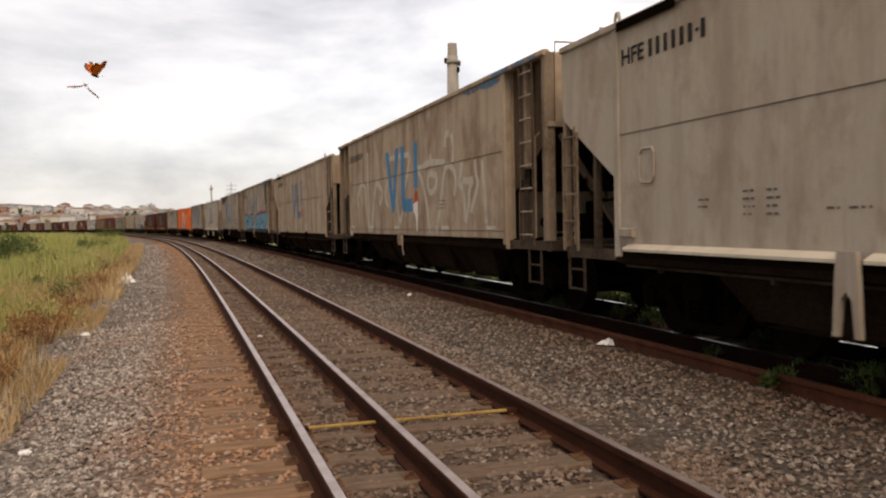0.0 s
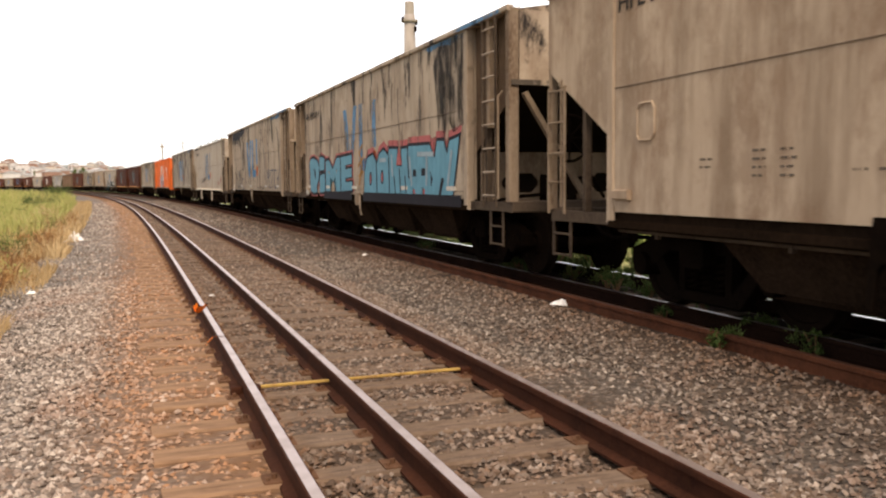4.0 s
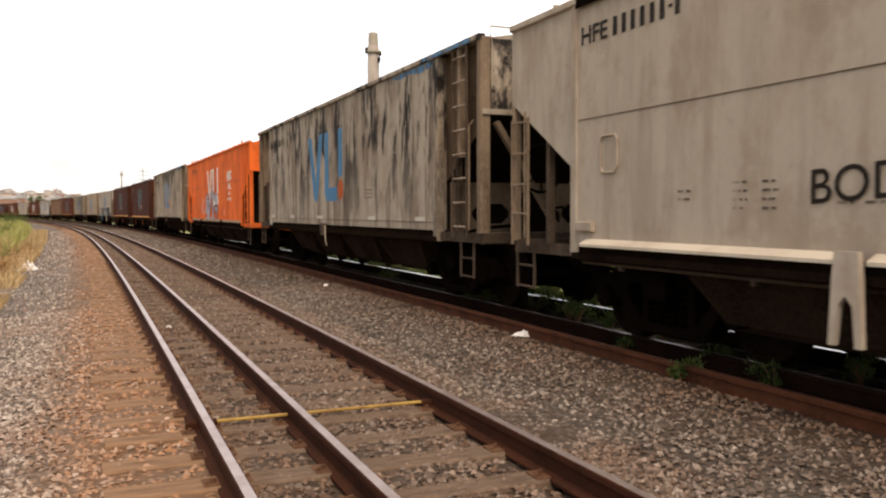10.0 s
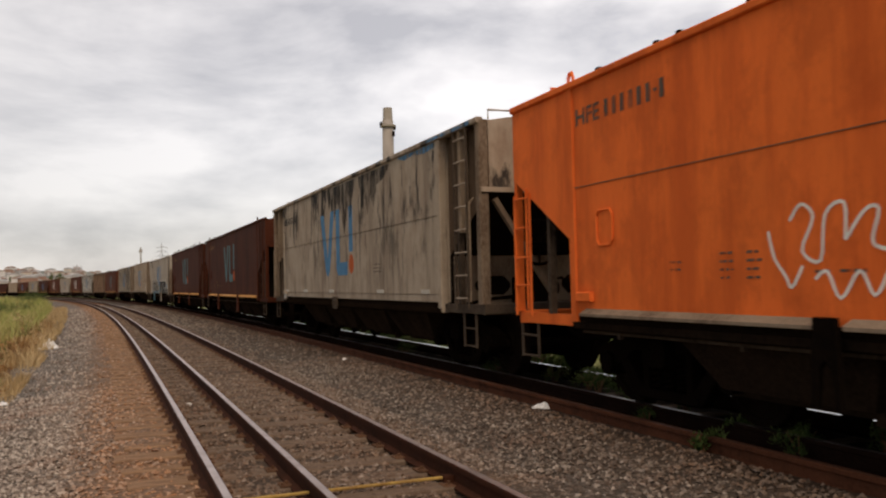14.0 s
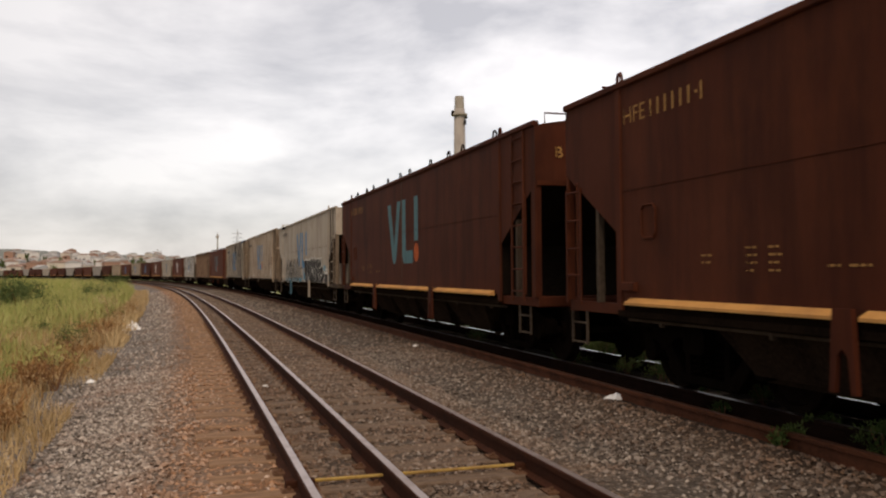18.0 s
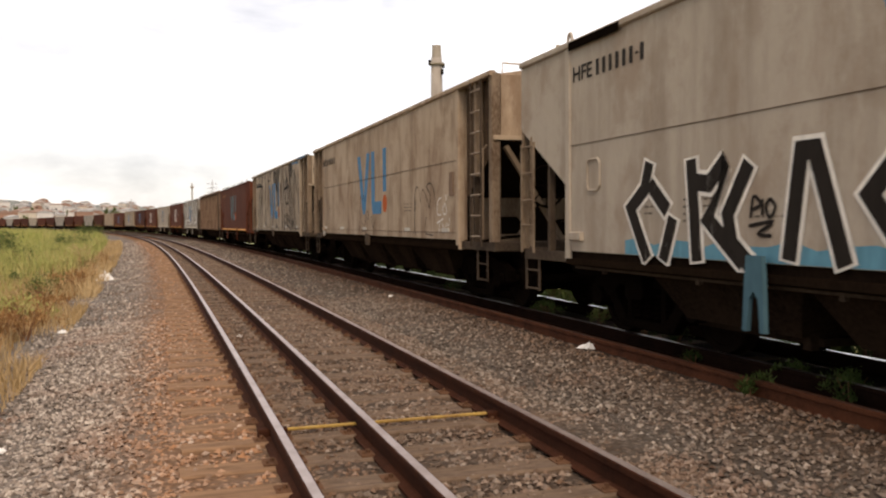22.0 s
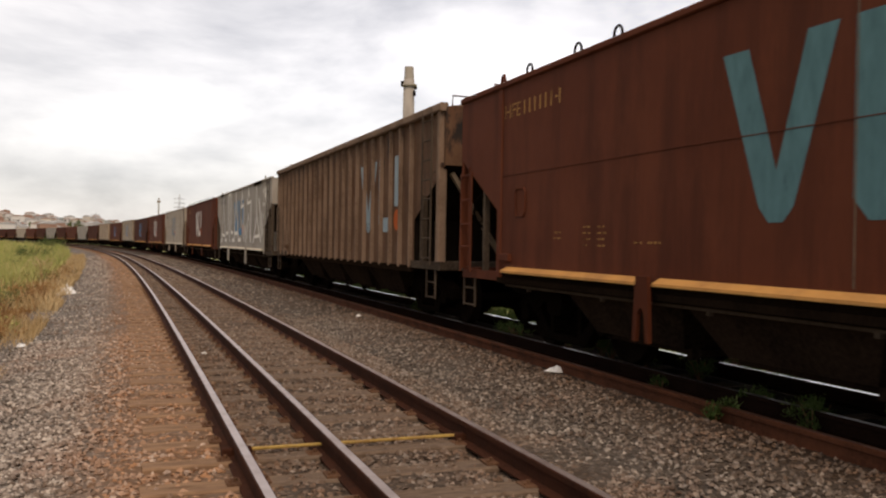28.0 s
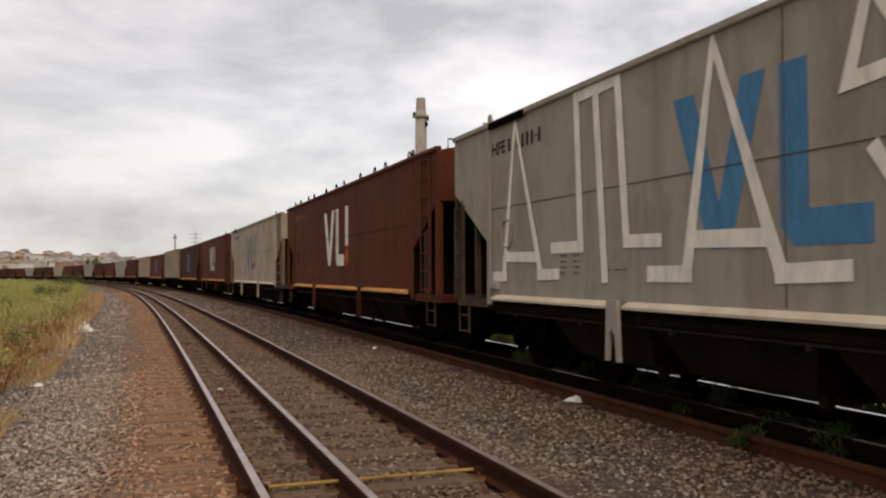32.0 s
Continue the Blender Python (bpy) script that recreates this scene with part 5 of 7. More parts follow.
_lines = [[(0.93, 2.21), (1.38, 2.23), (1.78, 2.28), (2.63, 2.21)], [(1.78, 2.29), (1.83, 2.4)], [(1.03, 2.18), (1.28, 1.96), (1.53, 1.55), (1.63, 1.26), (1.73, 1.04)], [(2.18, 2.02), (1.73, 2.08), (1.63, 1.9), (1.78, 1.75), (2.08, 1.83), (2.18, 2.02)],
          [(2.63, 2.46), (2.68, 2.65), (2.88, 2.67)], [(2.98, 2.65), (3.08, 2.45), (3.03, 2.18)], [(2.08, 1.05), (2.28, 1.42), (2.48, 1.86), (2.63, 2.1), (2.83, 2.15), (3.08, 2.06), (3.18, 1.89), (3.08, 1.65)], [(3.48, 2.16), (3.43, 2.0), (3.33, 1.84), (3.48, 1.77), (3.58, 1.55), (3.58, 1.24)],
          [(3.53, 1.88), (3.78, 1.85), (3.98, 1.86)], [(3.98, 1.86), (3.83, 1.74), (3.78, 1.51), (3.63, 1.22)], [(4.08, 2.15), (4.13, 1.92), (4.18, 1.76), (3.98, 1.52), (3.88, 1.37)], [(4.38, 2.13), (4.43, 1.81), (4.48, 1.57), (4.53, 1.21)]]
on_side(WAGONS[1], "graffiti", brushed(_lines, 0.11), CHALK, 0.2, "faint white sprayed scrawl")
on_side(WAGONS[1], "paint_drip", [[(0.68, 1.58), (0.98, 1.63), (0.98, 1.38), (0.93, 1.07), (0.88, 1.07), (0.83, 1.34), (0.68, 1.44)]], WHITE, 3, "white paint drip under the orange spot")
# block letters on the fourth
letters(WAGONS[3], "graffiti", "ME", -3.2, -0.64, 0.98, 1.82, PINK, 1, 0.1, "pink glow round sprayed letters", 0.06)
letters(WAGONS[3], "graffiti", "ME", -3.15, -0.69, 0.98, 1.78, NAVY, 2, 0.09, "dark outline of sprayed letters", 0.06)
letters(WAGONS[3], "graffiti", "ME", -3.09, -0.75, 1.02, 1.72, CYAN, 3, 0.055, "large light blue sprayed block letters", 0.06)
for _a, _b2 in ((-3.15, -0.75), (0.2, 5.1)):
    on_side(WAGONS[3], "graffiti", strokes([[(_a, 0.97), (_b2, 0.97)]], 0.16), NAVY, 1, x=-W - 0.032)
_skyline = [(0.15, 1.02), (0.2, 1.42), (0.41, 1.69), (0.78, 1.73), (1.02, 1.56), (1.19, 1.73), (1.45, 1.8), (1.75, 1.68), (1.77, 1.8), (2.25, 1.78), (2.21, 1.5), (2.5, 1.49), (2.46, 1.77), (2.76, 1.77), (2.8, 1.68), (2.84, 1.8), (3.84, 1.78), (4.05, 1.57), (4.16, 1.82),
            (4.42, 1.81), (4.56, 1.61), (4.66, 1.8), (5.02, 1.84), (4.9, 1.45), (4.75, 1.02)]
on_side(WAGONS[3], "graffiti", strokes([[(u, z + 0.08) for u, z in _skyline[1:-1]]], 0.13), PINK, 1, "pink glow round sprayed letters")
on_side(WAGONS[3], "graffiti", strokes([_skyline], 0.1), NAVY, 2, "dark outline of sprayed letters")
on_side(WAGONS[3], "graffiti", [_skyline], CYAN, 3, "large light blue sprayed block letters")
on_side(WAGONS[3], "graffiti", [rounded(0.61, 1.3, 0.085, 0.13), rounded(1.36, 1.33, 0.085, 0.13)], NAVY, 4, "dark outline of sprayed letters")
on_side(WAGONS[3], "graffiti", [rounded(0.62, 1.3, 0.045, 0.085), rounded(1.37, 1.33, 0.045, 0.085), [(2.2, 1.52), (2.52, 1.51), (2.34, 1.84)], [(3.86, 1.84), (4.05, 1.62), (4.13, 1.9)], [(3.08, 1.01), (3.16, 1.01), (3.16, 1.12), (3.08, 1.12)], [(3.54, 1.01), (3.62, 1.01), (3.62, 1.13), (3.54, 1.13)]], PINK, 5, "pink fill between sprayed letters")
on_side(WAGONS[3], "graffiti", strokes([[(1.0, 1.56), (1.02, 1.04)], [(1.76, 1.66), (1.8, 1.03)], [(2.07, 1.32), (2.13, 1.02)], [(2.36, 1.45), (2.42, 1.02)], [(2.66, 1.32), (2.7, 1.02)], [(2.8, 1.68), (2.85, 1.3)]], 0.05), NAVY, 4, "dark outline of sprayed letters")
on_side(WAGONS[3], "graffiti", [[(3.06, 1.32), (3.22, 1.32), (3.22, 1.43), (3.06, 1.43)], [(3.46, 1.33), (3.64, 1.33), (3.64, 1.44), (3.46, 1.44)], [(3.88, 1.39), (3.98, 1.27), (3.88, 1.15)], [(4.2, 1.03), (4.35, 1.31), (4.44, 1.26), (4.3, 1.03)], [(3.04, 1.01), (3.08, 1.01), (3.08, 1.15), (3.04, 1.15)], [(3.5, 1.01), (3.54, 1.01), (3.54, 1.16), (3.5, 1.16)]], NAVY, 4, "dark outline of sprayed letters")
on_side(WAGONS[3], "graffiti", strokes([[(1.25, 1.62), (1.6, 1.62)], [(1.95, 1.68), (1.98, 1.35)], [(3.3, 1.66), (4.0, 1.64)], [(2.9, 1.62), (3.0, 1.2)], [(3.7, 1.2), (3.72, 1.62)], [(4.6, 1.2), (4.75, 1.65)]], 0.07), BLUE_PALE, 5, "pale highlight on sprayed letters")
on_side(WAGONS[3], "graffiti", strokes([[(-0.2, 1.2), (0.0, 1.55), (-0.15, 1.8), (0.05, 1.95)], [(-0.25, 1.55), (0.1, 1.7)], [(-0.2, 1.35), (0.1, 1.45)]], 0.07), OCHRE, 4)
on_side(WAGONS[3], "soot_patch", [[(4.0, 2.9), (4.15, 2.3), (4.2, 1.95), (4.35, 2.2), (4.45, 1.85), (4.6, 2.1), (4.8, 1.9), (5.2, 2.0), (5.2, 3.2), (4.3, 3.2)]], SOOT_THIN, 1, "black soot patch")
# the round first letters
_pi = [[(-4.85, 1.72), (-4.65, 1.8), (-4.3, 1.8), (-3.95, 1.72), (-3.8, 1.55), (-3.85, 1.34), (-4.0, 1.21), (-4.1, 1.14), (-4.05, 1.02), (-4.7, 1.04), (-4.8, 1.41)],
       [(-3.75, 1.79), (-3.55, 1.83), (-3.2, 1.77), (-3.25, 1.52), (-3.75, 1.52)],
       [(-3.75, 1.36), (-3.6, 1.42), (-3.2, 1.43), (-3.2, 1.02), (-3.75, 1.02)]]
for _q in _pi:
    on_side(WAGONS[3], "graffiti", brushed([_q + _q[:1]], 0.2, 3 if len(_q) > 6 else 1), PINK, 1, "pink glow round sprayed letters")
    on_side(WAGONS[3], "graffiti", brushed([_q + _q[:1]], 0.12, 3 if len(_q) > 6 else 1), NAVY, 2, "dark outline of sprayed letters")
    on_side(WAGONS[3], "graffiti", [curved(_q + _q[:1], 3)[:-1] if len(_q) > 6 else _q], CYAN, 3, "large light blue sprayed letter")
on_side(WAGONS[3], "graffiti", [[(-4.35, 1.59), (-4.15, 1.5), (-4.15, 1.36), (-4.25, 1.31)]], NAVY, 4, "dark outline of sprayed letters")
# tags on the fifth
_lines = [[(-4.55, 1.67), (-4.5, 1.46), (-4.3, 1.45), (-4.25, 1.02)], [(-4.4, 1.58), (-4.1, 1.56), (-3.95, 1.6), (-3.95, 1.69)], [(-4.1, 1.56), (-4.0, 1.33), (-3.9, 1.03), (-3.8, 1.25)], [(-3.6, 1.7), (-3.55, 1.02)],
          [(-3.58, 1.44), (-3.5, 1.58), (-3.45, 1.64)], [(-3.45, 1.72), (-3.35, 1.03)], [(-3.15, 1.74), (-3.15, 1.53), (-2.95, 1.54), (-2.9, 1.02)], [(-2.3, 1.76), (-2.7, 1.74), (-2.65, 1.02), (-2.3, 1.03)], [(-2.66, 1.4), (-2.35, 1.4)]]
on_side(WAGONS[4], "graffiti", strokes(_lines, 0.05), BLACK_THIN, 2, "thin black sprayed tag")
on_side(WAGONS[4], "graffiti", strokes([[(u + 0.015, z) for u, z in ln[-2:]] for ln in _lines], 0.035), BLUE_INK, 3, "thin blue sprayed line")
_lines = [[(-1.65, 1.8), (-1.5, 1.1), (-1.2, 1.75), (-1.1, 1.1), (-0.9, 1.8)], [(-0.7, 1.8), (-0.65, 1.1), (-0.45, 1.85), (-0.35, 1.1)], [(-0.25, 1.85), (-0.05, 1.6), (-0.25, 1.3), (-0.35, 1.6), (-0.25, 1.85)],
          [(0.05, 1.7), (0.2, 1.9), (0.1, 1.2)], [(0.4, 1.7), (0.4, 1.3), (0.55, 1.3)], [(0.75, 1.65), (0.9, 1.2), (1.05, 1.7), (1.25, 1.8)], [(1.5, 1.65), (1.4, 1.3), (1.35, 1.85), (1.5, 1.6), (1.45, 1.15)]]
on_side(WAGONS[4], "graffiti", strokes(_lines, 0.04), BLACK_THIN, 2, "thin black sprayed tag")
letters(WAGONS[4], "graffiti", "QUE E NOIS", 0.75, 2.4, 1.03, 1.14, BLACK_THIN, 2)
letters(WAGONS[4], "graffiti", "MISTCH", 2.85, 4.85, 1.06, 1.66, BLUE_INK, 2, -0.012, spacing=1.25)
letters(WAGONS[4], "lettering", "DATA DE\nFABRICACAO\n04.2014", 2.2, 2.62, 1.34, 1.58, STENCIL, 2)
on_side(WAGONS[4], "soot_patch", [[(-5.2, 2.85), (-5.0, 2.9), (-4.9, 2.84), (-4.75, 2.92), (-4.5, 2.88), (-4.4, 2.8), (-4.3, 2.9), (-4.0, 2.86), (-3.85, 2.9), (-3.7, 2.82), (-3.55, 2.9), (-3.4, 2.88), (-3.25, 2.95), (-3.1, 2.9), (-2.95, 3.0), (-2.7, 2.97), (-2.4, 3.05), (-2.0, 3.02), (-1.8, 3.2), (-5.2, 3.2)]], NAVY, 2, "black soot patch")
# writing on the sixth
letters(WAGONS[5], "graffiti", "BODUM -0160", -2.8, -0.75, 1.28, 1.5, BLACK, 3, 0.005, rise=0.12)
letters(WAGONS[5], "graffiti", "Piamão!", 3.88, 5.1, 1.1, 1.3, RED, 3, 0.0, rise=0.3)
_rng6 = random.Random(6)
for _k in range(7):
    _u, _z = _rng6.uniform(0.8, 4.2), _rng6.uniform(1.6, 2.8)
    _n = _rng6.uniform(0.3, 0.9)
    on_side(WAGONS[6], "scratch", brushed([[(_u, _z), (_u + 0.3 * _n, _z + 0.03 * _n), (_u + 0.7 * _n, _z + 0.015 * _n), (_u + _n, _z + 0.05 * _n)]], _rng6.uniform(0.004, 0.007)), GREY_LIGHT, 2, "pale scratch in the sooty paint")
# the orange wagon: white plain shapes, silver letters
on_side(WAGONS[7], "painted_emblem", strokes([[(2.75, 2.19), (2.77, 2.5), (2.86, 2.29), (2.95, 2.5), (2.98, 2.24)], [(3.08, 2.23), (3.12, 2.46), (3.19, 2.49), (3.25, 2.46), (3.27, 2.23)], [(3.1, 2.34), (3.26, 2.34)], [(3.51, 2.47), (3.42, 2.46), (3.37, 2.4), (3.38, 2.31), (3.43, 2.27), (3.52, 2.27)]], 0.088), WHITE, 2)
on_side(WAGONS[7], "painted_emblem", strokes([[(2.8, 1.93), (2.88, 2.0), (3.0, 2.11), (3.22, 2.12), (3.31, 2.06), (3.48, 1.94)], [(2.99, 2.05), (3.35, 2.05)], [(2.88, 1.975), (3.42, 1.975)]], 0.038), WHITE, 2)
# two lines of small lettering as plain bars, and the small data panel
on_side(WAGONS[7], "painted_mark", [[(u, z), (u + 0.045, z), (u + 0.045, z - h), (u, z - h)] for z, h, us in ((1.86, 0.09, (2.93, 3.0, 3.07, 3.14, 3.21, 3.28)), (1.69, 0.08, (2.8, 2.87, 2.94, 3.08, 3.14, 3.2, 3.26, 3.32, 3.38, 3.44))) for u in us], WHITE, 2)
data_bars(WAGONS[7], WHITE, [(2.0, 1.3, 0.25, 3)])
# silver and lilac letters in a loose hand, their feet running into a pale band
for _mat, _fill in ((SILVER, [(-1.73, 1.4), (-1.72, 1.85), (-1.53, 1.93), (-1.38, 1.83), (-1.38, 1.72), (-1.12, 1.66), (-0.98, 1.74), (-0.94, 1.94), (-0.7, 1.9), (-0.6, 1.66), (-0.65, 1.39), (-0.9, 1.22), (-0.96, 0.94), (-1.44, 0.94), (-1.54, 1.18), (-1.87, 1.18), (-1.87, 1.4)]),
                    (LILAC, [(-0.45, 1.95), (-0.07, 1.87), (-0.03, 1.51), (0.04, 1.25), (0.11, 0.94), (-0.41, 0.94), (-0.3, 1.38), (-0.35, 1.71), (-0.51, 1.79)]),
                    (SILVER, [(0.02, 1.92), (0.26, 1.84), (0.53, 1.82), (0.6, 1.97), (0.68, 1.9), (0.79, 1.72), (0.72, 1.46), (0.46, 1.5), (0.42, 1.65), (0.26, 1.66), (0.12, 1.73), (0.01, 1.67)]),
                    (LILAC, [(0.2, 1.42), (0.33, 1.47), (0.65, 1.43), (0.87, 1.46), (0.94, 1.31), (0.78, 1.22), (0.67, 0.98), (0.52, 0.95), (0.55, 1.22), (0.18, 1.3)])):
    on_side(WAGONS[7], "graffiti", [_fill], _mat, 3, "silver and lilac sprayed letters")
on_side(WAGONS[7], "graffiti", [[(-1.93, 0.93)] + [(-1.93 + 0.2 * k, 1.07 + 0.035 * math.sin(2.1 * k) - 0.004 * k) for k in range(17)] + [(1.27, 0.93)]], LILAC, 2, "pale lilac sprayed band")
on_side(WAGONS[7], "graffiti", brushed([[(-1.73, 1.54), (-1.74, 1.81), (-1.62, 1.87), (-1.38, 1.89)], [(-1.42, 1.72), (-1.23, 1.67), (-1.05, 1.71), (-0.98, 1.85)], [(-1.42, 1.6), (-1.25, 1.53), (-1.02, 1.55)], [(-0.98, 1.55), (-0.95, 1.46), (-0.81, 1.47)],
    [(-0.67, 1.88), (-0.56, 1.85), (-0.48, 1.72), (-0.45, 1.44), (-0.36, 1.42)], [(-0.68, 1.59), (-0.71, 1.42), (-0.95, 1.25), (-1.03, 0.94)], [(-1.53, 1.47), (-1.31, 1.48), (-1.16, 1.41), (-1.53, 1.33), (-1.57, 1.11), (-1.42, 0.93)]], 0.05), BLACK_THIN, 4, "loose black outline of sprayed letters")
on_side(WAGONS[7], "graffiti", brushed([[(-0.51, 1.89), (-0.41, 1.98), (-0.05, 1.88), (-0.14, 1.71), (-0.1, 1.45), (0.03, 1.32), (-0.03, 1.09), (0.05, 0.94)], [(-0.26, 1.71), (-0.3, 1.42), (-0.33, 1.15)], [(-0.05, 1.88), (0.07, 1.93), (0.29, 1.81), (0.45, 1.81)], [(0.05, 1.73), (0.19, 1.69), (0.29, 1.64), (0.4, 1.65)],
    [(0.37, 1.5), (0.53, 1.49), (0.6, 1.46)], [(0.18, 1.3), (0.23, 1.41), (0.33, 1.47), (0.53, 1.43), (0.68, 1.43), (0.87, 1.46), (0.95, 1.3), (0.71, 1.25), (0.46, 1.23), (0.18, 1.3)], [(0.59, 1.23), (0.52, 1.1), (0.49, 0.94)], [(0.78, 1.24), (0.7, 1.1), (0.67, 0.94)]], 0.045), BLACK_THIN, 4, "loose black outline of sprayed letters")
on_side(WAGONS[7], "graffiti", brushed([[(-0.89, 1.83), (-0.84, 1.76), (-0.78, 1.68)], [(0.58, 1.9), (0.63, 1.75), (0.59, 1.6)], [(0.84, 1.34), (0.78, 1.27), (0.74, 1.22)]], 0.13), SPRAY_PALE, 5, "pale sprayed highlight")
_lines = [[(-3.0, 1.57), (-2.95, 1.39), (-2.85, 1.26), (-2.8, 1.19), (-2.7, 1.33)], [(-2.8, 1.63), (-2.7, 1.73), (-2.6, 1.64), (-2.7, 1.43), (-2.55, 1.36), (-2.5, 1.65), (-2.35, 1.71), (-2.35, 1.48)], [(-2.6, 1.24), (-2.5, 1.29), (-2.4, 1.12), (-2.25, 1.29), (-2.15, 1.14), (-2.05, 1.28)], [(-2.35, 1.48), (-2.2, 1.65), (-2.1, 1.65), (-2.15, 1.46), (-2.05, 1.41)]]
on_side(WAGONS[7], "graffiti", brushed(_lines, 0.024), WHITE, 2, "thin white curled scribble")
use_size("smooth")
for _y in (-5.0, -4.4, -4.1, -3.2, -2.4, -2.1, -1.2, -0.4, -0.1, 0.8, 1.7, 2.0, 2.9, 3.7, 4.0, 4.9):
    part("roof_knob", Geo().box(-W - 0.01, -W + 0.05, _y - 0.03, _y + 0.03, ZT + 0.04, ZT + 0.08, 0.008), UNDER, WAGONS[7])
on_side(WAGONS[8], "soot_patch", [[(-0.9, 3.18), (-0.7, 2.75), (-0.5, 2.9), (-0.3, 2.5), (-0.1, 2.85), (0.2, 2.7), (0.45, 2.2), (0.6, 2.75), (0.85, 2.45), (1.0, 2.8), (1.2, 3.18)]], SOOT_THIN, 2, "black soot patch")
on_side(WAGONS[8], "soot_patch", [[(1.4, 3.18), (1.6, 2.6), (1.75, 2.85), (1.95, 2.45), (2.1, 2.8), (2.3, 2.55), (2.45, 2.9), (2.9, 3.0), (3.2, 3.18)]], SOOT_THIN, 1.2, "black soot patch")
# black and white letters on the light grey one
for _b in WAGONS[11].children:
    if _b.name.startswith("jacking_bracket"):
        _b.material_slots[0].material = DULL_BLUE if _b.location.y > 0 else GREY_LIGHT
_lines = [[(-4.07, 0.95), (-4.34, 1.38), (-4.1, 1.55), (-4.03, 1.75)], [(-3.98, 1.57), (-3.76, 1.38)], [(-3.66, 1.25), (-3.78, 0.95)], [(-3.38, 1.73), (-3.3, 0.97)], [(-3.3, 1.58), (-3.14, 1.56), (-2.92, 1.74), (-3.16, 1.28), (-2.74, 0.96)],
          [(-2.67, 1.66), (-2.9, 1.31), (-2.84, 1.08), (-2.68, 0.96)], [(-2.21, 1.02), (-2.1, 1.74), (-1.97, 1.74), (-1.71, 1.0)], [(-1.15, 0.98), (-1.5, 1.42), (-1.15, 1.78), (-0.8, 1.35), (-1.05, 0.98)]]
on_side(WAGONS[11], "graffiti", strokes(_lines, 0.21), WHITE, 2, "white edge of sprayed letters")
on_side(WAGONS[11], "graffiti", strokes(_lines, 0.14), BLACK, 4, "black sprayed letters")
on_side(WAGONS[11], "graffiti", strokes([[(-0.6, 1.4), (-0.1, 1.45)], [(-0.55, 1.3), (-0.45, 1.1), (-0.15, 1.15), (-0.1, 1.0)]], 0.05), BLACK_THIN, 2)
on_side(WAGONS[11], "graffiti", strokes([[(0.1, 1.6), (0.25, 1.1)]], 0.14), CYAN, 1)
on_side(WAGONS[11], "graffiti", [[(-4.45, 0.95)] + [(-4.45 + 0.25 * k, 1.08 + 0.035 * math.sin(2.3 * k)) for k in range(18)] + [(-0.2, 0.95)]], CYAN, 1, "light blue spray band")
on_side(WAGONS[11], "graffiti", brushed([[(-2.63, 1.28), (-2.6, 1.44), (-2.52, 1.38), (-2.62, 1.34)], [(-2.5, 1.42), (-2.5, 1.3)], [(-2.42, 1.42), (-2.36, 1.36), (-2.42, 1.28), (-2.46, 1.36), (-2.42, 1.42)], [(-2.65, 1.22), (-2.38, 1.25), (-2.55, 1.16), (-2.4, 1.15)]], 0.03), BLACK, 3, "small black scribbled tag")
_edge = [(0.36, 1.66), (0.75, 1.71), (1.0, 1.71), (1.25, 1.66), (1.55, 1.7), (1.8, 1.65), (1.9, 1.69), (2.05, 1.76), (2.25, 1.72), (2.38, 1.58), (2.5, 1.72), (2.65, 1.77), (2.83, 1.65), (3.2, 1.7), (3.6, 1.7), (3.65, 1.63), (4.0, 1.72), (4.02, 1.45),
         (4.3, 1.43), (4.36, 1.35), (4.12, 1.15), (4.5, 1.31), (4.7, 1.17), (4.8, 1.23), (5.1, 1.23), (5.12, 0.96), (4.62, 0.96), (4.45, 1.11), (4.2, 0.96), (0.68, 0.96), (0.56, 1.18), (0.58, 1.44)]
on_side(WAGONS[11], "graffiti", [rounded(4.55, 1.4, 0.2, 0.1)], CYAN, 1, "light blue spray cloud")
on_side(WAGONS[11], "graffiti", [rounded(5.2, 1.1, 0.09, 0.16)], CYAN, 1, "light blue spray cloud")
on_side(WAGONS[11], "graffiti", [[(0.1, 1.02), (0.75, 1.02), (0.6, 1.3), (0.3, 1.25)]], CYAN, 1, "light blue spray cloud")
on_side(WAGONS[11], "graffiti", strokes([_edge[-3:] + _edge[:26]], 0.07), WHITE, 2, "white edge of sprayed letters")
on_side(WAGONS[11], "graffiti", [_edge], BLACK, 4, "heavy black sprayed letters")
_lines = [[(1.22, 1.64), (1.16, 1.4), (1.22, 1.02)], [(1.0, 1.02), (0.92, 1.2), (0.84, 1.02)], [(1.42, 1.02), (1.5, 1.2), (1.58, 1.02)], [(1.8, 1.62), (1.72, 1.45), (1.78, 1.3), (1.7, 1.02)], [(2.38, 1.55), (2.3, 1.3), (2.42, 1.02)],
          [(2.02, 1.42), (2.16, 1.45), (2.2, 1.3), (2.08, 1.25)], [(2.6, 1.38), (2.75, 1.4), (2.78, 1.2), (2.62, 1.18), (2.6, 1.38)], [(2.85, 1.62), (3.0, 1.4), (2.95, 1.02)], [(3.22, 1.62), (3.4, 1.25), (3.62, 1.02)],
          [(3.62, 1.62), (3.68, 1.4), (3.98, 1.46)], [(3.8, 1.3), (3.74, 1.2), (3.84, 1.1)], [(3.95, 1.25), (3.9, 1.02)], [(4.12, 1.15), (3.95, 1.22)], [(4.74, 1.36), (5.04, 1.35), (5.04, 1.29), (4.8, 1.26)], [(4.68, 1.16), (4.6, 1.06)]]
on_side(WAGONS[11], "graffiti", strokes(_lines, 0.036), WHITE, 5, "thin white spray line")
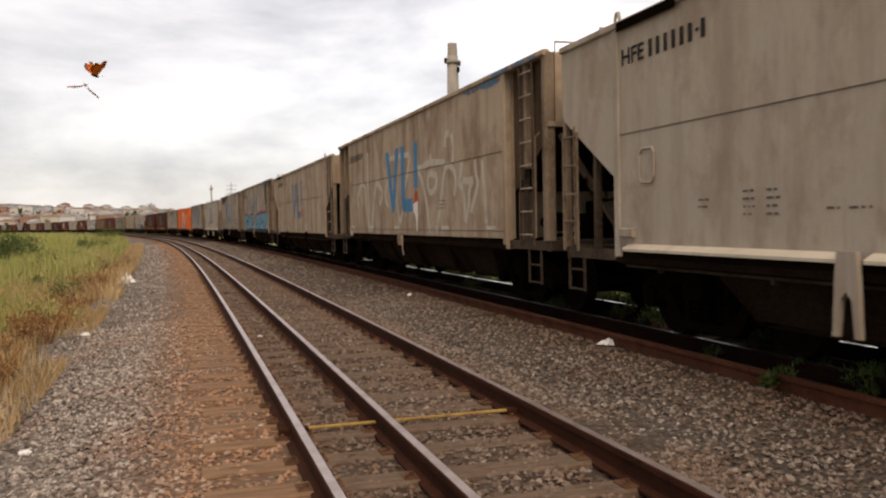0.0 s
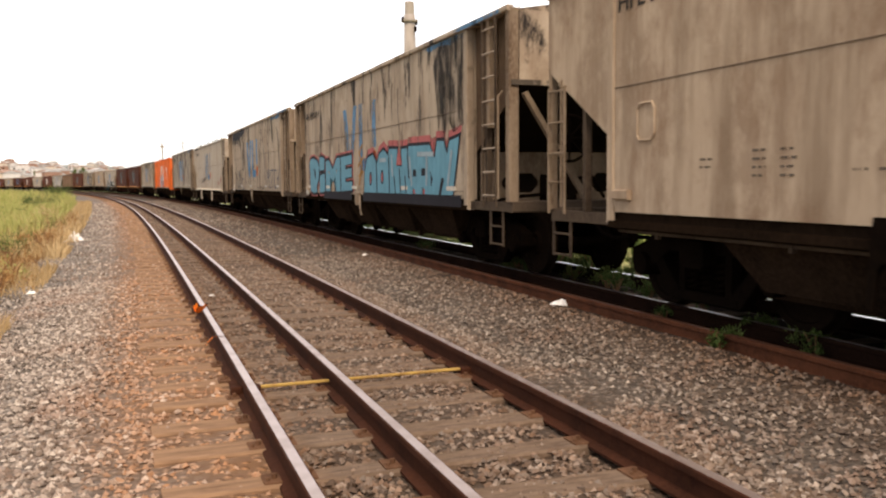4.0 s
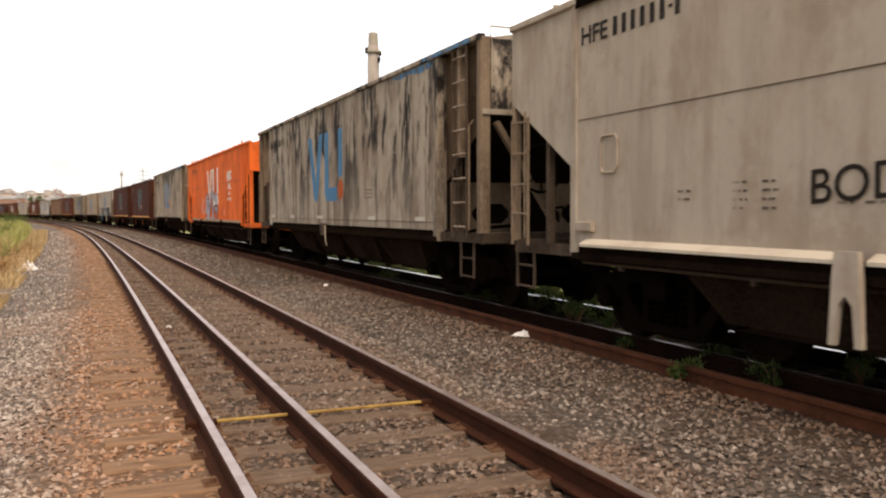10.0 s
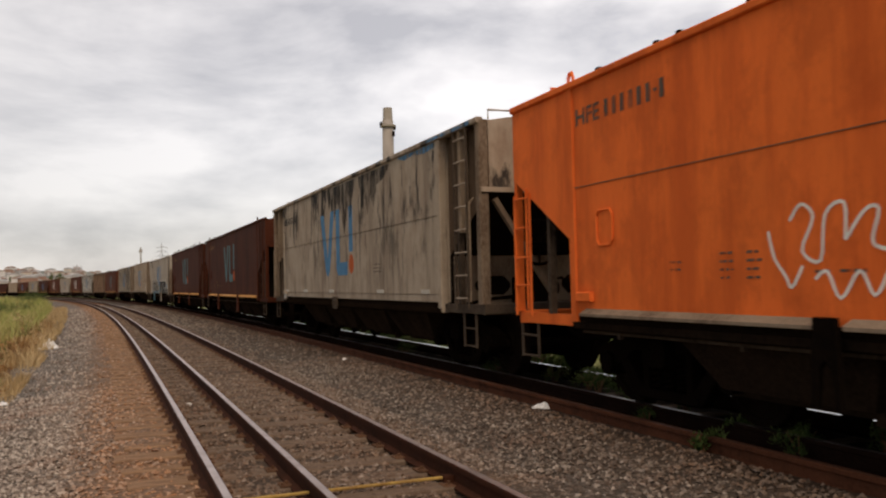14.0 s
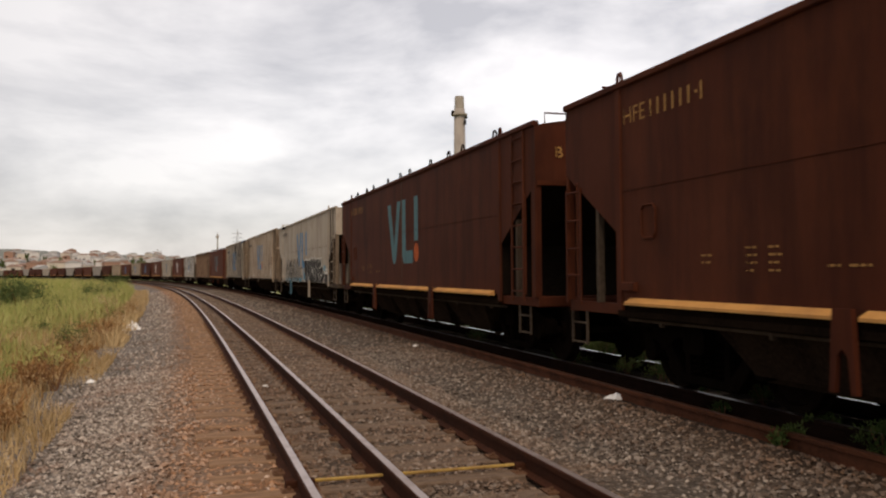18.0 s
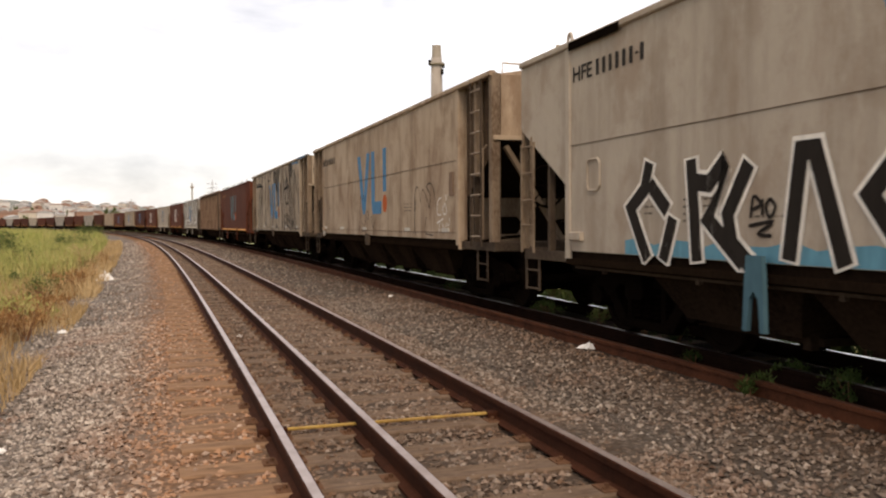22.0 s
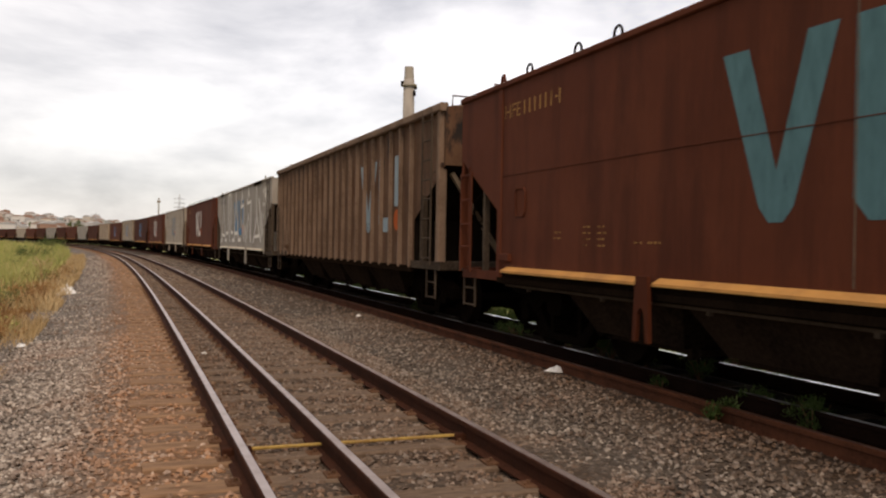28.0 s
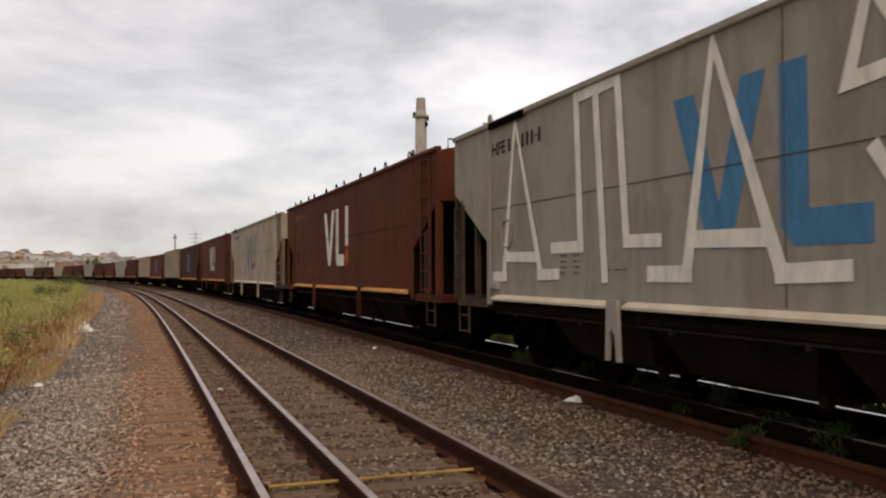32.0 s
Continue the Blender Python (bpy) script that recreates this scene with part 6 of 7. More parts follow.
on_side(WAGONS[11], "graffiti", brushed([[(5.38, 1.9), (5.6, 2.1), (5.5, 1.7)], [(5.6, 2.1), (5.8, 2.15), (5.65, 1.95)], [(5.75, 2.3), (5.95, 2.2), (5.8, 2.05)], [(5.2, 1.75), (5.4, 1.8), (5.35, 1.55)]], 0.04), BLACK_THIN, 2, "black scribbled tag")
# scribbles on the beige one
_lines = [[(2.85, 1.45), (2.9, 1.8), (3.1, 1.85), (3.2, 1.6), (3.3, 1.8), (3.45, 1.75), (3.7, 1.5)], [(3.7, 1.5), (3.75, 1.7), (3.55, 1.85), (3.75, 1.9), (3.95, 1.75), (4.0, 1.5)], [(2.95, 1.65), (2.85, 1.3), (2.9, 1.05)],
          [(3.55, 1.35), (3.45, 1.1), (3.9, 1.05)], [(-0.2, 1.4), (-0.1, 1.15), (0.1, 1.3)]]
on_side(WAGONS[12], "graffiti", brushed(_lines, 0.024), BLACK_THIN, 2, "thin black scribble")
_lines = [[(-1.16, 1.71), (-1.16, 1.84), (-1.06, 1.78), (-0.96, 1.77), (-0.91, 1.85), (-0.86, 1.82), (-0.76, 1.72), (-0.71, 1.82), (-0.66, 1.79)], [(-1.16, 1.75), (-1.21, 1.48), (-1.36, 1.54), (-1.31, 1.45), (-1.16, 1.42), (-1.31, 1.1)],
          [(-0.61, 1.49), (-0.46, 1.49), (-0.46, 1.35), (-0.61, 1.35), (-0.61, 1.49)], [(-0.81, 1.4), (-0.71, 1.43), (-0.66, 1.24), (-0.76, 1.31), (-0.81, 1.07), (-0.61, 1.05)], [(-1.1, 1.3), (-0.95, 1.2), (-1.0, 1.08), (-0.85, 1.1)]]
on_side(WAGONS[12], "graffiti", brushed(_lines, 0.017), BLACK_THIN, 3, "thin black scribble")
_lines = [[(4.3, 1.65), (4.15, 1.6), (4.1, 1.4), (4.3, 1.38)], [(4.4, 1.5), (4.5, 1.55), (4.55, 1.4), (4.4, 1.4), (4.4, 1.5)], [(4.5, 1.7), (4.55, 1.6), (4.6, 1.7)], [(4.1, 1.25), (4.4, 1.32)], [(4.25, 1.3), (4.2, 1.1)],
          [(4.35, 1.25), (4.45, 1.15), (4.55, 1.25), (4.65, 1.2), (4.7, 1.35)]]
on_side(WAGONS[12], "graffiti", brushed(_lines, 0.02), WHITE, 2, "white marker scribble")
use_size("panel")
part("access_cover", Geo().box(-W - 0.02, -W + 0.0, -5.08, -4.9, 1.66, 2.02, 0.01), RIB_PAINT, WAGONS[12])
# tall black letters
_lines = [[(-4.85, 2.75), (-4.8, 1.04)], [(-4.45, 2.72), (-4.4, 1.05)], [(-4.1, 2.7), (-4.05, 1.04)], [(-3.35, 2.75), (-3.75, 1.95)], [(-3.35, 2.7), (-3.15, 2.0)], [(-3.9, 2.6), (-3.55, 1.0)], [(-3.05, 1.6), (-2.5, 1.18)], [(-2.55, 3.15), (-2.2, 1.02)],
          [(-2.7, 2.6), (-2.42, 1.05)], [(-1.75, 2.9), (-1.3, 2.86)], [(-1.7, 2.85), (-1.33, 1.02)], [(-1.2, 2.67), (-1.15, 1.05)], [(-0.68, 2.66), (-0.53, 1.04)], [(-0.17, 2.94), (-0.5, 1.1)], [(0.2, 2.9), (0.36, 1.07)], [(0.9, 2.95), (0.85, 1.05)],
          [(1.3, 2.0), (1.24, 2.7), (1.55, 2.45)], [(1.3, 2.6), (1.77, 1.1)], [(1.69, 3.14), (1.78, 1.04)], [(0.1, 1.05), (0.25, 1.17), (0.5, 1.17), (0.65, 1.06)], [(0.55, 2.6), (0.6, 1.9)]]
on_side(WAGONS[13], "graffiti", strokes(_lines, 0.06), BLACK, 2, "tall black scrawled strokes")
_lines = [[(-5.24, 2.8), (-3.33, 2.74)], [(1.97, 3.14), (2.18, 1.02)], [(3.24, 3.02), (3.38, 1.02)], [(3.47, 3.14), (3.6, 1.02)], [(3.77, 2.64), (3.85, 1.02)], [(3.66, 1.34), (3.86, 1.06), (4.0, 1.34)], [(3.9, 3.05), (4.02, 2.85), (4.13, 1.02)], [(4.26, 2.94), (4.37, 1.02)],
          [(4.28, 2.94), (4.75, 2.24)], [(4.93, 2.88), (5.06, 1.02)], [(4.42, 1.02), (4.55, 1.11), (4.76, 1.13), (5.0, 1.04)], [(2.2, 1.03), (2.4, 1.15), (2.8, 1.18), (3.15, 1.14), (3.33, 1.05)]]
on_side(WAGONS[13], "graffiti", strokes(_lines[:-2], 0.085), BLACK, 2, "tall black scrawled strokes")
on_side(WAGONS[13], "graffiti", brushed(_lines[-2:], 0.06), BLACK, 2, "black sprayed arch")
_lines = [[(2.44, 3.08), (2.75, 2.5), (3.2, 1.63)], [(2.82, 3.07), (2.6, 2.5), (2.37, 1.78)], [(2.15, 2.42), (3.1, 2.48)]]
on_side(WAGONS[13], "graffiti", strokes(_lines + [rounded(2.72, 2.31, 0.39, 0.42, 24) + [(3.11, 2.31)]], 0.075), BLACK, 3)
letters(WAGONS[13], "graffiti", "UFA", 2.2, 3.32, 1.22, 1.56, BLACK, 3, 0.008, spacing=1.1)
on_side(WAGONS[13], "soot_patch", [[(-0.4, 3.16), (-0.3, 2.75), (0.0, 2.6), (0.15, 2.75), (0.3, 2.45), (0.5, 2.3), (0.7, 2.5), (0.95, 2.4), (1.05, 2.8), (1.3, 3.0), (1.3, 3.18)]], SOOT_THIN, 1, "black soot patch")
on_side(WAGONS[13], "soot_patch", [[(3.0, 3.2), (3.1, 2.9), (3.35, 2.55), (3.5, 2.75), (3.8, 2.7), (3.9, 3.2)]], SOOT_THIN, 1, "black soot patch")
# tall white letters
_lines = [[(-4.98, 1.28), (-4.64, 3.08), (-3.98, 1.28)], [(-4.9, 1.46), (-4.02, 1.44)], [(-5.3, 1.22), (-4.93, 1.22)], [(-4.02, 1.24), (-3.55, 1.25)], [(-3.68, 1.53), (-3.05, 1.53), (-3.12, 3.06), (-2.32, 3.08), (-2.19, 1.55), (-1.66, 1.54)], [(-2.73, 3.02), (-2.58, 1.2)]]
on_side(WAGONS[16], "graffiti", strokes(_lines, 0.12), WHITE, 3, "tall white brushed letters")
_lines = [[(-1.28, 1.28), (-0.91, 3.05), (-0.2, 1.28)], [(-1.2, 1.53), (-0.33, 1.51)], [(-1.82, 1.25), (-1.25, 1.25)], [(-0.22, 1.25), (0.4, 1.27)]]
on_side(WAGONS[16], "graffiti", strokes(_lines, 0.14), WHITE, 3, "tall white brushed letters")
_lines = [[(0.8, 2.75), (0.6, 3.04), (0.42, 2.46), (1.08, 2.52), (1.12, 1.26), (0.62, 2.02)], [(2.36, 2.8), (2.2, 3.04), (1.9, 2.55), (2.68, 2.58), (2.74, 1.2), (2.2, 2.12), (1.86, 1.32)], [(1.35, 1.75), (1.5, 1.4), (1.7, 1.8)], [(1.5, 1.4), (1.58, 1.2)]]
on_side(WAGONS[16], "graffiti", strokes(_lines, 0.11), WHITE, 3, "tall white brushed letters")
_lines = [[(3.87, 3.08), (3.98, 2.04), (3.3, 1.18)], [(3.98, 2.04), (4.78, 1.22)], [(3.53, 1.37), (4.53, 1.41)], [(4.38, 2.62), (4.9, 1.37)], [(4.88, 2.14), (5.13, 1.47)], [(5.22, 2.06), (5.38, 1.74)], [(5.19, 2.8), (5.3, 2.92), (5.27, 2.4)], [(5.16, 2.38), (5.42, 2.41)],
          [(5.51, 2.9), (5.54, 2.65), (5.72, 2.64)], [(5.74, 2.92), (5.68, 2.36)]]
on_side(WAGONS[16], "graffiti", strokes(_lines, 0.11), WHITE, 3, "tall white brushed letters and number")
use_size("smooth")
for _i, _ch in ((7, "B"), (10, "B"), (16, "A"), (17, "B")):
    _t = letters(WAGONS[_i], "lettering", _ch, 0, 0.11, 2.72, 2.86, OCHRE if TRAIN_LIST[_i][1] in (BROWN, RED_BROWN) else STENCIL if _i == 16 else WHITE, 1, 0.02, x=0)
    _t.matrix_basis = Matrix.Translation((-1.12, -HB - 0.012, 0)) @ Matrix.Rotation(math.pi / 2, 4, "Z")

part("dark_strip", Geo().box(-W - 0.04, -W - 0.036, -5.0, -3.5, ZT - 0.07, ZT + 0.03), UNDER, WAGONS[16])

# ---- vegetation ----


def blades(name, count, place, height, width, mats, label, category, seed, lean=0.35, kind="stuff", parent=None):
    """Grass: tapered bent blades, two quads and a tip each, joined."""
    rng = np.random.default_rng(seed)
    vs, fs = [], []
    for _ in range(count):
        x, y, z, k = place(rng)
        h = height * k * rng.uniform(0.5, 1.15)
        a, b = rng.uniform(0, 6.283), rng.uniform(0, lean) * h
        dx, dy = math.cos(a) * width * (0.6 + 0.4 * k), math.sin(a) * width * (0.6 + 0.4 * k)
        la = rng.uniform(0, 6.283)
        bx, by = math.cos(la) * b, math.sin(la) * b
        n = len(vs)
        vs += [(x - dx, y - dy, z), (x + dx, y + dy, z), (x - dx * 0.7 + bx * 0.35, y - dy * 0.7 + by * 0.35, z + h * 0.6), (x + dx * 0.7 + bx * 0.35, y + dy * 0.7 + by * 0.35, z + h * 0.6), (x + bx, y + by, z + h)]
        fs += [(n, n + 1, n + 3, n + 2), (n + 2, n + 3, n + 4)]
    me = bpy.data.meshes.new(name)
    me.from_pydata(vs, [], fs)
    ob = part(name, me, mats, parent)
    return tagged(ob, label, category, kind=kind) if parent is None else ob


def meadow_z(o):
    return float(np.interp(-o, [1.2, 2.2, 4, 9, 60], [-0.3, -0.37, -0.5, -0.72, -0.75]))


def field_place(s0, s1, o0, o1, edge=0.0):
    def place(rng):
        while True:
            s, o = s0 + (s1 - s0) * rng.random() ** 1.3, o0 + (o1 - o0) * rng.random() ** 1.6
            p = noise.noise(Vector((s * 0.35, o * 0.55, 2.0)))
            if edge and o > o0 - edge and rng.random() > 0.25 + p:
                continue
            if p > -0.35 or rng.random() < 0.25:
                break
        x, y, _ = line_at(s, o)
        return x, y, meadow_z(o) - 0.03, 1.0 + 0.6 * p
    return place


blades("dry_grass", 24000, field_place(3.0, 26, -1.3, -5.5, 0.6), 0.27, 0.006, DRY, "straw-coloured dry grass along the gravel", "grass", 21, 0.8)
blades("dry_grass", 16000, field_place(20, 80, -1.4, -6, 0.9), 0.38, 0.016, DRY, "straw-coloured dry grass along the gravel", "grass", 22, 0.7)
blades("withered_grass", 9000, field_place(4, 42, -1.8, -9, 0.5), 0.4, 0.011, DEAD, "withered brown grass among the green", "grass", 26, 0.8)
blades("meadow_grass", 26000, field_place(5, 34, -2.6, -12, 0.8), 0.48, 0.008, GRASS, "tall green and yellowing meadow grass", "grass", 23, 0.6)
blades("meadow_grass", 34000, field_place(28, 110, -2.4, -34, 1.0), 0.72, 0.022, GRASS, "tall green and yellowing meadow grass", "grass", 24, 0.6)
blades("meadow_grass", 15000, field_place(90, 330, -3, -70), 0.9, 0.09, GRASS, "tall green and yellowing meadow grass", "grass", 25, 0.5)


def shrub(x, y, z, r, h, n, seed, mat, label, name="shrub"):
    """A many-stemmed bush: stems and loose leaf clumps with gaps."""
    rng = np.random.default_rng(seed)
    root = new(name)
    root.matrix_world = Matrix.Translation((x, y, z))
    tagged(root, label, "bush" if name == "shrub" else "plant")
    g = Geo()
    for _ in range(7):
        a, q = rng.uniform(0, 6.28), rng.uniform(0.3, 0.8) * r
        g.tube([(0, 0, -0.05), (q * 0.4 * math.cos(a), q * 0.4 * math.sin(a), h * 0.4), (q * math.cos(a), q * math.sin(a), h * rng.uniform(0.65, 0.95))], 0.02 * h + 0.004, 5, 0.004)
    part("stem", g, WOOD, root)["kind"] = "stuff"
    vs, fs = [], []
    clumps = [(rng.normal(0, 0.42) * r, rng.normal(0, 0.42) * r, h * rng.uniform(0.25, 0.95), rng.uniform(0.2, 0.42) * r) for _ in range(16)]
    for k in range(n):
        cx, cy, cz, cr = clumps[k % 16]
        p = np.array([cx, cy, cz]) + rng.normal(0, 0.5, 3) * cr
        if p[2] < 0:
            p[2] = -p[2]
        d = rng.normal(0, 1, 3)
        if name == "weed":
            d[2] = abs(d[2]) * 1.8
        d /= np.linalg.norm(d)
        e = np.cross(d, rng.normal(0, 1, 3))
        e /= np.linalg.norm(e)
        L, wd = rng.uniform(0.05, 0.11) * (0.4 + 0.6 * h), rng.uniform(0.018, 0.035) * (0.4 + 0.6 * h) * (0.55 if name == "weed" else 1.0)
        i = len(vs)
        vs += [tuple(p), tuple(p + d * L * 0.5 + e * wd), tuple(p + d * L), tuple(p + d * L * 0.5 - e * wd)]
        fs.append((i, i + 1, i + 2, i + 3))
    me = bpy.data.meshes.new("foliage")
    me.from_pydata(vs, [], fs)
    part("foliage", me, mat, root)


for _k, (_x, _y, _r, _h) in enumerate(((-9.2, 52, 1.9, 1.75), (-12.5, 55, 2.2, 1.9), (-15.5, 50, 2.0, 1.7), (-10.5, 60, 1.6, 1.5), (-6.5, 66, 1.4, 1.2), (-20, 70, 2.5, 1.9), (-26, 90, 3, 2.2), (-8, 105, 2.0, 1.6))):
    shrub(_x, _y, -0.72, _r, _h, 2600, 40 + _k, SHRUB, "dense dark green bush in the meadow")
for _k, (_x, _y, _r, _h) in enumerate(((4.42, 5.6, 0.13, 0.24), (5.17, 5.97, 0.16, 0.2), (5.25, 5.42, 0.18, 0.22), (5.87, 9.76, 0.25, 0.25), (5.0, 7.2, 0.15, 0.14), (6.55, 12.5, 0.3, 0.3), (6.5, 15.2, 0.3, 0.28), (5.55, 12.2, 0.22, 0.2), (5.6, 16.5, 0.25, 0.2), (6.75, 8.3, 0.2, 0.3), (6.9, 10.6, 0.22, 0.32), (6.6, 6.6, 0.18, 0.26), (6.7, 14.0, 0.25, 0.3), (6.5, 18.5, 0.28, 0.3), (6.95, 7.3, 0.2, 0.28), (7.0, 8.5, 0.42, 0.5), (7.05, 12.3, 0.36, 0.46), (7.0, 13.6, 0.34, 0.4), (7.0, 7.9, 0.4, 0.46), (7.05, 10.4, 0.3, 0.36), (6.95, 5.9, 0.32, 0.45), (7.1, 4.9, 0.35, 0.4), (5.82, 10.6, 0.2, 0.22), (5.3, 11.2, 0.2, 0.3), (5.66, 9.2, 0.22, 0.26), (5.7, 7.5, 0.16, 0.28), (5.05, 5.25, 0.18, 0.24), (5.7, 5.0, 0.14, 0.28), (5.68, 8.5, 0.18, 0.22))):
    shrub(_x, _y, -0.14, _r, _h, 900 if _x > 6.9 else 420, 60 + _k, WEED_DARK if _x < 5.8 else WEED, "low green weed growing between the sleepers", "weed")


_rng = random.Random(8)
for _k in range(46):
    _s, _o = 7 + 40 * _rng.random() ** 1.2, -1.9 - 7 * _rng.random() ** 1.3
    _x, _y, _ = line_at(_s, _o)
    _h = _rng.uniform(0.3, 0.75) * (0.8 + 0.012 * _s)
    if _k < 18:
        _s, _o, _h = 4.6 + 22 * _rng.random() ** 1.4, -1.75 - 1.1 * _rng.random(), _rng.uniform(0.2, 0.5)
        _x, _y, _ = line_at(_s, _o)
    _m, _lab = (DEAD, "withered brown weed clump beside the gravel") if _k < 18 else _rng.choice(((DRY, "dry straw-brown weed clump in the meadow"), (SHRUB, "dark green weed clump in the meadow"), (GRASS, "yellow-green weed clump in the meadow"), (WEED, "green leafy weed clump in the meadow")))
    shrub(_x, _y, meadow_z(_o) - 0.02, _h * 0.8, _h, 420, 200 + _k, _m, _lab, "weed")


def bank_place(s0, s1, o0, o1, bare=-1.0):
    def place(rng):
        while True:
            s, o = rng.uniform(s0, s1), o0 + (o1 - o0) * rng.random() ** 1.4
            p = noise.noise(Vector((s * 0.9, o * 0.5, 11.0)))
            if p > bare:
                break
        x, y, _ = line_at(s, o)
        return x, y, bed_z(min(o, 9.5)), max(0.25, 0.7 + 0.9 * p)
    return place


blades("weed_strip", 9000, bank_place(-8, 45, 6.8, 9.2, -0.1), 0.26, 0.018, WEED_DARK, "low green weeds along the far rail", "weeds", 31, 0.9)
blades("weed_bank", 16000, bank_place(-14, 60, 8.4, 16, -0.3), 0.7, 0.03, WEED_DARK, "green weeds on the bank behind the train", "weeds", 32, 0.6)
blades("weed_bank", 9000, bank_place(-20, 120, 14, 45), 0.9, 0.06, GRASS, "tall grass on the field behind the train", "grass", 33, 0.5)

# ---- stones ----
loose_stones("loose_stones", 15000, 0.4, 14, -1.75, 0.12, 0.021, 11)
loose_stones("loose_stones", 15000, 0.6, 14, 0.1, 2.95, 0.021, 12, NEAR_RAILS)
loose_stones("loose_stones", 14000, 0.6, 16, 2.5, 4.4, 0.02, 13, (2.353, 4.455))
loose_stones("loose_stones", 11000, 12, 34, -1.8, 4.4, 0.021, 14, NEAR_RAILS + FAR_RAILS)
loose_stones("loose_stones", 9000, 30, 75, -1.9, 4.4, 0.028, 15, NEAR_RAILS + FAR_RAILS)

# ---- distance ----


def chimney():
    """A tall concrete shaft with a service gallery near its top."""
    g = Geo().turned([(-1, 1.35), (30.2, 0.95), (30.2, 0.9)], 2, (0, 0, 0), 24)
    root = part("concrete_tower", g.mesh("shaft", True), CONCRETE, m=Matrix.Translation((46.1, 142.7, 0)))
    tagged(root, "tall grey concrete tower with a gallery near the top", "tower")
    part("gallery", Geo().turned([(29.0, 0.9), (29.0, 1.4), (29.3, 1.4), (29.3, 0.9)], 2, (0, 0, 0), 20), CONCRETE, root)
    part("cap", Geo().turned([(30.2, 0.7), (30.2, 0.88), (32.4, 0.8), (32.4, 0.5)], 2, (0, 0, 0), 20), CONCRETE, root)
    for a, z in ((3.3, 28.9), (0.2, 28.6), (5.2, 27.2)):
        part("antenna", Geo().box(1.35 * math.cos(a) - 0.2, 1.35 * math.cos(a) + 0.2, 1.35 * math.sin(a) - 0.2, 1.35 * math.sin(a) + 0.2, z, z + 0.9, 0.03), UNDER, root)


def mast(x, y, top, r, label):
    root = part("radio_mast", Geo().tube([(0, 0, -1), (0, 0, top)], r, 10, r * 0.6), CONCRETE, m=Matrix.Translation((x, y, 0)))
    tagged(root, label, "mast")
    part("antenna", Geo().box(-r * 1.6, r * 1.6, -r, r, top - 2.2, top - 1.2, 0.05), CONCRETE, root)


def pylon(x, y, top, label):
    """A lattice tower with three cross-arms."""
    g = Geo()
    for sx, sy in ((-1, -1), (1, -1), (1, 1), (-1, 1)):
        g.tube([(sx * 2.2, sy * 2.2, -1), (sx * 0.5, sy * 0.5, top * 0.7), (0, 0, top)], 0.16, 4)
    lv = [0.0, 0.2, 0.36, 0.5, 0.62, 0.7]
    for a, b in zip(lv[:-1], lv[1:]):
        ra, rb = 2.2 - 1.7 * a / 0.7, 2.2 - 1.7 * b / 0.7
        for p, q in (((-1, -1), (1, -1)), ((1, -1), (1, 1)), ((1, 1), (-1, 1)), ((-1, 1), (-1, -1))):
            g.tube([(p[0] * ra, p[1] * ra, a * top), (q[0] * rb, q[1] * rb, b * top)], 0.09, 4)
            g.tube([(q[0] * ra, q[1] * ra, a * top), (p[0] * rb, p[1] * rb, b * top)], 0.09, 4)
    root = part("lattice_pylon", g, GALVANISED, m=Matrix.Translation((x, y, 0)))
    tagged(root, label, "pylon")
    for k in (0.72, 0.81, 0.9):
        part("cross_arm", Geo().tube([(-3.2, 0, k * top), (0, 0, k * top + 0.7), (3.2, 0, k * top)], 0.12, 4).tube([(-3.2, 0, k * top), (3.2, 0, k * top)], 0.12, 4), GALVANISED, root)


GALVANISED = worn("dull_galvanised_steel", (0.42, 0.42, 0.43), (0.34, 0.34, 0.35), (0.48, 0.48, 0.49), 0.6, 0.2, 2, amount=0.2)
chimney()
mast(12.7, 399.8, 19.6, 0.45, "slim grey mast beyond the train")
pylon(26.9, 499.3, 26.5, "grey steel lattice pylon, far off")
pylon(-20.0, 600.0, 18.0, "grey steel lattice pylon, far off")
# distance haze is mixed into this grey-green
HILL = worn("hazy_far_hill", (0.2, 0.21, 0.19), (0.26, 0.25, 0.22), (0.16, 0.18, 0.16), 1.0, 0, 0.01, amount=0.3, coord="World", fine=0.1)


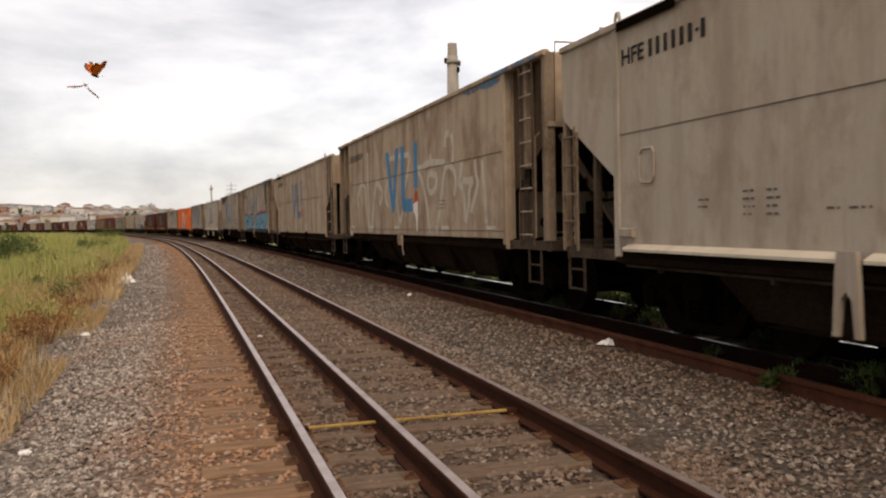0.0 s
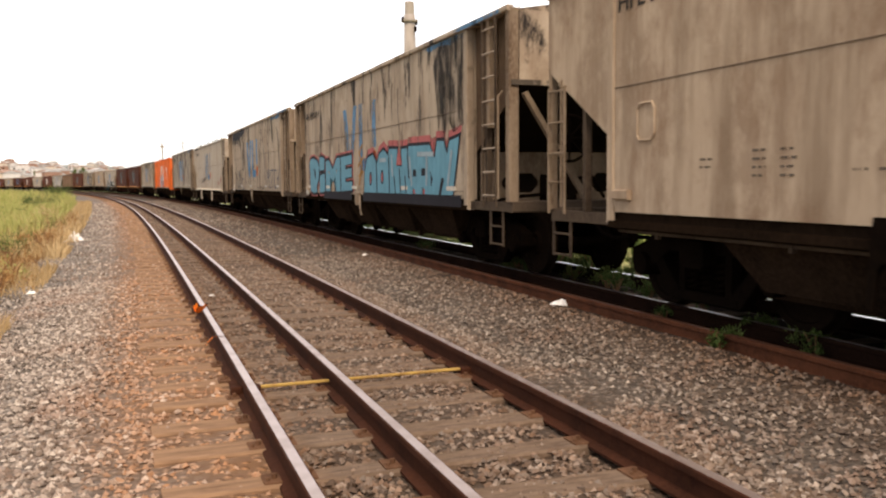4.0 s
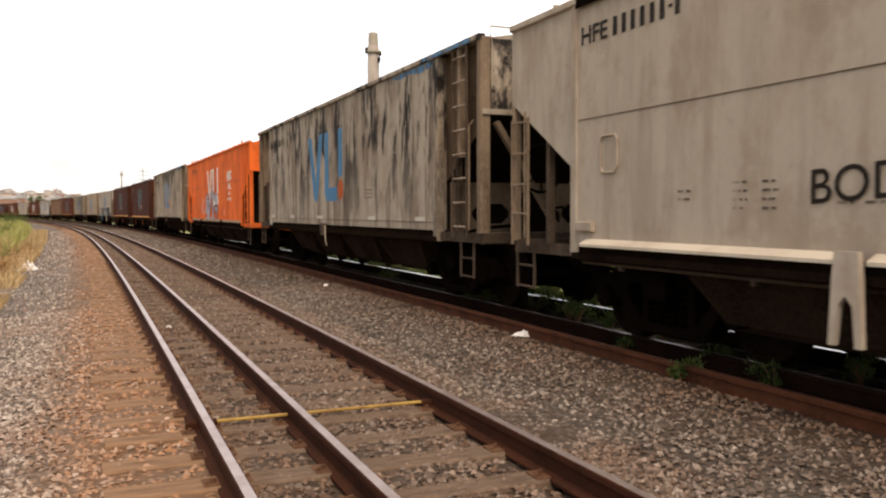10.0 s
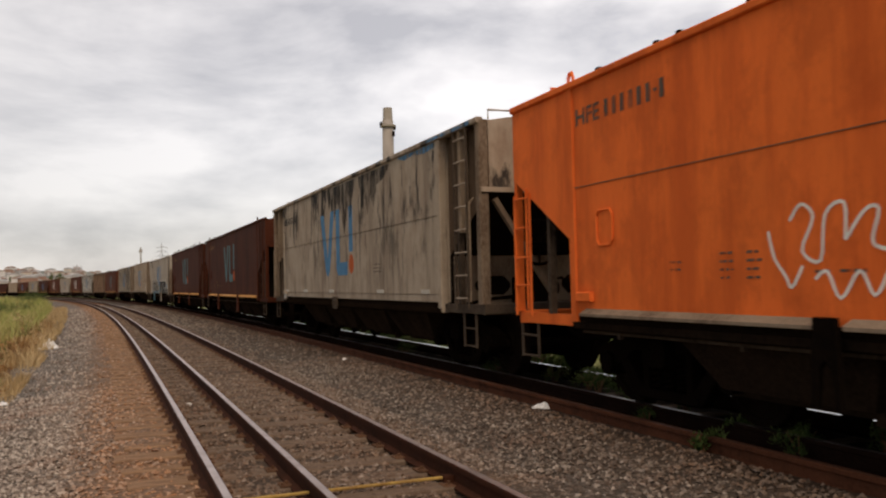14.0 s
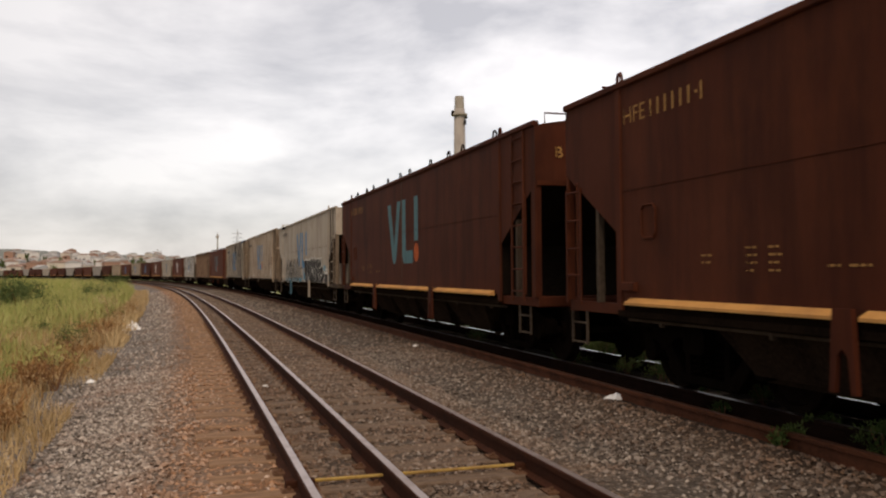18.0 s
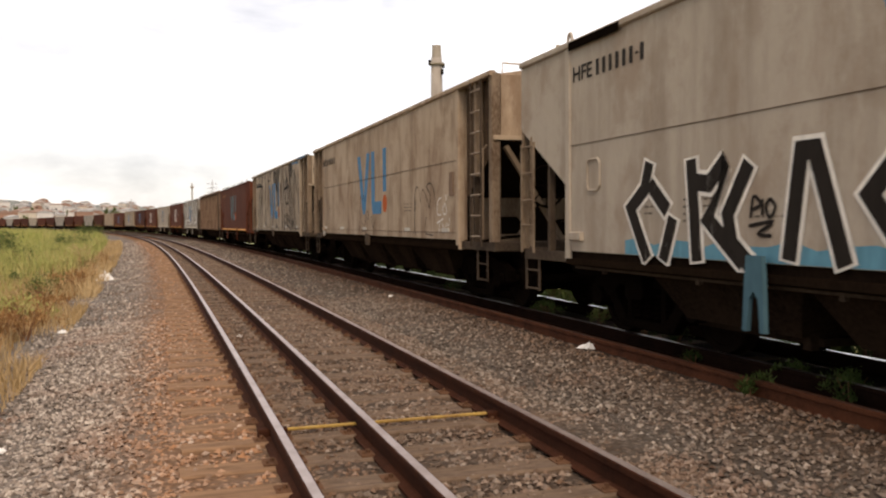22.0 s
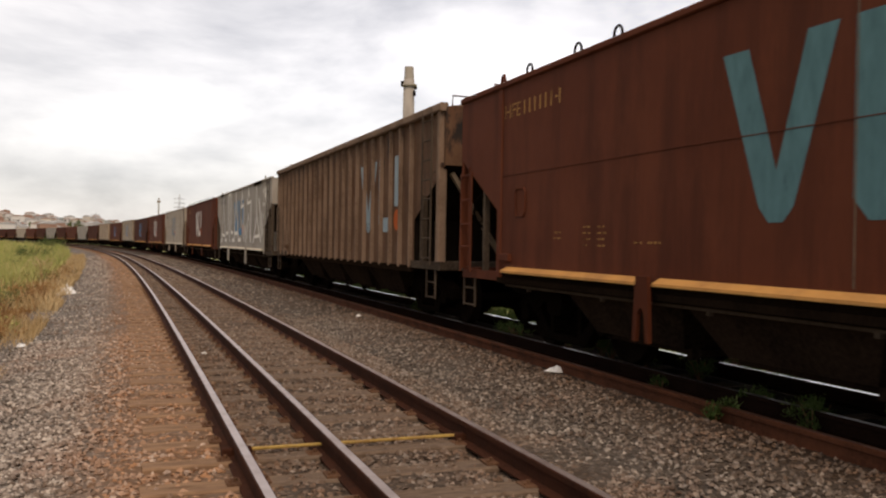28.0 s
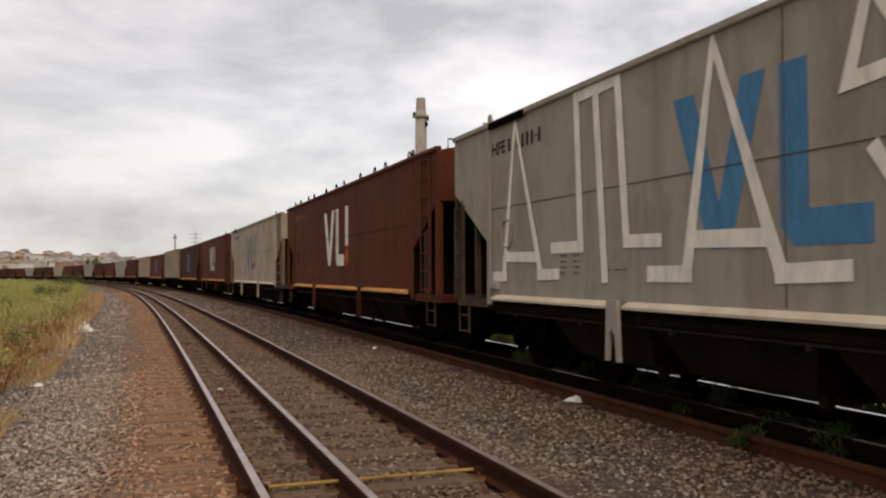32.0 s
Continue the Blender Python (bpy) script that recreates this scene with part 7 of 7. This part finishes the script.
def hills():
    """Low ground rising towards the town and a flat-topped ridge behind it."""
    g = Geo()
    na, rs = 90, [420, 520, 640, 780, 950, 1150, 1400, 1750, 2300, 3200]
    for r in rs:
        for i in range(na + 1):
            b = radians(-75 + 150 * i / na)
            h = 1.9 * max(0, (r - 420) / 60) * (0.75 + 0.5 * noise.noise(Vector((i * 0.11, r * 0.003, 1))))
            h *= 1.15 if i > na * 0.5 else 0.8
            if r >= 1400:
                edge = 1 / (1 + math.exp(-(i - na * 0.5 - 4.3) * 3))
                h = min(h, 20) * 0.9 + 32 * edge * min(1, (r - 1150) / 500)
            g.v.append((-r * math.sin(b), r * math.cos(b), -0.9 + min(h, 62)))
    for k in range(len(rs) - 1):
        g.f += [(k * (na + 1) + i, k * (na + 1) + i + 1, (k + 1) * (na + 1) + i + 1, (k + 1) * (na + 1) + i) for i in range(na)]
    me = bpy.data.meshes.new("hills")
    me.from_pydata(g.v, [], g.f)
    me.shade_smooth()
    tagged(part("hills", me, HILL), "low hazy hills behind the town", "hills", kind="structure")

    def z(x, y):
        r, b = math.hypot(x, y), math.degrees(math.atan2(-x, y))
        i = (b + 75) / 150 * na
        k = max(0, min(len(rs) - 2, sum(1 for q in rs if q <= r) - 1))
        t = (r - rs[k]) / (rs[k + 1] - rs[k])
        i0 = int(max(0, min(na - 1, i)))
        a = g.v[k * (na + 1) + i0][2]
        c = g.v[(k + 1) * (na + 1) + i0][2]
        return a + (c - a) * t
    return z


HILL_Z = hills()
WALLS = [worn(n, c, tuple(q * 0.85 for q in c), tuple(min(0.9, q * 1.08) for q in c), 0.9, 0, 0.5, amount=0.2) for n, c in (("white_render", (0.68, 0.65, 0.62)), ("cream_render", (0.62, 0.55, 0.46)), ("bare_brick_wall", (0.36, 0.22, 0.16)), ("grey_render", (0.45, 0.43, 0.42)))]
# clay greyed in its colour for the haze over the town
ROOFS = [worn(n, c, tuple(q * 0.8 for q in c), tuple(q * 1.1 for q in c), 0.9, 0, 0.5, amount=0.2) for n, c in (("clay_tile_roof", (0.38, 0.26, 0.21)), ("fibre_cement_roof", (0.46, 0.44, 0.43)))]


def town():
    """Small houses up the far slope."""
    rng = np.random.default_rng(77)
    shapes = []
    for k in range(5):
        w, d, h = rng.uniform(6, 10), rng.uniform(6, 9), rng.choice([3.0, 3.2, 5.8])
        wall = Geo().box(-w / 2, w / 2, -d / 2, d / 2, -3, h)
        roof = Geo().prism([(-w / 2 - 0.4, h), (w / 2 + 0.4, h), (w / 2 + 0.4, h + 0.15), (0, h + 1.6), (-w / 2 - 0.4, h + 0.15)], 1, -d / 2 - 0.3, d / 2 + 0.3)
        win = Geo()
        for fl in range(1 if h < 4 else 2):
            if fl == 0:
                win.box(-0.28 * w, -0.28 * w + 2.2, -d / 2 - 0.05, -d / 2 + 0.1, 0.9, 2.2)
        shapes.append((wall.mesh("wall"), roof.mesh("roof"), win.mesh("window")))
    for k in range(330):
        b = radians(rng.uniform(-3.5, 19)) if k < 300 else radians(rng.uniform(-60, -30))
        r = rng.uniform(520, 1150)
        x, y = -r * math.sin(b), r * math.cos(b)
        wall, roof, win = shapes[int(rng.integers(5))]
        ob = new("house")
        ob.matrix_world = Matrix.Translation((x, y, HILL_Z(x, y) + 0.3)) @ Matrix.Rotation(b + rng.uniform(-0.6, 0.6), 4, "Z")
        wm, rm = int(rng.choice([0, 0, 0, 1, 1, 2, 3])), int(rng.choice([0, 0, 1]))
        tagged(ob, ("white", "cream", "bare brick", "grey")[wm] + " house with a " + ("clay tile" if rm == 0 else "pale sheet") + " roof on the far slope", "house", "houses on the far slope")
        part("wall", wall, WALLS[wm], ob)
        part("roof", roof, ROOFS[rm], ob)
        part("window", win, UNDER, ob)
    n = 0
    while n < 60:
        b, r = radians(rng.uniform(-60, 26)), rng.uniform(430, 1100)
        x, y = -r * math.sin(b), r * math.cos(b)
        tree(x, y, HILL_Z(x, y), rng.uniform(2.5, 4.5), rng.uniform(5, 9), 100 + n)
        n += 1


TREES = []


def tree(x, y, z, r, h, seed):
    """A far tree: tapered trunk, limbs and a crown of loose leaf clumps."""
    if len(TREES) < 4:
        rng = np.random.default_rng(seed)
        g = Geo().tube([(0, 0, -1), (0.1, 0, 0.4), (0, 0.1, 0.75)], 0.06, 6, 0.02)
        for k in range(5):
            a = k * 1.3
            g.tube([(0, 0, 0.35 + 0.06 * k), (0.25 * math.cos(a), 0.25 * math.sin(a), 0.6 + 0.05 * k)], 0.02, 4, 0.006)
        vs, fs = [], []
        cl = [(rng.normal(0, 0.26), rng.normal(0, 0.26), rng.uniform(0.4, 0.95)) for _ in range(14)]
        for k in range(700):
            c = cl[k % 14]
            p = np.array(c) + rng.normal(0, 0.1, 3)
            d, e = rng.normal(0, 1, 3), rng.normal(0, 1, 3)
            d, e = d / np.linalg.norm(d) * 0.07, e / np.linalg.norm(e) * 0.05
            i = len(vs)
            vs += [tuple(p - d), tuple(p + e), tuple(p + d), tuple(p - e)]
            fs.append((i, i + 1, i + 2, i + 3))
        me = bpy.data.meshes.new("crown")
        me.from_pydata(vs, [], fs)
        TREES.append((g.mesh("trunk"), me))
    trunk, crown = TREES[seed % len(TREES)]
    ob = new("tree")
    ob.matrix_world = Matrix.Translation((x, y, z)) @ Matrix.Diagonal((r, r, h, 1))
    tagged(ob, "dark green broadleaf tree far off among houses", "tree", "far trees")
    part("trunk", trunk, WOOD, ob)
    part("crown", crown, SHRUB, ob)


town()

# ---- small things on the ground ----


def crumple(name, x, y, z, r, flat, seed, mat, label, category):
    """A creased sheet or bag lying on the stones."""
    rng = np.random.default_rng(seed)
    n = 9
    vs, fs = [], []
    for i in range(n):
        for j in range(n):
            u, v = i / (n - 1) * 2 - 1, j / (n - 1) * 2 - 1
            q = max(abs(u), abs(v))
            l = math.hypot(u, v) or 1
            k = q / l * (1 + 0.25 * noise.noise(Vector((u * 2, v * 2, seed))))
            vs.append((u * k * r, v * k * r * 0.6, flat * (1 - q ** 2) * (0.6 + noise.noise(Vector((u * 2.5, v * 2.5, seed + 5)))) + 0.012 * rng.random()))
    m = len(vs)
    vs += [(a, b, c * 0.5 - 0.012) for a, b, c in vs]
    for i in range(n - 1):
        for j in range(n - 1):
            q = i * n + j
            fs += [(q, q + n, q + n + 1, q + 1), (m + q, m + q + 1, m + q + n + 1, m + q + n)]
    rim = [i * n for i in range(n)] + [(n - 1) * n + j for j in range(1, n)] + [i * n + n - 1 for i in range(n - 2, -1, -1)] + [j for j in range(n - 2, 0, -1)]
    fs += [(rim[k], rim[(k + 1) % len(rim)], m + rim[(k + 1) % len(rim)], m + rim[k]) for k in range(len(rim))]
    me = bpy.data.meshes.new(name)
    me.from_pydata(vs, [], fs)
    tagged(part(name, me, mat, m=Matrix.Translation((x, y, z)) @ Matrix.Rotation(seed, 4, "Z")), label, category)


crumple("crumpled_paper", 4.38, 8.27, -0.07, 0.13, 0.07, 3, PAPER, "crumpled white paper lying on the ballast", "litter")
crumple("plastic_bag", -1.62, 26.1, -0.3, 0.27, 0.3, 6, PAPER, "white plastic bag caught in the grass edge", "litter")
crumple("paper_scrap", 4.04, 15.4, -0.07, 0.07, 0.03, 4, PAPER, "small white paper scrap on the ballast", "litter")
crumple("paper_scrap", 4.52, 11.23, -0.06, 0.055, 0.03, 5, PAPER, "small white paper scrap on the ballast", "litter")
crumple("paper_scrap", 0.91, 11.21, -0.15, 0.045, 0.02, 2, PAPER, "small white paper scrap on the ballast", "litter")
crumple("paper_scrap", -1.43, 13.5, -0.27, 0.11, 0.05, 8, PAPER, "small white paper scrap on the ballast", "litter")
crumple("paper_scrap", -1.1, 6.46, -0.25, 0.05, 0.03, 9, PAPER, "small white paper scrap on the ballast", "litter")
crumple("red_wrapper", 4.5, 7.66, -0.06, 0.06, 0.02, 7, RED, "small red plastic wrapper beside the rail", "litter")
_rod = Geo()
_rod.box(0.75, 2.33, 5.835, 5.865, -0.115, -0.095, 0.005)
_rod_ob = tagged(part("gauge_rod", _rod, YELLOW), "thin yellow painted steel rod across the track", "rod")
for _x in (0.683, 2.353):
    part("clamp", Geo().box(_x - 0.1, _x + 0.1, 5.81, 5.89, -0.15, -0.09, 0.01), RAIL_SIDE, _rod_ob)

# ---- butterflies ----
WING_ORANGE = paint_mat("orange_wing_scales", (0.85, 0.2, 0.015))
WING_DARK = paint_mat("dark_wing_edge", (0.05, 0.02, 0.012))


def butterfly():
    """A large orange butterfly; wings hinge on the body."""
    body = Geo().turned([(-0.018, 0.001), (-0.012, 0.003), (0.0, 0.0035), (0.008, 0.004), (0.014, 0.0025), (0.018, 0.003), (0.021, 0.001)], 1, (0, 0, 0), 8)
    root = part("butterfly", body, WING_DARK)
    tagged(root, "large orange butterfly with dark wing edges in flight", "butterfly", "butterflies")
    fore = [(0.0, 0.012), (0.03, 0.026), (0.05, 0.026), (0.047, 0.012), (0.034, 0.0), (0.0, 0.0)]
    hind = [(0.0, 0.0), (0.034, -0.001), (0.036, -0.016), (0.024, -0.03), (0.01, -0.026), (0.0, -0.008)]
    wings = []
    for s in (1, -1):
        g = Geo()
        for poly in (fore, hind):
            g.prism([(s * a, b) for a, b in poly], 2, -0.0004, 0.0004)
        wing = part("wing", g, WING_ORANGE, root)
        rim = Geo()
        for poly in (fore[1:4], hind[1:5]):
            rim.tube([(s * a, b, 0.0) for a, b in poly], 0.0018, 4)
        part("wing_edge", rim, WING_DARK, wing)
        part("antenna", Geo().tube([(s * 0.001, 0.02, 0.001), (s * 0.008, 0.034, 0.005)], 0.0004, 4), WING_DARK, root)
        wings.append((wing, s))
    return root, wings


BUTTERFLIES = [butterfly(), butterfly()]
FLIGHT_A = [(0.00, -0.23, 2.59, 1.74), (0.20, -0.21, 2.60, 1.81), (0.40, -0.09, 2.41, 1.88), (0.60, 0.03, 2.41, 1.92), (0.80, 0.22, 2.59, 1.82), (1.00, 0.38, 2.77, 1.55),
    (1.10, 0.39, 2.87, 1.46), (1.20, 0.40, 2.96, 1.31), (1.30, 0.42, 2.96, 1.25), (1.40, 0.45, 2.96, 1.09), (1.50, 0.41, 2.86, 0.88), (1.60, 0.28, 2.58, 0.58),
    (1.75, 0.01, 2.59, 0.43), (1.90, -0.24, 2.68, 0.53), (2.00, -0.19, 2.79, 0.46), (2.10, -0.07, 2.99, 0.68), (2.20, -0.03, 3.19, 0.75), (2.30, -0.01, 3.29, 0.69),
    (2.40, -0.02, 3.29, 0.67), (2.50, -0.03, 3.18, 0.57), (3.20, -0.30, 3.18, 0.63), (4.00, 0.24, 3.61, 0.76), (4.50, 0.74, 3.76, 0.75), (4.60, 0.84, 3.74, 0.78),
    (4.70, 1.01, 3.48, 0.79), (4.80, 1.27, 3.18, 0.89), (4.90, 1.39, 2.91, 0.96), (5.00, 1.38, 2.69, 1.03), (5.10, 1.40, 2.57, 1.12), (5.20, 1.38, 2.47, 1.11),
    (5.30, 1.30, 2.51, 1.00), (5.40, 1.19, 2.46, 0.96), (5.50, 1.03, 2.32, 1.01), (5.60, 0.89, 2.16, 1.09), (5.70, 0.77, 1.99, 1.12), (5.80, 0.55, 1.86, 1.17),
    (5.90, 0.40, 1.59, 1.25), (6.00, 0.40, 1.33, 1.34), (6.10, 0.56, 1.32, 1.41), (6.20, 0.82, 1.29, 1.52), (6.30, 1.04, 1.13, 1.44), (6.50, 1.40, 1.02, 1.49)]
FLIGHT_B = [(0.00, -0.26, 2.64, 1.72), (0.20, -0.24, 2.64, 1.78), (0.40, -0.14, 2.51, 1.88), (0.60, 0.12, 2.51, 1.95), (0.80, 0.26, 2.69, 1.79), (1.00, 0.41, 2.86, 1.54),
    (1.10, 0.43, 2.96, 1.43), (1.20, 0.45, 2.96, 1.24), (1.30, 0.45, 2.96, 1.11), (1.40, 0.47, 2.96, 0.96), (1.50, 0.46, 2.86, 0.82), (1.60, 0.30, 2.58, 0.49),
    (1.75, 0.04, 2.59, 0.37), (1.90, -0.22, 2.68, 0.46), (2.00, -0.17, 2.79, 0.39), (2.10, -0.08, 2.99, 0.39), (2.20, -0.01, 3.19, 0.64), (2.30, 0.06, 3.29, 0.52),
    (2.40, 0.09, 3.29, 0.51), (2.50, 0.05, 3.18, 0.43), (3.20, -0.24, 3.19, 0.50), (4.00, 0.30, 3.61, 0.66), (4.50, 0.78, 3.75, 0.67), (4.60, 0.90, 3.72, 0.69),
    (4.70, 1.09, 3.46, 0.72), (4.80, 1.32, 3.16, 0.79), (4.90, 1.45, 2.88, 0.88), (5.00, 1.45, 2.65, 0.91), (5.10, 1.47, 2.53, 0.95), (5.20, 1.45, 2.43, 0.99),
    (5.30, 1.39, 2.46, 0.88), (5.40, 1.25, 2.43, 0.83), (5.50, 1.09, 2.29, 0.88), (5.60, 0.88, 2.16, 0.89), (5.70, 0.78, 1.99, 0.98), (5.80, 0.58, 1.85, 1.00),
    (5.90, 0.40, 1.59, 1.12), (6.00, 0.37, 1.39, 1.20), (6.10, 0.55, 1.38, 1.29), (6.20, 0.80, 1.31, 1.31), (6.30, 1.08, 1.15, 1.29), (6.50, 1.40, 1.01, 1.29)]

# ---- what moves ----
TRAIL0, SPEED, SLOW, PITCH = 8.28, -7.187, 0.00492, 14.237
SHIFT = {0: 0.52, 4: -0.2, 5: -0.04, 6: -0.25, 7: 0.06, 9: 0.27, 10: 0.28, 11: 0.34, 12: 0.32, 13: 0.27, 14: 0.31, 15: 0.2, 16: 0.17}


def along(i, t):
    """Distance along the line of a wagon's middle."""
    return TRAIL0 + SPEED * t + SLOW * t * t + PITCH * i - 6.6 + SHIFT.get(i, 0.0)


def motions():
    for i, ob in enumerate(WAGONS):
        rows = []
        for t in range(33):
            s = along(i, t)
            ax, ay, _ = line_at(s - 4.75, TRAIN)
            bx, by, _ = line_at(s + 4.75, TRAIN)
            rows.append((float(t), pose((ax + bx) / 2, (ay + by) / 2, FAR_Z, 0, 0, math.degrees(math.atan2(-(bx - ax), by - ay)))))
        walk(ob, rows)
        near = [t / 15 for t in range(0, 481) if -9 < along(i, t / 15) < 24]
        if i < 20 and near:
            ts = sorted({0.0, 32.0, *near})
            for wheel, sy in WHEELS[i]:
                walk(wheel, [(t, Matrix.Translation((0, sy, 0.42)) @ Matrix.Rotation(-along(i, t) / 0.405, 4, "X")) for t in ts])
    for k, ((root, wings), flight) in enumerate(zip(BUTTERFLIES, (FLIGHT_A, FLIGHT_B))):
        rows = []
        for n, (t, x, y, z) in enumerate(flight):
            a, b = flight[max(0, n - 1)], flight[min(len(flight) - 1, n + 1)]
            yaw = 40 * math.sin(3.1 * t + k) + (25 if b[1] < a[1] else -25)
            rows.append((t, pose(x, y, z, 15 * math.sin(9 * t + k), 20 * math.sin(7 * t + 2 * k), yaw)))
        rows += [(8.0, pose(5 + k, -4, 3.0, 0, 0, -60)), (12.0, pose(9 + k, -14, 5.0, 0, 0, -60)), (32.0, pose(14 + k, -30, 8.0, 0, 0, -60))]
        walk(root, rows)
        beat = (62, 20, -28, 14)
        ts = [n / 15 for n in range(0, 105)]
        for wing, s in wings:
            walk(wing, [(t, Matrix.Rotation(radians(-s * beat[(n + 2 * k) % 4]), 4, "Y")) for n, t in enumerate(ts)] + [(32.0, Matrix.Rotation(radians(-s * 20), 4, "Y"))])


sleepers(BED)
motions()
